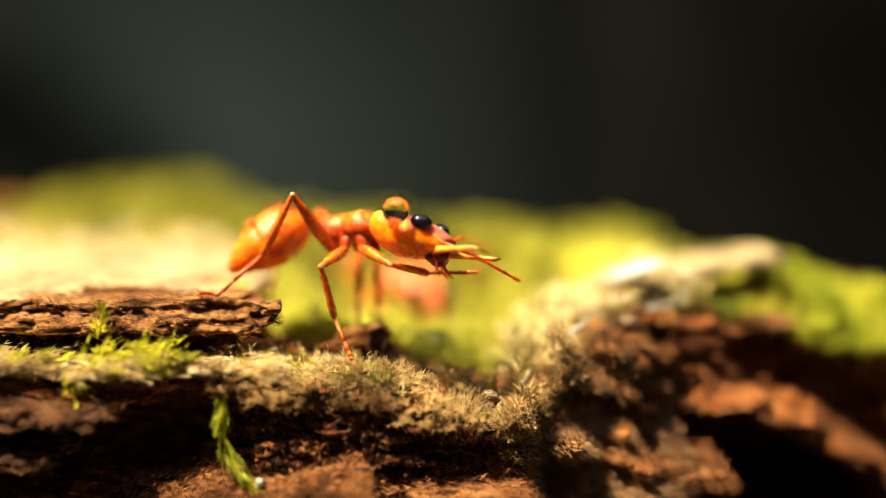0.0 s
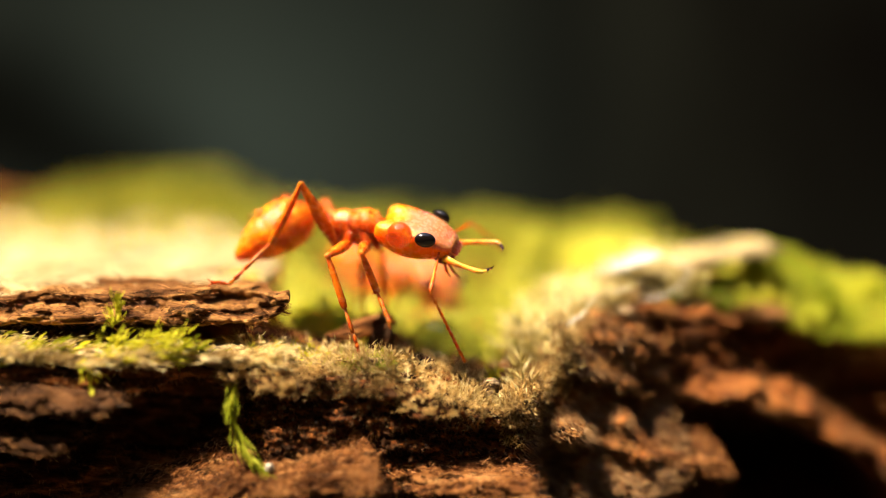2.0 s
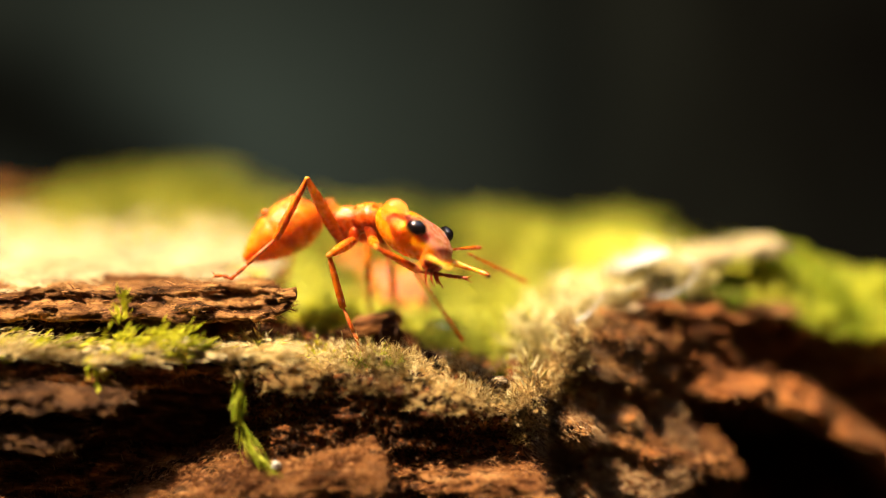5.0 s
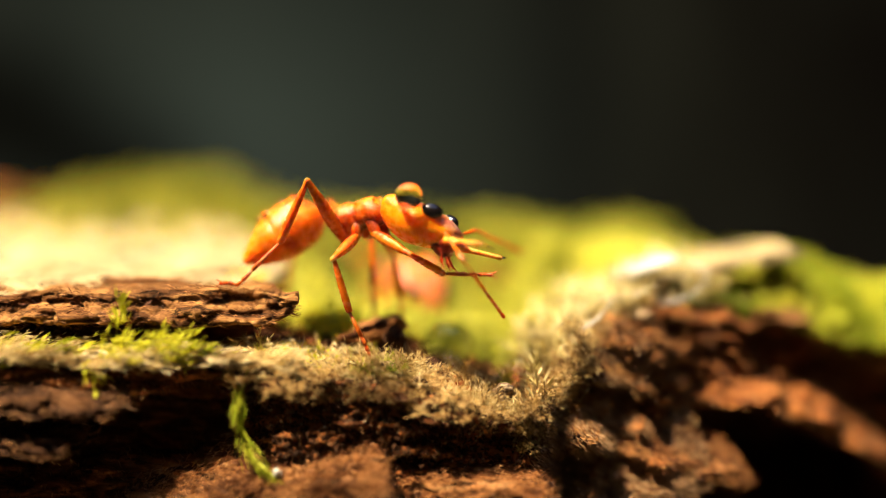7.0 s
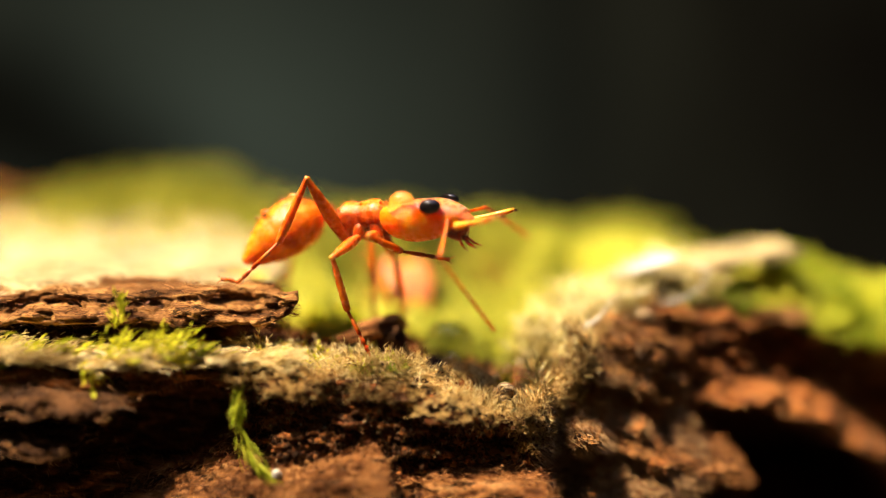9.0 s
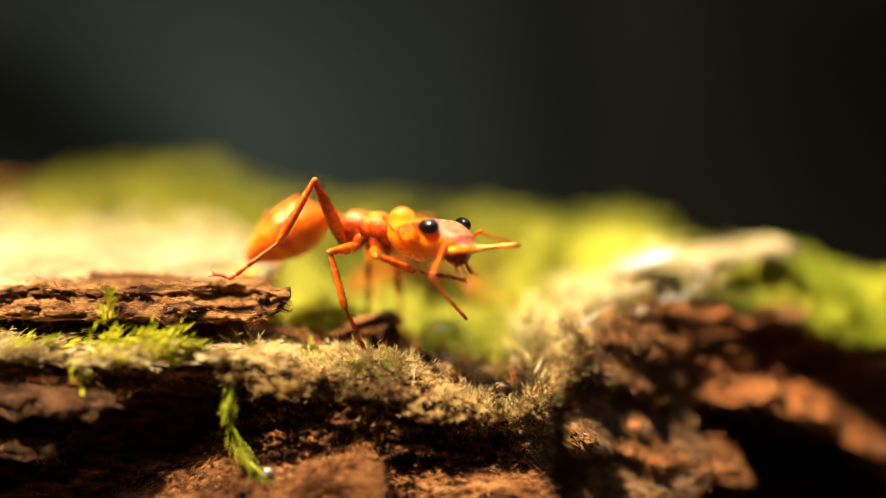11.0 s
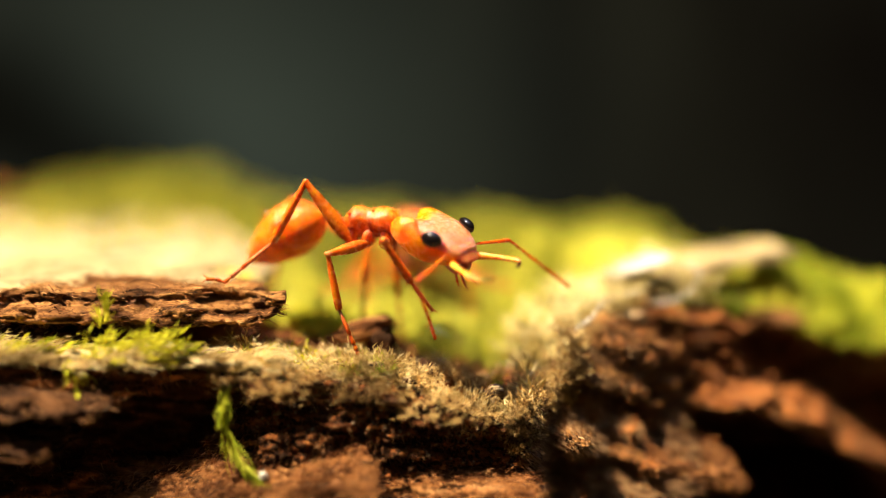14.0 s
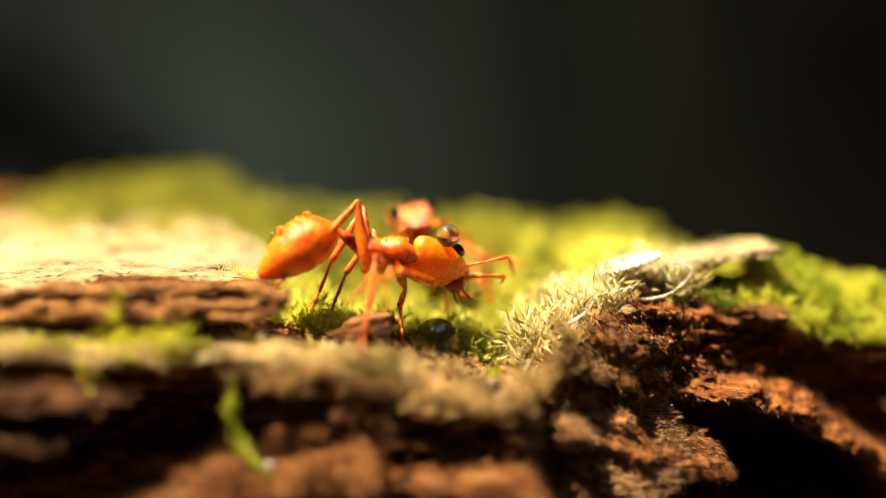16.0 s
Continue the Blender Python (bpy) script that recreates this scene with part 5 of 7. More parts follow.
def motions():
    walk(ANT["root"], mm([
        (0, -3.36, 39.44, 57.94, 0.0, -8.6, -30.6), (0.5, -3.23, 39.28, 57.80, 0.0, -1.2, -9.1), (1, -3.26, 39.47, 57.73, -0.0, -2.5, -16.3), (1.5, -3.27, 39.50, 57.74, 0.0, 1.1, -18.2),
        (2, -3.44, 39.56, 57.82, 0.0, -0.0, -23.3), (2.5, -3.47, 39.54, 57.82, 0.0, -1.7, -23.2), (3, -3.42, 39.16, 57.51, -0.0, 9.0, -21.6), (3.5, -3.58, 39.32, 57.74, 0.0, 2.1, -27.3),
        (4, -3.58, 39.40, 57.85, 0.0, -3.9, -27.1), (6.5, -3.48, 38.82, 58.07, 0.0, -5.4, -10.0), (7, -3.62, 39.15, 58.17, 0.0, -11.5, -21.5), (7.5, -3.51, 39.06, 57.95, 0.0, 0.9, -12.9),
        (8, -3.52, 38.94, 58.00, -0.0, -5.9, -21.1), (8.5, -3.54, 39.26, 58.04, 0.0, -3.9, -23.3), (9, -3.46, 38.83, 58.11, -0.0, -3.3, -17.2), (11.5, -3.11, 39.10, 57.45, 0.0, 8.0, -32.0),
        (12, -3.15, 39.41, 57.64, 0.0, 0.9, -34.3), (12.5, -2.98, 39.06, 57.50, -0.0, 8.4, -25.7), (13, -2.98, 39.01, 57.65, 0.0, 3.1, -30.6), (13.5, -2.92, 39.00, 57.73, 0.0, 4.4, -19.8),
        (14, -2.74, 38.81, 57.82, 0.0, 4.1, -7.2), (14.5, -2.17, 39.61, 57.14, 0.0, 14.5, 31.4), (15, -1.85, 40.18, 56.84, -0.0, 13.9, 12.9), (15.5, -2.23, 40.48, 56.82, 0.0, 3.0, 16.2),
        (16, -2.42, 40.91, 56.58, 0.0, 2.6, 4.6),
    ]))
    walk(ANT["head"], mm([
        (0, 2.72, 0.10, -0.54, -13.3, 19.9, 5.0), (0.5, 2.68, -0.31, 0.01, 34.7, 2.4, -8.9), (1, 2.77, 0.13, -0.06, 29.4, 8.4, 3.0), (1.5, 2.74, 0.13, 0.04, 17.9, 0.8, 8.5), (2, 2.64, 0.17, -0.28, 27.1, 15.8, 9.7),
        (2.5, 2.68, 0.12, -0.30, 28.7, 18.2, 4.8), (3, 2.82, -0.51, -0.18, 18.9, 8.0, -26.9), (3.5, 2.67, -0.09, -0.67, -13.8, 27.7, -6.7), (4, 2.51, -0.25, -0.93, -22.4, 39.5, -13.5), (6.5, 2.64, -0.69, -0.23, 6.9, 9.8, -30.5),
        (7, 2.59, -0.23, -0.70, -18.1, 29.7, -5.4), (7.5, 2.71, -0.34, 0.41, 4.7, -9.7, -11.8), (8, 2.83, -0.34, -0.19, -10.8, 4.2, -16.0), (8.5, 2.74, -0.08, 0.05, -11.0, -4.3, 4.4), (9, 2.63, -0.41, 0.01, 5.6, -0.2, -5.6),
        (11.5, 2.96, -0.05, 0.22, -3.0, -5.2, -13.2), (12, 2.87, 0.47, -0.11, -12.9, 8.1, 7.8), (12.5, 2.75, -0.13, 0.52, -3.4, -20.9, -5.1), (13, 2.89, -0.09, -0.07, -0.9, 6.4, -9.1), (13.5, 2.70, -0.51, -0.18, 23.9, 20.2, -18.8),
        (14, 2.51, -0.92, -0.22, 17.1, 15.4, -31.8), (14.5, 2.60, -0.69, -0.11, 1.5, -9.5, -23.6), (15, 2.34, 1.07, -0.09, -19.0, -0.7, 25.3), (15.5, 2.23, 0.98, -0.42, -21.6, 12.5, 22.8), (16, 2.10, 1.09, -0.45, -29.9, 19.1, 29.3),
    ]))
    walk(ANT["petiole"], mm([
        (0, -1.14, -0.00, 0.00, -1.9, 29.7, -11.7), (0.5, -1.14, 0.00, 0.00, -0.8, 24.9, -38.5), (1, -1.14, 0.00, -0.00, -1.4, 28.4, -30.3), (1.5, -1.14, 0.00, 0.00, 0.5, 26.0, -24.0),
        (2, -1.14, 0.00, -0.00, -0.0, 22.0, -22.9), (2.5, -1.14, 0.00, 0.00, -0.7, 23.8, -22.8), (3, -1.14, 0.00, 0.00, 4.7, 14.0, -29.1), (3.5, -1.14, 0.00, 0.00, 1.0, 17.9, -27.2),
        (4, -1.14, -0.00, 0.00, -2.0, 23.3, -28.3), (6.5, -1.14, 0.00, 0.00, -4.1, 22.4, -45.5), (7, -1.14, 0.00, -0.00, -7.2, 25.4, -37.2), (7.5, -1.14, 0.00, 0.00, 0.7, 15.3, -43.4),
        (8, -1.14, 0.00, -0.00, -3.5, 23.6, -34.4), (8.5, -1.14, 0.00, -0.00, -2.1, 17.5, -32.0), (9, -1.14, 0.00, 0.00, -2.2, 16.7, -38.5), (11.5, -1.14, 0.00, -0.00, 2.9, 8.1, -20.9),
        (12, -1.14, 0.00, -0.00, 0.3, 13.0, -19.2), (12.5, -1.14, -0.00, 0.00, 3.6, 7.8, -24.1), (13, -1.14, 0.00, 0.00, 0.9, 12.5, -16.4), (13.5, -1.14, -0.00, 0.00, 1.9, 11.5, -24.9),
        (14, -1.14, 0.00, 0.00, 2.5, 9.5, -36.1), (14.5, -1.14, 0.00, 0.00, 8.0, 21.7, -27.6), (15, -1.14, 0.00, 0.00, 2.2, 17.8, -7.9), (15.5, -1.14, 0.00, -0.00, 1.8, 33.7, -29.0),
        (16, -1.14, 0.00, -0.00, 0.1, 43.5, -1.5),
    ]))
    walk(ANT["gaster"], mm([
        (0, -2.33, 0.25, 0.69, 6.6, -22.4, 42.4), (0.5, -2.13, 0.79, 0.59, 0.6, -28.1, 23.5), (1, -2.20, 0.62, 0.67, 1.4, -26.4, 30.2), (1.5, -2.29, 0.51, 0.61, -0.7, -29.3, 33.0),
        (2, -2.34, 0.50, 0.52, 0.0, -27.2, 37.6), (2.5, -2.32, 0.50, 0.57, 1.1, -24.1, 36.9), (3, -2.33, 0.66, 0.34, -6.3, -33.6, 38.7), (3.5, -2.33, 0.61, 0.43, -1.6, -28.9, 42.1),
        (4, -2.27, 0.61, 0.55, 2.9, -24.3, 39.9), (6.5, -2.05, 0.92, 0.53, 2.2, -26.2, 20.1), (7, -2.15, 0.77, 0.60, 7.1, -20.4, 32.9), (7.5, -2.12, 0.93, 0.37, -0.5, -30.7, 27.5),
        (8, -2.20, 0.72, 0.56, 3.8, -25.9, 33.8), (8.5, -2.27, 0.71, 0.42, 2.7, -26.7, 36.3), (9, -2.19, 0.84, 0.40, 2.0, -27.8, 30.6), (11.5, -2.44, 0.49, 0.20, -3.6, -33.3, 24.4),
        (12, -2.43, 0.45, 0.32, -0.5, -27.9, 28.3), (12.5, -2.41, 0.57, 0.19, -3.5, -35.4, 21.5), (13, -2.45, 0.39, 0.30, -1.5, -30.4, 25.0), (13.5, -2.38, 0.58, 0.28, -0.9, -34.0, 10.2),
        (14, -2.26, 0.81, 0.23, 0.9, -32.9, -11.4), (14.5, -2.29, 0.60, 0.52, 6.6, -36.8, -25.2), (15, -2.46, 0.18, 0.43, 2.5, -31.9, -10.1), (15.5, -2.16, 0.56, 0.78, 1.0, -27.9, -16.8),
        (16, -2.15, 0.03, 0.96, -0.5, -31.8, 9.3),
    ]))
    walk(ANT["scape_right"], mm([
        (0, 0.95, -0.58, -0.00, 78.4, 8.3, -8.5), (0.5, 0.95, -0.58, -0.00, 21.9, 25.0, -50.4), (1, 0.95, -0.58, -0.00, 31.5, -0.0, -54.5), (1.5, 0.95, -0.58, -0.00, 34.0, 24.5, -64.9), (2, 0.95, -0.58, -0.00, 33.5, 19.6, -78.7),
        (2.5, 0.95, -0.58, -0.00, 27.8, 6.5, -92.3), (3, 0.95, -0.58, 0.00, 7.1, 22.2, -107.7), (3.5, 0.95, -0.58, 0.00, 25.1, 29.5, -92.6), (4, 0.95, -0.58, 0.00, 44.5, 14.6, -54.2), (6.5, 0.95, -0.58, 0.00, 2.1, 27.3, -53.5),
        (7, 0.95, -0.58, 0.00, 47.8, 24.7, -26.9), (7.5, 0.95, -0.58, 0.00, 13.2, 16.3, -38.6), (8, 0.95, -0.58, 0.00, 30.7, 21.3, -20.2), (8.5, 0.95, -0.58, 0.00, 16.9, 35.1, -56.2), (9, 0.95, -0.58, -0.00, -2.9, 37.3, -82.4),
        (11.5, 0.95, -0.58, 0.00, 10.0, 30.6, -51.6), (12, 0.95, -0.58, 0.00, 35.7, 23.7, -31.2), (12.5, 0.95, -0.58, 0.00, 14.5, 40.4, -34.4), (13, 0.95, -0.58, -0.00, 3.2, 42.3, -63.0), (13.5, 0.95, -0.58, 0.00, -9.1, 27.5, -103.0),
        (14, 0.95, -0.58, 0.00, -8.6, 7.9, -79.3), (14.5, 0.95, -0.58, 0.00, 6.3, 43.4, -81.1), (15, 0.95, -0.58, 0.00, 4.6, 7.4, -117.0), (15.5, 0.95, -0.58, 0.00, -2.5, -14.3, -44.4), (16, 0.95, -0.58, 0.00, 7.8, -12.3, -42.9),
    ]))
    walk(ANT["funicle_right"], mm([
        (0, 2.86, -0.86, -0.28, 80.3, 3.9, 80.1), (0.5, 2.08, -1.94, -0.82, 47.9, 43.2, 30.4), (1, 2.08, -2.17, 0.00, 37.9, 19.7, 2.3), (1.5, 1.70, -2.19, -0.81, 53.2, 51.9, 8.7), (2, 1.31, -2.38, -0.65, 34.2, 58.1, 3.3),
        (2.5, 0.87, -2.52, -0.22, 18.3, 63.9, -8.5), (3, 0.40, -2.30, -0.74, 134.7, 84.4, 135.7), (3.5, 0.87, -2.28, -0.96, 54.9, 56.7, 36.0), (4, 2.05, -2.11, -0.49, 66.7, 22.4, 60.0), (6.5, 1.98, -1.97, -0.89, 61.2, 51.4, 44.4),
        (7, 2.53, -1.38, -0.82, 87.7, 20.8, 67.9), (7.5, 2.41, -1.75, -0.55, 98.0, 22.8, 57.1), (8, 2.66, -1.21, -0.71, 85.7, 28.9, 32.0), (8.5, 1.84, -1.91, -1.12, 119.4, 22.8, 71.6), (9, 1.15, -2.12, -1.18, 81.9, 58.9, 35.9),
        (11.5, 1.99, -1.90, -0.99, 114.7, 28.7, 107.4), (12, 2.48, -1.50, -0.78, 104.1, 23.3, 70.6), (12.5, 2.17, -1.42, -1.26, 113.8, 29.4, 66.2), (13, 1.60, -1.86, -1.31, 91.7, 54.4, 68.0),
        (13.5, 0.56, -2.27, -0.90, -116.5, 78.5, -130.9), (14, 1.31, -2.48, -0.27, 114.5, 64.0, 96.4), (14.5, 1.17, -1.98, -1.34, 113.0, 50.1, 30.8), (15, 0.07, -2.30, -0.25, 121.5, 1.8, -5.4),
        (15.5, 2.30, -1.90, 0.48, 126.2, -10.7, 26.5), (16, 2.35, -1.88, 0.42, 124.4, -15.8, 40.9),
    ]))
    walk(ANT["scape_left"], mm([
        (0, 0.95, 0.58, 0.00, -5.2, -18.0, 97.7), (0.5, 0.95, 0.58, -0.00, -4.1, 27.2, 79.5), (1, 0.95, 0.58, 0.00, 2.5, 20.8, 81.1), (1.5, 0.95, 0.58, -0.00, -0.2, 13.6, 77.7), (2, 0.95, 0.58, -0.00, 18.9, 12.6, 80.1),
        (2.5, 0.95, 0.58, -0.00, 0.9, 0.9, 104.9), (3, 0.95, 0.58, 0.00, 46.2, 9.6, 101.4), (3.5, 0.95, 0.58, -0.00, -10.4, -9.6, 108.4), (4, 0.95, 0.58, 0.00, -13.3, -13.2, 112.3), (6.5, 0.95, 0.58, 0.00, 70.0, 25.8, 59.4),
        (7, 0.95, 0.58, 0.00, -4.6, -20.9, 91.9), (7.5, 0.95, 0.58, 0.00, -4.5, -2.0, 92.8), (8, 0.95, 0.58, 0.00, -8.0, -14.2, 112.6), (8.5, 0.95, 0.58, 0.00, 1.6, -14.6, 82.7), (9, 0.95, 0.58, -0.00, -5.3, 2.5, 82.0),
        (11.5, 0.95, 0.58, 0.00, -9.1, -8.0, 120.2), (12, 0.95, 0.58, 0.00, -6.1, -13.5, 104.3), (12.5, 0.95, 0.58, 0.00, -1.6, -7.8, 98.2), (13, 0.95, 0.58, -0.00, 53.6, 1.4, 93.3), (13.5, 0.95, 0.58, -0.00, 41.1, -5.2, 43.9),
        (14, 0.95, 0.58, 0.00, 45.9, 9.1, 81.5), (14.5, 0.95, 0.58, 0.00, 21.4, -17.6, 59.2), (15, 0.95, 0.58, 0.00, 20.6, 22.9, 46.5), (15.5, 0.95, 0.58, 0.00, 13.8, 25.0, 41.5), (16, 0.95, 0.58, 0.00, 12.1, 17.1, 48.8),
    ]))
    walk(ANT["funicle_left"], mm([
        (0, 0.70, 2.42, 0.60, 0.4, -0.6, 85.3), (0.5, 1.27, 2.29, -0.89, 24.8, 46.3, 67.0), (1, 1.23, 2.38, -0.69, 31.9, 42.5, 61.6), (1.5, 1.35, 2.43, -0.46, 20.9, 40.3, 66.6), (2, 1.28, 2.45, -0.42, 69.0, 42.4, 65.2),
        (2.5, 0.45, 2.46, -0.03, 41.5, 8.3, 19.7), (3, 0.57, 2.47, -0.32, 43.2, 41.7, 21.7), (3.5, 0.34, 2.40, 0.33, -0.6, 4.3, 88.2), (4, 0.23, 2.34, 0.44, -2.6, -3.0, 88.6), (6.5, 1.84, 2.09, -0.85, 82.8, 50.2, 57.0),
        (7, 0.89, 2.40, 0.70, 3.7, -2.5, 74.7), (7.5, 0.85, 2.53, 0.07, -3.4, 19.7, 89.0), (8, 0.22, 2.33, 0.48, -4.6, 4.5, 103.6), (8.5, 1.19, 2.45, 0.49, 3.1, 7.2, 81.8), (9, 1.22, 2.51, -0.08, 0.9, 28.3, 78.1),
        (11.5, -0.02, 2.25, 0.27, -4.0, 9.1, 105.2), (12, 0.48, 2.42, 0.46, 0.7, 4.9, 86.9), (12.5, 0.67, 2.49, 0.26, 0.6, 17.5, 93.6), (13, 0.84, 2.53, -0.05, 73.9, 16.9, 57.3), (13.5, 2.35, 1.93, 0.18, 54.2, 59.9, 32.4),
        (14, 1.23, 2.48, -0.31, 62.9, 37.9, 53.4), (14.5, 1.90, 2.18, 0.59, 32.8, 11.4, 52.6), (15, 2.19, 1.88, -0.76, 18.2, 20.5, 34.9), (15.5, 2.27, 1.75, -0.82, 13.0, 23.7, 36.8), (16, 2.18, 1.98, -0.57, 10.6, 26.1, 50.6),
    ]))
    walk(ANT["fore_right"][0], mm([
        (0, 0.50, -0.40, -0.66, 56.6, 24.1, -22.1), (0.5, 0.50, -0.40, -0.66, 55.8, 13.2, -55.3), (1, 0.50, -0.40, -0.66, 52.2, 0.0, -69.8), (1.5, 0.50, -0.40, -0.66, 55.5, 0.5, -65.3),
        (2, 0.50, -0.40, -0.66, 54.1, 5.8, -66.6), (2.5, 0.50, -0.40, -0.66, 52.5, -1.4, -68.6), (3, 0.50, -0.40, -0.66, 62.5, 8.8, -74.1), (3.5, 0.50, -0.40, -0.66, 56.7, 6.0, -62.2),
        (4, 0.50, -0.40, -0.66, 52.6, 10.8, -55.4), (6.5, 0.50, -0.40, -0.66, 51.5, 4.1, -65.5), (7, 0.50, -0.40, -0.66, 60.1, 32.2, -19.3), (7.25, 0.50, -0.40, -0.66, 50.9, 15.3, -56.4),
        (7.5, 0.50, -0.40, -0.66, 53.8, -3.3, -89.5), (8, 0.50, -0.40, -0.66, 46.2, -0.9, -54.7), (8.5, 0.50, -0.40, -0.66, 49.0, 6.0, -23.2), (9, 0.50, -0.40, -0.66, 48.1, -3.5, -77.3),
        (11.5, 0.50, -0.40, -0.66, 56.4, -2.1, -39.6), (12, 0.50, -0.40, -0.66, 70.7, 23.4, 32.9), (12.5, 0.50, -0.40, -0.66, 63.6, -6.1, -18.2), (13, 0.50, -0.40, -0.66, 60.5, 6.7, -37.1),
        (13.5, 0.50, -0.40, -0.66, 58.7, 13.4, -66.7), (14, 0.50, -0.40, -0.66, 58.5, -10.1, -83.7), (14.5, 0.50, -0.40, -0.66, 64.9, -19.5, -113.6), (15, 0.50, -0.40, -0.66, 65.6, 2.0, -96.2),
        (15.5, 0.50, -0.40, -0.66, 54.6, 0.8, -108.1), (16, 0.50, -0.40, -0.66, 54.0, -5.9, -89.7),
    ]))
    walk(ANT["fore_right"][1], mm([
        (0, 1.90, -0.00, -0.00, 77.0, 74.2, 92.6), (0.5, 1.90, 0.00, -0.00, 133.6, 50.3, 153.6), (1, 1.90, 0.00, 0.00, 161.8, 14.9, -153.4), (1.5, 1.90, 0.00, 0.00, 169.5, 42.3, -141.0),
        (2, 1.90, 0.00, -0.00, 173.5, 47.1, -126.1), (2.5, 1.90, 0.00, 0.00, 166.9, 43.1, -135.8), (3, 1.90, -0.00, 0.00, 164.8, 41.5, -127.9), (3.5, 1.90, 0.00, 0.00, 148.8, 57.2, -158.4),
        (4, 1.90, -0.00, 0.00, 108.9, 74.5, 155.4), (6.5, 1.90, 0.00, 0.00, 175.6, 82.3, -146.3), (7, 1.90, 0.00, 0.00, -23.9, 74.8, 13.0), (7.25, 1.90, 0.00, -0.00, 124.4, 66.3, 166.2),
        (7.5, 1.90, 0.00, -0.00, 128.9, 29.0, 176.3), (8, 1.90, 0.00, 0.00, 104.8, 50.1, 131.9), (8.5, 1.90, 0.00, 0.00, 38.9, 52.4, 55.4), (8.75, 1.90, 0.00, -0.00, 98.0, 59.6, 127.2),
        (9, 1.90, 0.00, -0.00, 130.5, 34.7, 173.0), (11.5, 1.90, 0.00, 0.00, 93.2, 63.4, 125.6), (11.75, 1.90, -0.00, 0.00, 1.0, 38.5, 28.1), (12, 1.90, -0.00, 0.00, -11.1, -17.5, 7.2),
        (12.25, 1.90, -0.00, 0.00, -5.5, 23.2, 12.3), (12.5, 1.90, 0.00, -0.00, 12.9, 62.3, 30.4), (13, 1.90, 0.00, 0.00, 94.5, 70.4, 130.1), (13.5, 1.90, -0.00, 0.00, -177.2, 47.7, -115.9),
        (14, 1.90, 0.00, 0.00, 166.8, 58.0, -144.9), (14.5, 1.90, -0.00, 0.00, 158.8, 46.4, -175.0), (15, 1.90, -0.00, 0.00, 99.0, 42.0, 133.1), (15.5, 1.90, 0.00, 0.00, 83.0, 45.6, 108.8),
        (16, 1.90, 0.00, 0.00, 124.7, 40.4, 159.6),
    ]))
    walk(ANT["fore_right"][2], mm([
        (0, 1.88, 0.52, -1.83, 28.2, 33.9, 42.3), (0.5, 0.81, 0.54, -1.46, 28.0, 0.9, 23.6), (1, 0.26, -0.82, -0.49, 25.1, 13.9, -14.0), (1.5, 0.81, -0.88, -1.28, 26.5, 24.4, -12.0),
        (2, 1.14, -1.05, -1.39, 23.6, 28.4, -10.0), (2.5, 0.91, -0.97, -1.30, 19.6, 40.7, -19.9), (3, 1.03, -1.12, -1.26, -20.0, 49.5, -61.7), (3.5, 0.94, -0.38, -1.60, 64.8, 37.4, 36.1),
        (4, 1.44, 0.21, -1.83, 67.7, 33.8, 44.6), (6.5, 1.69, -0.14, -1.88, -155.9, 69.4, 179.4), (6.75, 2.04, -0.01, -1.86, 65.0, 63.0, 42.8), (7, 2.38, 0.11, -1.83, 51.5, 19.5, 32.3),
        (7.5, 0.24, 0.11, -0.92, 135.6, 51.2, 110.6), (8, 1.09, 0.91, -1.46, 152.9, 37.7, 134.6), (8.5, 2.56, 0.95, -1.51, 100.3, 44.9, 71.6), (9, 0.35, 0.19, -1.08, 148.8, 55.2, 127.8),
        (11.5, 1.41, 0.69, -1.70, 133.0, 52.6, 114.5), (11.75, 2.55, 0.46, -0.56, 71.0, 48.1, 51.9), (12, 3.70, 0.23, 0.57, 42.7, 17.2, 23.0), (12.5, 2.66, 0.45, -1.68, 78.4, 58.0, 46.5),
        (13, 1.49, 0.49, -1.79, 61.7, 55.2, 37.6), (13.5, 1.34, -1.15, -1.41, -86.7, 53.7, -99.7), (14, 1.08, -0.58, -1.61, -130.4, 38.2, -166.8), (14.5, 0.60, -0.11, -1.38, -129.1, 56.1, 175.1),
        (15, 0.94, 1.03, -1.27, -41.9, 59.7, -67.7), (15.5, 1.47, 1.26, -1.36, -129.3, 67.5, -154.3), (16, 0.55, 0.50, -1.23, -133.8, 16.1, -169.9),
    ]))
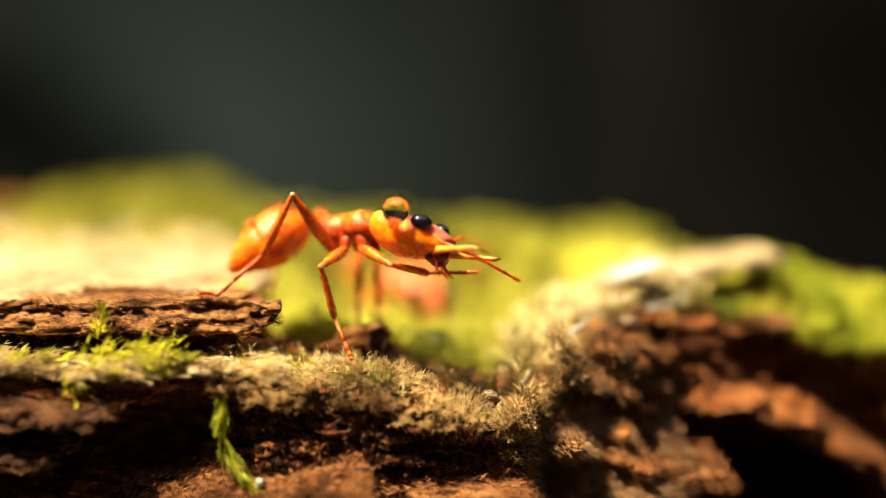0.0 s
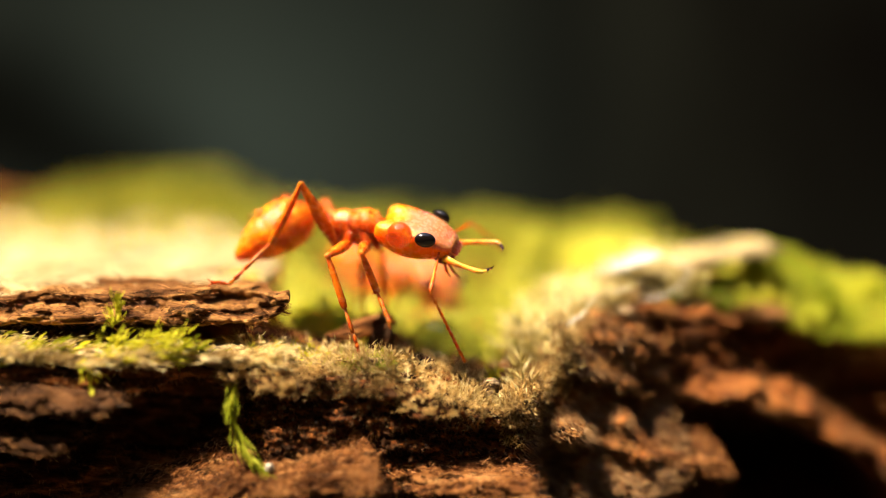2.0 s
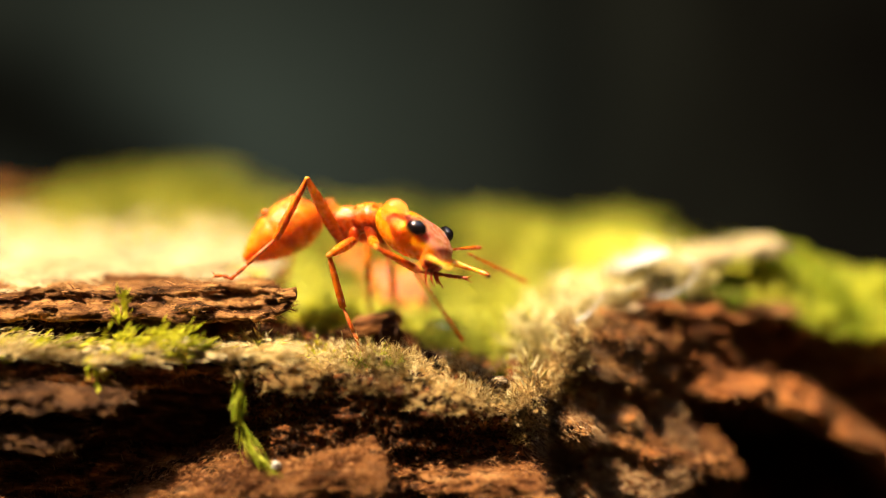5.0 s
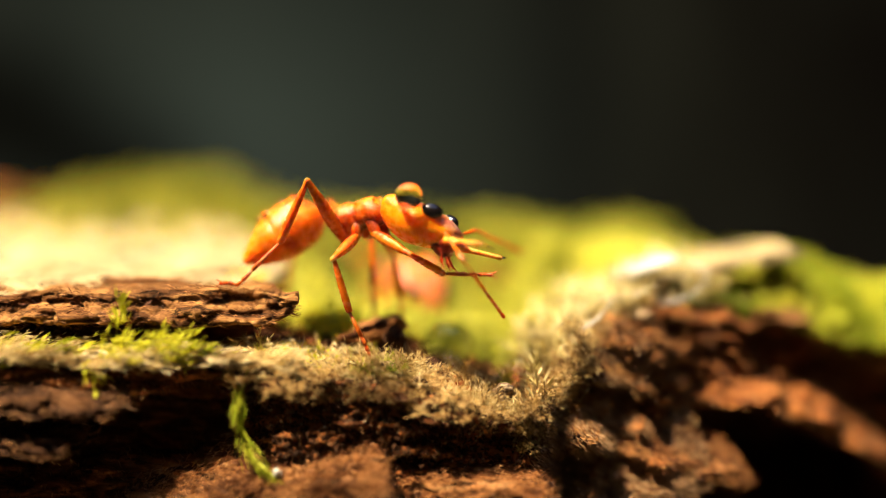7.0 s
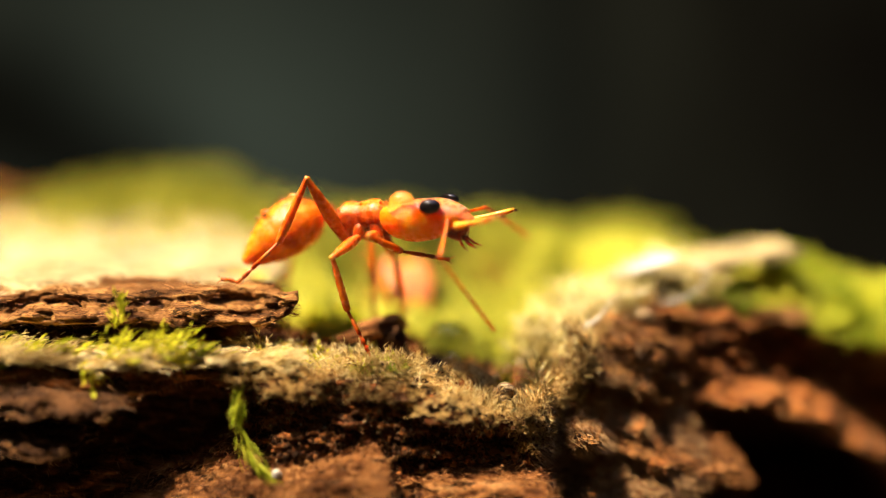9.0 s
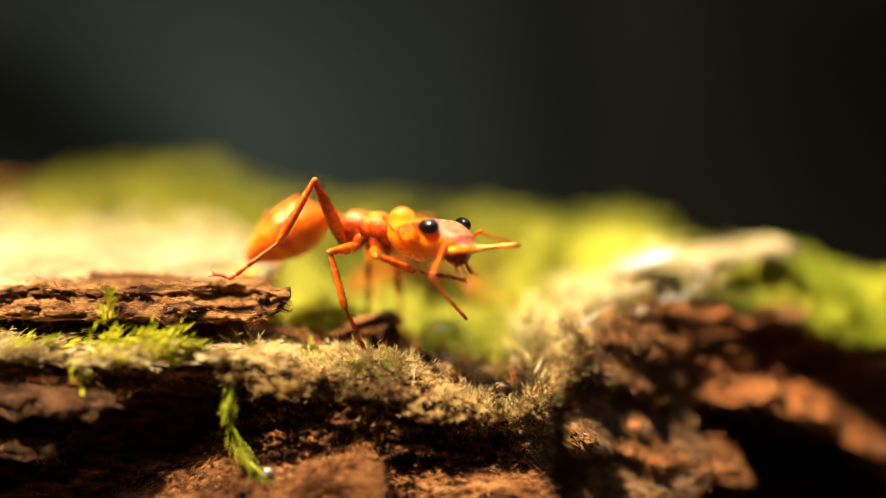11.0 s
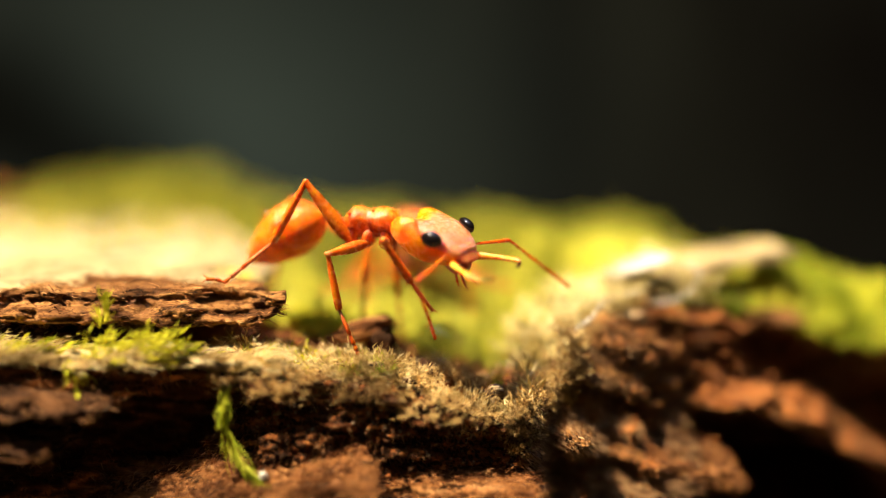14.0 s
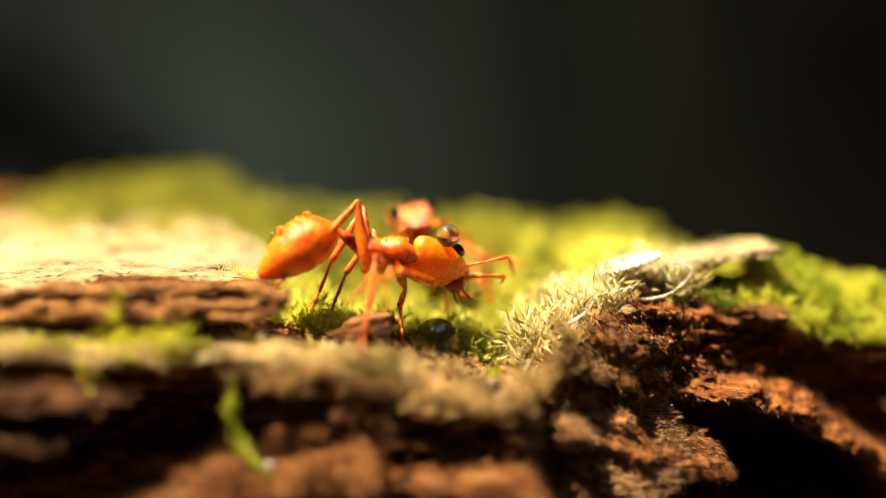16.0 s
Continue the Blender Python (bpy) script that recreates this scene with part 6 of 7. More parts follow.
    walk(ANT["fore_left"][0], mm([
        (0, 0.50, 0.40, -0.66, -177.5, 14.5, 121.8), (0.5, 0.50, 0.40, -0.66, 175.9, 11.3, 97.7), (1, 0.50, 0.40, -0.66, 177.0, 9.2, 105.0), (1.5, 0.50, 0.40, -0.66, 173.3, 9.3, 105.3),
        (2, 0.50, 0.40, -0.66, 174.0, 11.8, 108.0), (2.5, 0.50, 0.40, -0.66, 175.5, 11.9, 107.6), (3, 0.50, 0.40, -0.66, 165.0, 3.7, 104.5), (3.5, 0.50, 0.40, -0.66, 171.6, 10.2, 108.6),
        (4, 0.50, 0.40, -0.66, 177.5, 13.4, 110.2), (6.5, 0.50, 0.40, -0.66, 179.5, 27.5, 94.1), (7, 0.50, 0.40, -0.66, -174.5, 29.1, 107.8), (7.5, 0.50, 0.40, -0.66, 171.4, 18.0, 91.9),
        (8, 0.50, 0.40, -0.66, 179.2, 24.0, 104.1), (8.5, 0.50, 0.40, -0.66, 176.5, 21.2, 104.0), (9, 0.50, 0.40, -0.66, 176.4, 30.2, 98.8), (11.5, 0.50, 0.40, -0.66, 166.3, 4.1, 114.8),
        (12, 0.50, 0.40, -0.66, 172.7, 7.1, 117.0), (12.5, 0.50, 0.40, -0.66, 165.6, 4.8, 109.2), (13, 0.50, 0.40, -0.66, 170.8, 10.4, 114.6), (13.5, 0.50, 0.40, -0.66, 169.2, 11.3, 103.2),
        (14, 0.50, 0.40, -0.66, 169.7, 13.9, 91.9), (14.5, 0.50, 0.40, -0.66, 162.1, -8.4, 55.2), (15, 0.50, 0.40, -0.66, 159.6, 9.2, 51.1), (15.5, 0.50, 0.40, -0.66, 176.6, 21.5, 74.7),
        (16, 0.50, 0.40, -0.66, 172.3, 30.7, 76.2),
    ]))
    walk(ANT["fore_left"][1], mm([
        (0, 1.90, 0.00, 0.00, 9.2, -61.5, -8.9), (0.5, 1.90, 0.00, 0.00, 15.4, -73.8, -16.3), (1, 1.90, 0.00, -0.00, 23.4, -79.0, -24.5), (1.5, 1.90, 0.00, -0.00, 23.9, -80.3, -26.1),
        (2, 1.90, -0.00, 0.00, 11.6, -77.1, -16.0), (2.5, 1.90, 0.00, 0.00, 8.6, -75.6, -13.6), (3, 1.90, 0.00, -0.00, 7.6, -77.9, -13.9), (3.5, 1.90, 0.00, -0.00, 0.2, -71.0, -7.4),
        (4, 1.90, 0.00, 0.00, -0.1, -66.4, -6.3), (6.5, 1.90, -0.00, 0.00, -3.5, -35.9, -2.0), (7, 1.90, -0.00, 0.00, -4.1, -34.9, -1.9), (7.5, 1.90, -0.00, 0.00, -3.6, -56.0, -4.1),
        (8, 1.90, 0.00, 0.00, -3.8, -38.8, -2.3), (8.5, 1.90, -0.00, 0.00, -3.7, -52.9, -3.8), (9, 1.90, -0.00, 0.00, -4.4, -28.9, -1.6), (11.5, 1.90, 0.00, 0.00, 4.1, -73.7, -10.6),
        (12, 1.90, -0.00, 0.00, 5.1, -74.8, -11.5), (12.5, 1.90, 0.00, 0.00, 6.1, -73.3, -11.6), (13, 1.90, -0.00, 0.00, 2.7, -61.6, -7.1), (13.5, 1.90, 0.00, -0.00, 2.9, -63.6, -7.6),
        (14, 1.90, 0.00, 0.00, 3.5, -57.6, -6.6), (14.5, 1.90, -0.00, 0.00, 167.2, -60.0, -173.2), (15, 1.90, -0.00, 0.00, 159.8, -52.8, 178.4), (15.5, 1.90, 0.00, 0.00, 176.7, -53.5, -178.4),
        (16, 1.90, -0.00, 0.00, 170.4, -46.0, -178.7),
    ]))
    walk(ANT["fore_left"][2], mm([
        (0, 2.79, -0.14, 1.67, 6.3, -46.7, -5.3), (0.5, 2.41, -0.15, 1.82, 7.0, -54.0, -7.0), (1, 2.23, -0.15, 1.86, 7.3, -55.6, -7.4), (1.5, 2.19, -0.14, 1.87, 6.6, -56.5, -7.5),
        (2, 2.31, -0.12, 1.85, 3.8, -53.7, -6.6), (2.5, 2.36, -0.11, 1.84, 3.1, -53.1, -6.5), (3, 2.29, -0.10, 1.86, 5.5, -64.0, -10.3), (3.5, 2.51, -0.08, 1.80, 1.6, -55.9, -7.2),
        (4, 2.66, -0.08, 1.74, 1.0, -50.8, -5.9), (6.5, 3.44, -0.05, 1.11, -0.5, -37.8, -4.3), (7, 3.46, -0.05, 1.09, -1.4, -33.6, -3.9), (7.5, 2.96, -0.08, 1.58, -0.3, -47.5, -6.3),
        (8, 3.38, -0.06, 1.19, -0.4, -40.2, -5.0), (8.5, 3.04, -0.08, 1.52, -0.9, -43.4, -5.4), (9, 3.56, -0.05, 0.92, -1.1, -34.9, -4.4), (11.5, 2.42, -0.10, 1.82, 6.3, -64.6, -11.2),
        (12, 2.39, -0.10, 1.83, 3.8, -58.7, -8.5), (12.5, 2.44, -0.11, 1.82, 6.6, -63.3, -10.8), (13, 2.80, -0.11, 1.67, 5.1, -56.3, -8.3), (13.5, 2.74, -0.11, 1.70, 4.5, -55.2, -7.9),
        (14, 2.91, -0.12, 1.60, 5.0, -51.8, -6.9), (14.5, 0.96, -0.11, 1.65, 7.1, -65.5, -9.8), (15, 0.75, 0.03, 1.51, 59.0, -63.8, -89.4), (15.5, 0.77, -0.03, 1.53, -117.4, -85.6, 110.8),
        (16, 0.58, -0.03, 1.37, -39.0, -80.7, 24.5),
    ]))
    walk(ANT["mid_right"][0], mm([
        (0, -0.22, -0.42, -0.66, -56.9, 17.8, -89.1), (0.5, -0.22, -0.42, -0.66, -49.1, 11.9, -108.4), (1, -0.22, -0.42, -0.66, -49.5, 9.1, -96.5), (1.5, -0.22, -0.42, -0.66, -45.9, 9.7, -94.3),
        (2, -0.22, -0.42, -0.66, -47.0, 11.2, -88.8), (2.5, -0.22, -0.42, -0.66, -48.4, 11.0, -87.4), (3, -0.22, -0.42, -0.66, -37.4, 1.1, -86.0), (3.5, -0.22, -0.42, -0.66, -44.1, 10.2, -78.9),
        (4, -0.22, -0.42, -0.66, -51.4, 15.2, -85.7), (6.5, -0.22, -0.42, -0.66, -54.2, 16.3, -108.6), (7, -0.22, -0.42, -0.66, -61.3, 22.9, -100.7), (7.5, -0.22, -0.42, -0.66, -47.4, 17.2, -102.4),
        (8, -0.22, -0.42, -0.66, -55.0, 17.4, -98.3), (8.5, -0.22, -0.42, -0.66, -53.3, 20.8, -96.3), (9, -0.22, -0.42, -0.66, -53.2, 20.5, -103.9), (11.5, -0.22, -0.42, -0.66, -42.0, -0.7, -88.8),
        (12, -0.22, -0.42, -0.66, -49.2, 6.0, -90.2), (12.5, -0.22, -0.42, -0.66, -42.2, 4.2, -102.6), (13, -0.22, -0.42, -0.66, -47.3, 6.6, -97.5), (13.5, -0.22, -0.42, -0.66, -46.7, 10.9, -111.9),
        (14, -0.22, -0.42, -0.66, -48.8, 12.8, -131.0), (14.5, -0.22, -0.42, -0.66, -46.0, 1.8, -155.0), (15, -0.22, -0.42, -0.66, -43.6, -6.2, -121.2), (15.5, -0.22, -0.42, -0.66, -57.2, -27.3, -111.0),
        (16, -0.22, -0.42, -0.66, -57.1, -22.6, -100.1),
    ]))
    walk(ANT["mid_right"][1], mm([
        (0, 1.75, 0.00, -0.00, 60.3, 38.4, 92.2), (0.5, 1.75, 0.00, 0.00, 64.5, 37.5, 98.9), (1, 1.75, 0.00, -0.00, 70.7, 37.4, 101.0), (1.5, 1.75, 0.00, 0.00, 63.6, 31.4, 89.0),
        (2, 1.75, 0.00, 0.00, 60.7, 25.0, 82.5), (2.5, 1.75, 0.00, 0.00, 62.3, 27.4, 82.3), (3, 1.75, 0.00, 0.00, 78.4, 31.8, 105.4), (3.5, 1.75, 0.00, -0.00, 72.2, 32.7, 94.7),
        (4, 1.75, 0.00, 0.00, 62.5, 31.5, 87.4), (6.5, 1.75, 0.00, -0.00, 55.9, 31.8, 85.2), (7, 1.75, 0.00, -0.00, 50.1, 29.0, 76.4), (7.5, 1.75, 0.00, 0.00, 60.1, 34.7, 90.3),
        (8, 1.75, -0.00, -0.00, 57.3, 33.8, 88.6), (8.5, 1.75, 0.00, -0.00, 54.4, 32.0, 85.1), (9, 1.75, 0.00, -0.00, 51.8, 32.4, 83.3), (11.5, 1.75, 0.00, -0.00, 60.3, 23.9, 93.6),
        (12, 1.75, 0.00, -0.00, 55.0, 27.6, 93.7), (12.5, 1.75, 0.00, 0.00, 55.7, 30.2, 102.2), (13, 1.75, 0.00, -0.00, 56.0, 34.5, 102.9), (13.5, 1.75, -0.00, -0.00, 46.5, 30.2, 93.2),
        (14, 1.75, 0.00, 0.00, 39.7, 35.4, 92.5), (14.5, 1.75, -0.00, 0.00, 72.7, 50.4, 121.1), (15, 1.75, 0.00, -0.00, 115.5, 39.4, 163.5), (15.5, 1.75, 0.00, 0.00, 75.4, 40.5, 96.1),
        (16, 1.75, -0.00, -0.00, 70.4, 33.9, 88.3),
    ]))
    walk(ANT["mid_right"][2], mm([
        (0, 1.69, 1.60, -1.27, 48.9, 7.3, 66.9), (0.5, 1.50, 1.61, -1.25, 52.8, 17.5, 75.1), (1, 1.44, 1.60, -1.25, 57.0, 17.6, 71.3), (1.5, 1.78, 1.75, -1.07, 60.1, 23.2, 81.3),
        (2, 1.99, 1.84, -0.87, 61.4, 25.3, 84.1), (2.5, 1.99, 1.80, -0.94, 63.4, 24.3, 84.8), (3, 1.29, 1.68, -1.08, 71.9, 23.4, 92.4), (3.5, 1.61, 1.72, -1.11, 64.4, 17.8, 77.8),
        (4, 1.83, 1.75, -1.07, 57.9, 14.2, 77.1), (6.5, 1.89, 1.74, -1.08, 56.8, 26.1, 90.7), (7, 2.17, 1.74, -0.99, 49.3, 16.2, 76.9), (7.5, 1.74, 1.69, -1.17, 55.3, 16.0, 82.2),
        (8, 1.79, 1.70, -1.14, 54.0, 17.3, 84.9), (8.5, 1.90, 1.73, -1.09, 49.4, 9.7, 73.3), (9, 1.95, 1.72, -1.10, 51.0, 19.5, 85.6), (11.5, 1.63, 1.87, -0.83, 66.9, 24.0, 112.7),
        (12, 1.63, 1.81, -0.95, 53.9, 14.3, 91.2), (12.5, 1.37, 1.73, -1.03, 54.2, 17.8, 100.9), (13, 1.37, 1.65, -1.16, 50.6, 15.4, 92.6), (13.5, 1.65, 1.77, -1.03, 47.4, 21.6, 97.5),
        (14, 1.68, 1.67, -1.19, 41.6, 23.0, 98.5), (14.5, 1.08, 1.12, -1.58, 59.2, 20.1, 87.8), (15, 0.23, 0.45, -1.30, 63.9, 22.7, 56.7), (15.5, 1.59, 1.55, -1.33, 109.9, 37.8, 118.6),
        (16, 1.80, 1.70, -1.14, 94.6, 39.5, 94.4),
    ]))
    walk(ANT["mid_left"][0], mm([
        (0, -0.22, 0.42, -0.66, -4.1, -10.8, 122.4), (0.5, -0.22, 0.42, -0.66, -9.8, -11.6, 99.6), (1, -0.22, 0.42, -0.66, -8.8, -12.8, 107.3), (1.5, -0.22, 0.42, -0.66, -12.2, -10.7, 109.4),
        (2, -0.22, 0.42, -0.66, -10.8, -7.6, 112.3), (2.5, -0.22, 0.42, -0.66, -9.1, -8.6, 111.7), (3, -0.22, 0.42, -0.66, -19.4, -16.8, 112.2), (3.5, -0.22, 0.42, -0.66, -12.2, -11.6, 114.6),
        (4, -0.22, 0.42, -0.66, -6.8, -10.4, 114.5), (6.5, -0.22, 0.42, -0.66, -5.1, -4.5, 97.6), (7, -0.22, 0.42, -0.66, 0.3, -4.2, 109.1), (7.5, -0.22, 0.42, -0.66, -11.3, -6.7, 99.6),
        (8, -0.22, 0.42, -0.66, -5.0, -8.1, 109.0), (8.5, -0.22, 0.42, -0.66, -6.9, -4.7, 111.1), (9, -0.22, 0.42, -0.66, -7.4, -3.4, 105.6), (11.5, -0.22, 0.42, -0.66, -18.6, -17.9, 128.4),
        (12, -0.22, 0.42, -0.66, -13.0, -14.9, 129.8), (12.5, -0.22, 0.42, -0.66, -19.7, -16.3, 123.2), (13, -0.22, 0.42, -0.66, -15.1, -14.6, 127.7), (13.5, -0.22, 0.42, -0.66, -16.5, -11.7, 116.5),
        (14, -0.22, 0.42, -0.66, -16.7, -9.7, 104.7), (14.5, -0.22, 0.42, -0.66, -32.0, -37.4, 80.9), (15, -0.22, 0.42, -0.66, -40.9, -41.9, 114.1), (15.5, -0.22, 0.42, -0.66, -25.6, -51.2, 99.4),
        (16, -0.22, 0.42, -0.66, -24.8, -55.5, 110.5),
    ]))
    walk(ANT["mid_left"][1], mm([
        (0, 1.75, 0.00, 0.00, -29.5, 65.5, 149.6), (0.5, 1.75, 0.00, -0.00, -27.9, 65.5, 153.4), (1, 1.75, 0.00, 0.00, -22.7, 59.6, 158.5), (1.5, 1.75, 0.00, -0.00, -22.4, 59.5, 159.4),
        (2, 1.75, -0.00, 0.00, -22.8, 61.0, 160.9), (2.5, 1.75, 0.00, 0.00, -23.0, 61.4, 161.0), (3, 1.75, 0.00, 0.00, -22.8, 62.1, 162.5), (3.5, 1.75, 0.00, 0.00, -23.6, 64.0, 162.2),
        (4, 1.75, 0.00, 0.00, -25.4, 65.3, 159.0), (6.5, 1.75, -0.00, 0.00, -81.6, 80.4, 101.0), (7, 1.75, 0.00, 0.00, -54.9, 78.1, 128.1), (7.5, 1.75, 0.00, -0.00, -40.5, 75.6, 144.4),
        (8, 1.75, -0.00, 0.00, -55.0, 77.6, 127.4), (8.5, 1.75, 0.00, -0.00, -36.7, 72.8, 146.8), (9, 1.75, -0.00, 0.00, -84.2, 80.0, 97.7), (11.5, 1.75, 0.00, 0.00, -25.1, 59.8, 153.6),
        (12, 1.75, -0.00, 0.00, -23.6, 57.5, 154.3), (12.5, 1.75, 0.00, 0.00, -28.3, 61.8, 148.9), (13, 1.75, -0.00, 0.00, -35.9, 65.6, 139.4), (13.5, 1.75, 0.00, -0.00, -39.4, 67.7, 136.4),
        (14, 1.75, 0.00, 0.00, -60.1, 72.2, 113.6), (14.5, 1.75, -0.00, 0.00, -23.0, 48.9, 147.0), (15, 1.75, 0.00, 0.00, -18.1, 27.4, 138.9), (15.5, 1.75, -0.00, 0.00, -13.8, 19.8, 146.7),
        (16, 1.75, 0.00, -0.00, -16.2, 16.6, 132.7),
    ]))
    walk(ANT["mid_left"][2], mm([
        (0, 1.02, 0.43, -1.87, -140.8, 68.2, 33.4), (0.5, 0.99, 0.38, -1.87, -135.9, 72.9, 40.7), (1, 0.79, 0.38, -1.77, -132.5, 73.1, 43.5), (1.5, 0.78, 0.37, -1.77, -136.0, 72.6, 40.4),
        (2, 0.81, 0.33, -1.79, -146.6, 70.4, 31.2), (2.5, 0.82, 0.32, -1.80, -146.8, 70.9, 31.4), (3, 0.84, 0.29, -1.81, -113.7, 79.4, 66.5), (3.5, 0.89, 0.27, -1.84, -142.9, 75.1, 37.4),
        (4, 0.95, 0.31, -1.86, -147.5, 71.8, 31.4), (6.5, 1.68, 0.34, -2.02, -153.6, 67.4, 24.9), (7, 1.49, 0.33, -2.01, -156.9, 64.4, 21.2), (7.5, 1.33, 0.30, -1.99, -152.5, 70.4, 27.5),
        (8, 1.48, 0.35, -2.00, -149.4, 69.3, 28.6), (8.5, 1.24, 0.33, -1.96, -153.9, 67.0, 24.3), (9, 1.70, 0.35, -2.02, -153.7, 66.1, 24.0), (11.5, 0.83, 0.46, -1.77, -91.0, 76.7, 83.7),
        (12, 0.76, 0.48, -1.73, -114.7, 73.4, 58.2), (12.5, 0.92, 0.50, -1.81, -97.5, 75.8, 76.1), (13, 1.11, 0.55, -1.87, -110.1, 73.6, 61.9), (13.5, 1.19, 0.54, -1.90, -119.6, 72.5, 52.8),
        (14, 1.50, 0.57, -1.95, -125.0, 70.4, 46.1), (14.5, 0.62, 0.73, -1.55, -50.8, 67.9, 117.6), (15, 0.38, 1.20, -0.94, -31.5, 47.4, 127.8), (15.5, 0.14, 1.06, -0.70, -26.9, 41.8, 134.2),
        (16, 0.42, 1.44, -0.59, -23.2, 36.4, 138.3),
    ]))
    walk(ANT["hind_right"][0], mm([
        (0, -0.82, -0.42, -0.62, -129.1, -53.3, -101.0), (0.5, -0.82, -0.42, -0.62, -122.5, -55.0, -125.4), (1, -0.82, -0.42, -0.62, -116.8, -60.2, -125.7), (1.5, -0.82, -0.42, -0.62, -108.4, -58.0, -131.8),
        (2, -0.82, -0.42, -0.62, -110.9, -58.1, -124.4), (2.5, -0.82, -0.42, -0.62, -103.4, -62.1, -133.9), (3, -0.82, -0.42, -0.62, -100.7, -57.3, -134.1), (3.5, -0.82, -0.42, -0.62, -117.9, -58.9, -111.7),
        (4, -0.82, -0.42, -0.62, -125.2, -59.8, -106.7), (6.5, -0.82, -0.42, -0.62, -105.7, -62.3, -146.1), (7, -0.82, -0.42, -0.62, -138.8, -57.0, -100.1), (7.5, -0.82, -0.42, -0.62, -119.7, -53.9, -123.8),
        (8, -0.82, -0.42, -0.62, -125.5, -59.2, -112.7), (8.5, -0.82, -0.42, -0.62, -126.5, -55.0, -108.2), (9, -0.82, -0.42, -0.62, -124.2, -54.6, -116.6), (11.5, -0.82, -0.42, -0.62, -105.6, -57.2, -117.2),
        (12, -0.82, -0.42, -0.62, -119.2, -55.9, -103.0), (12.5, -0.82, -0.42, -0.62, -100.3, -53.0, -130.2), (13, -0.82, -0.42, -0.62, -99.6, -56.5, -128.9), (13.5, -0.82, -0.42, -0.62, -86.1, -52.4, -156.1),
        (14, -0.82, -0.42, -0.62, -88.1, -48.8, -166.9), (14.5, -0.82, -0.42, -0.62, -96.3, -37.9, 159.9), (15, -0.82, -0.42, -0.62, -89.8, -44.0, 173.0), (15.5, -0.82, -0.42, -0.62, -113.6, -72.4, -163.5),
        (16, -0.82, -0.42, -0.62, -78.2, -79.7, 172.0),
    ]))
    walk(ANT["hind_right"][1], mm([
        (0, 2.70, 0.00, -0.00, 27.1, 6.2, 120.9), (0.5, 2.70, 0.00, 0.00, 28.5, -2.9, 120.2), (1, 2.70, -0.00, 0.00, 22.8, -5.1, 121.1), (1.5, 2.70, -0.00, -0.00, 21.4, -0.1, 122.6),
        (2, 2.70, -0.00, 0.00, 22.0, 3.1, 124.3), (2.5, 2.70, 0.00, 0.00, 16.8, -15.9, 123.2), (3, 2.70, -0.00, -0.00, 23.9, -23.7, 121.7), (3.5, 2.70, 0.00, 0.00, 26.7, -7.2, 124.7),
        (4, 2.70, 0.00, 0.00, 25.5, -4.7, 123.9), (6.5, 2.70, -0.00, 0.00, 16.9, 0.2, 125.7), (7, 2.70, -0.00, 0.00, 28.1, 0.7, 126.6), (7.5, 2.70, 0.00, 0.00, 28.5, -1.7, 126.3),
        (8, 2.70, 0.00, 0.00, 25.0, 1.2, 126.5), (8.5, 2.70, 0.00, -0.00, 28.4, 0.6, 126.6), (9, 2.70, 0.00, 0.00, 28.1, -1.4, 125.6), (11.5, 2.70, 0.00, 0.00, 25.9, -3.2, 125.1),
        (12, 2.70, 0.00, 0.00, 27.9, 0.6, 124.1), (12.5, 2.70, 0.00, 0.00, 23.2, 4.5, 123.0), (13, 2.70, -0.00, 0.00, 18.9, 3.5, 121.8), (13.5, 2.70, 0.00, 0.00, 11.0, -6.8, 119.1),
        (14, 2.70, 0.00, -0.00, 11.1, 11.0, 114.4), (14.5, 2.70, 0.00, 0.00, 9.1, -3.7, 96.7), (15, 2.70, 0.00, 0.00, 9.9, -34.0, 98.0), (15.5, 2.70, 0.00, 0.00, 16.4, -5.9, 122.4),
        (16, 2.70, 0.00, 0.00, 9.3, -1.2, 129.8),
    ]))
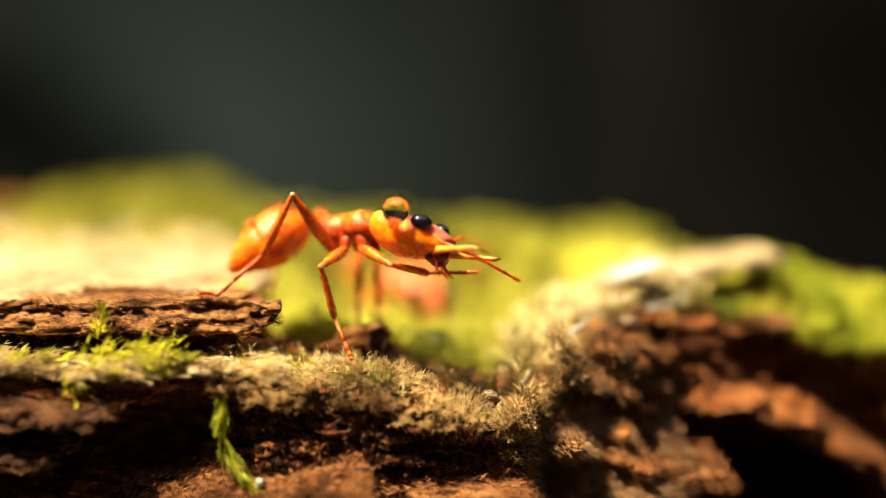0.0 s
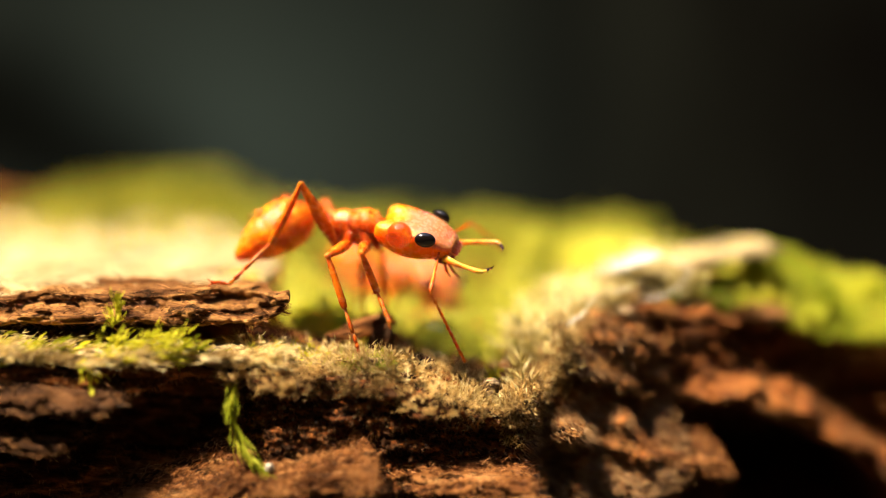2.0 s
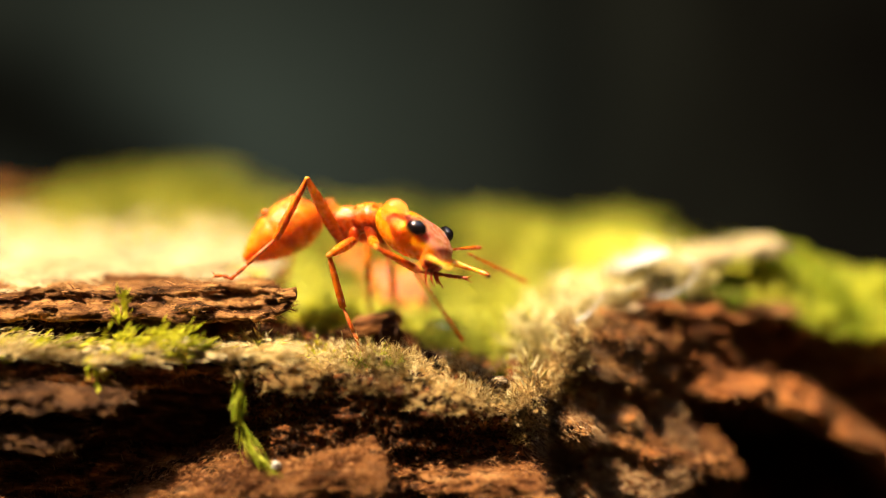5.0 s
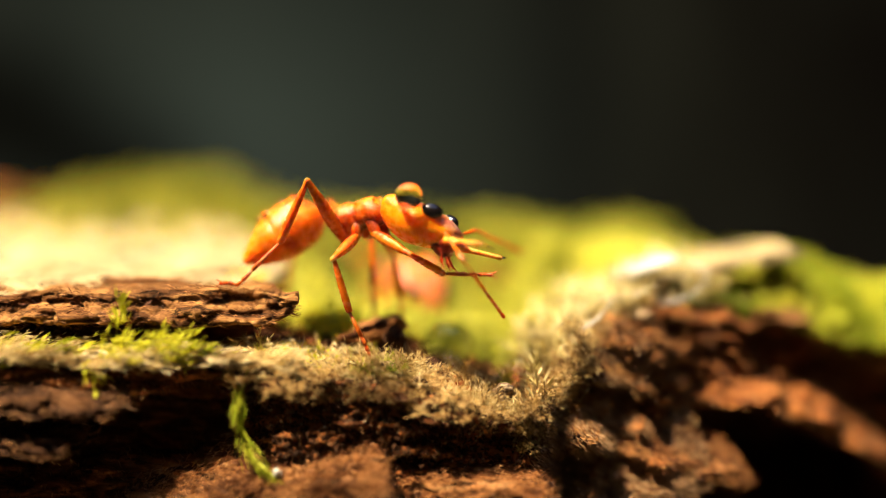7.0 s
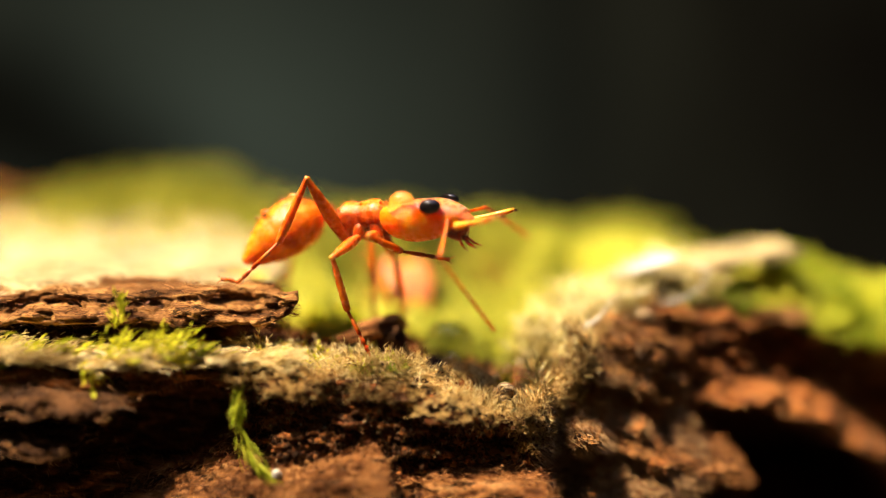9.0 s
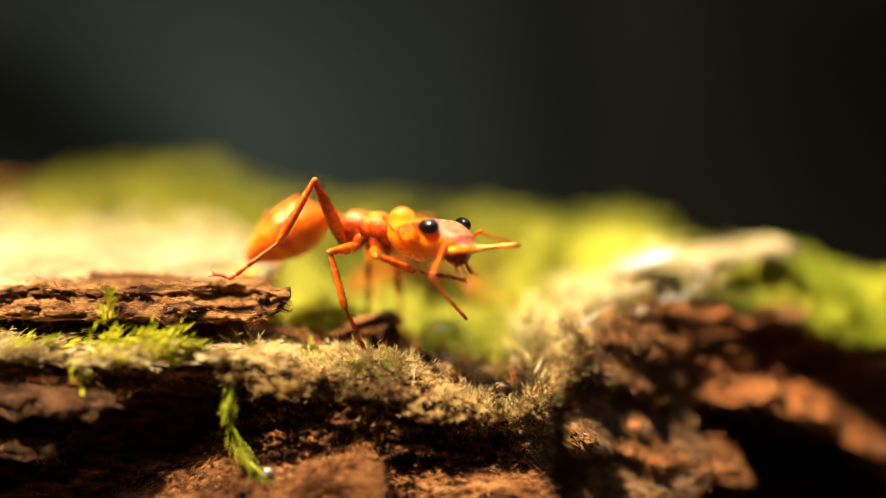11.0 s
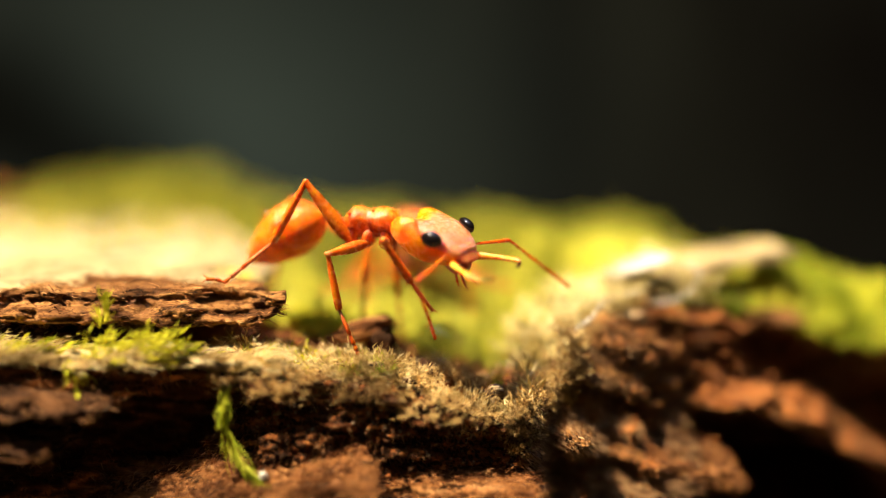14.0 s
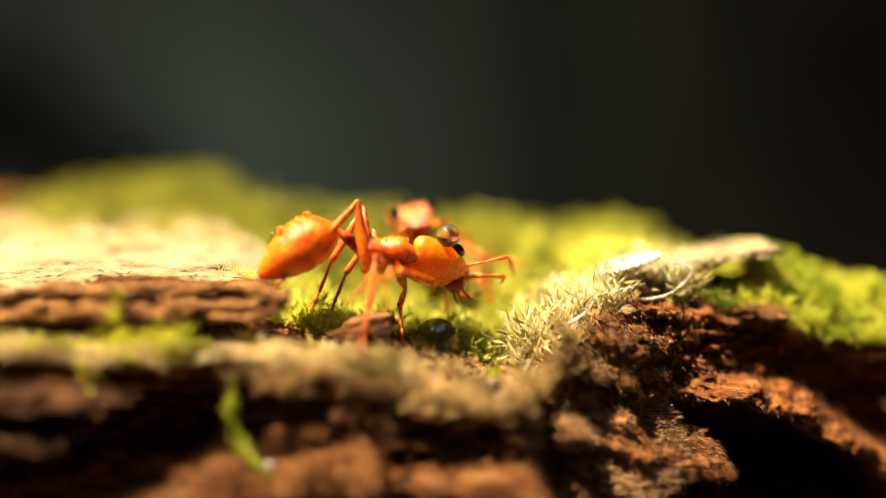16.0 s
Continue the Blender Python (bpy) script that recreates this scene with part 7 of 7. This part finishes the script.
    walk(ANT["hind_right"][2], mm([
        (0, 1.37, 2.22, -0.28, 30.3, -13.3, 93.1), (0.5, 1.40, 2.24, 0.13, 31.9, 10.1, 105.5), (1, 1.36, 2.22, 0.23, 25.1, 3.4, 103.7), (1.5, 1.30, 2.19, 0.00, 23.5, -5.0, 102.4),
        (2, 1.24, 2.15, -0.14, 24.1, -13.3, 102.3), (2.5, 1.33, 2.09, 0.71, 17.6, 6.9, 107.5), (3, 1.45, 2.03, 1.04, 24.8, 23.6, 116.5), (3.5, 1.23, 2.12, 0.33, 28.4, 2.1, 112.1),
        (4, 1.25, 2.15, 0.21, 27.1, -1.9, 108.4), (6.5, 1.18, 2.11, -0.01, 17.4, 10.4, 105.0), (7, 1.15, 2.09, -0.03, 30.7, 1.1, 105.3), (7.5, 1.16, 2.10, 0.08, 31.3, 8.3, 109.1),
        (8, 1.15, 2.09, -0.06, 27.1, 5.2, 107.3), (8.5, 1.15, 2.09, -0.03, 31.1, -2.5, 103.8), (9, 1.19, 2.11, 0.06, 31.2, 11.4, 108.5), (11.5, 1.21, 2.13, 0.14, 26.4, 5.0, 102.6),
        (12, 1.24, 2.15, -0.03, 29.0, -5.6, 96.1), (12.5, 1.29, 2.17, -0.21, 23.2, -1.1, 98.2), (13, 1.33, 2.21, -0.16, 18.2, -2.3, 97.6), (13.5, 1.45, 2.26, 0.31, 9.2, 9.3, 96.3),
        (14, 1.65, 2.32, -0.50, 9.4, -0.1, 93.1), (14.5, 2.40, 2.58, 0.17, 7.7, 11.2, 84.6), (15, 2.40, 2.13, 1.45, 9.0, 12.8, 102.1), (15.5, 1.31, 2.18, 0.27, 18.6, -33.8, 118.3),
        (16, 1.04, 2.00, 0.06, 10.6, -4.3, 126.7),
    ]))
    walk(ANT["hind_left"][0], mm([
        (0, -0.82, 0.42, -0.62, -37.5, -38.4, 149.1), (0.5, -0.82, 0.42, -0.62, -40.2, -30.4, 127.4), (1, -0.82, 0.42, -0.62, -39.5, -35.2, 134.4), (1.5, -0.82, 0.42, -0.62, -42.4, -32.7, 137.9),
        (2, -0.82, 0.42, -0.62, -41.0, -34.9, 141.7), (2.5, -0.82, 0.42, -0.62, -39.5, -36.5, 140.5), (3, -0.82, 0.42, -0.62, -46.8, -26.9, 141.8), (3.5, -0.82, 0.42, -0.62, -41.6, -33.2, 144.9),
        (4, -0.82, 0.42, -0.62, -37.8, -37.4, 143.1), (6.5, -0.82, 0.42, -0.62, -35.7, -25.6, 125.5), (7, -0.82, 0.42, -0.62, -31.6, -36.0, 134.6), (7.5, -0.82, 0.42, -0.62, -40.8, -27.4, 129.7),
        (8, -0.82, 0.42, -0.62, -36.3, -30.4, 137.0), (8.5, -0.82, 0.42, -0.62, -37.9, -32.9, 139.8), (9, -0.82, 0.42, -0.62, -38.2, -24.7, 134.3), (11.5, -0.82, 0.42, -0.62, -46.3, -22.5, 155.9),
        (12, -0.82, 0.42, -0.62, -43.5, -30.8, 157.6), (12.5, -0.82, 0.42, -0.62, -47.6, -19.7, 150.5), (13, -0.82, 0.42, -0.62, -45.0, -21.4, 155.5), (13.5, -0.82, 0.42, -0.62, -46.0, -19.0, 144.2),
        (14, -0.82, 0.42, -0.62, -46.8, -10.9, 132.6), (14.5, -0.82, 0.42, -0.62, -59.4, -11.6, 101.3), (15, -0.82, 0.42, -0.62, -57.1, -41.1, 118.5), (15.5, -0.82, 0.42, -0.62, -36.1, -55.8, 96.3),
        (16, -0.82, 0.42, -0.62, -28.5, -61.5, 99.3),
    ]))
    walk(ANT["hind_left"][1], mm([
        (0, 2.70, -0.00, 0.00, -45.0, 23.8, 70.0), (0.5, 2.70, 0.00, -0.00, -49.8, 25.9, 64.3), (1, 2.70, -0.00, 0.00, -44.9, 24.8, 71.8), (1.5, 2.70, -0.00, 0.00, -44.0, 25.1, 74.0),
        (2, 2.70, -0.00, 0.00, -41.8, 25.8, 79.5), (2.5, 2.70, 0.00, -0.00, -42.0, 26.1, 79.4), (3, 2.70, 0.00, -0.00, -47.6, 27.2, 70.1), (3.5, 2.70, 0.00, -0.00, -44.0, 27.5, 77.0),
        (4, 2.70, -0.00, 0.00, -43.8, 26.8, 76.6), (6.5, 2.70, 0.00, -0.00, -59.2, 26.5, 51.4), (7, 2.70, 0.00, 0.00, -50.6, 28.1, 66.0), (7.5, 2.70, 0.00, -0.00, -52.4, 29.2, 64.5),
        (8, 2.70, 0.00, -0.00, -54.4, 27.0, 58.7), (8.5, 2.70, -0.00, -0.00, -47.4, 28.0, 71.3), (9, 2.70, 0.00, -0.00, -57.8, 26.5, 53.4), (11.5, 2.70, 0.00, -0.00, -50.1, 22.2, 59.5),
        (12, 2.70, 0.00, 0.00, -45.9, 21.9, 67.2), (12.5, 2.70, 0.00, -0.00, -52.3, 21.6, 54.7), (13, 2.70, 0.00, -0.00, -53.6, 20.3, 50.4), (13.5, 2.70, 0.00, 0.00, -55.3, 21.0, 48.8),
        (14, 2.70, -0.00, -0.00, -62.1, 15.5, 31.1), (14.5, 2.70, 0.00, -0.00, -62.1, 9.6, 21.0), (14.75, 2.70, 0.00, -0.00, -48.9, 18.8, 61.1), (15, 2.70, -0.00, -0.00, -32.3, 17.2, 103.1),
        (15.5, 2.70, 0.00, -0.00, -23.5, 11.4, 136.5), (16, 2.70, 0.00, -0.00, -21.4, 1.5, 144.6),
    ]))
    walk(ANT["hind_left"][2], mm([
        (0, 3.51, 2.24, -1.05, -44.9, 41.8, 99.6), (0.5, 3.71, 2.11, -1.14, -48.2, 43.9, 98.1), (1, 3.44, 2.24, -1.09, -44.1, 42.3, 103.1), (1.5, 3.35, 2.26, -1.10, -44.0, 42.2, 103.4),
        (2, 3.13, 2.30, -1.13, -43.3, 42.0, 105.2), (2.5, 3.13, 2.30, -1.14, -43.3, 42.2, 105.7), (3, 3.49, 2.17, -1.19, -45.6, 44.0, 104.0), (3.5, 3.22, 2.25, -1.20, -44.5, 43.3, 105.4),
        (4, 3.24, 2.26, -1.17, -44.5, 42.9, 104.4), (6.5, 4.15, 1.82, -1.16, -57.5, 46.3, 87.6), (7, 3.63, 2.10, -1.23, -51.3, 44.9, 95.2), (7.5, 3.68, 2.05, -1.27, -52.2, 45.8, 95.8),
        (8, 3.90, 1.98, -1.18, -52.9, 45.4, 93.0), (8.5, 3.44, 2.17, -1.22, -48.7, 44.2, 98.4), (9, 4.09, 1.87, -1.16, -56.8, 45.8, 87.6), (11.5, 3.92, 2.07, -0.98, -45.4, 42.6, 98.0),
        (12, 3.63, 2.22, -0.97, -42.8, 41.2, 100.6), (12.5, 4.10, 1.97, -0.96, -47.6, 42.9, 94.2), (13, 4.25, 1.88, -0.90, -49.1, 42.7, 90.4), (13.5, 4.30, 1.83, -0.93, -51.6, 43.3, 88.1),
        (14, 4.85, 1.29, -0.70, -59.4, 43.3, 75.6), (14.5, 5.09, 0.92, -0.43, -54.5, 42.8, 76.1), (15, 2.14, 2.42, -0.77, -31.4, 36.0, 120.0), (15.5, 0.85, 1.75, -0.51, -27.7, 32.6, 133.1),
        (16, 0.58, 1.51, -0.07, -25.2, 25.9, 141.2),
    ]))
    walk(OTHER["root"], mm([
        (0, -2.46, 49.16, 54.88, 0, 8, -55), (0.5, -3.06, 48.95, 55.17, 0, 8, -55), (1.5, -2.12, 48.06, 55.31, 0, 8, -50),
        (3, -3.00, 47.47, 54.83, 0, 12, -55), (4, -3.65, 47.77, 54.29, 0, 15, -65), (6.5, -2.96, 49.20, 54.90, 0, 8, -60),
        (9, -3.07, 49.38, 54.74, 0, 8, -70), (11.3, -2.16, 49.65, 55.19, 0, -38, -80), (13, -2.24, 49.68, 55.46, 0, -40, -80),
        (14.5, -2.0, 49.45, 55.7, 0, -38, -80), (15, -2.00, 49.91, 55.9, 2, -30, -77), (15.5, -1.88, 49.62, 56.0, 8, -28, -80),
        (16, -1.67, 49.55, 55.95, 14, -36, -86),
    ]))


motions()
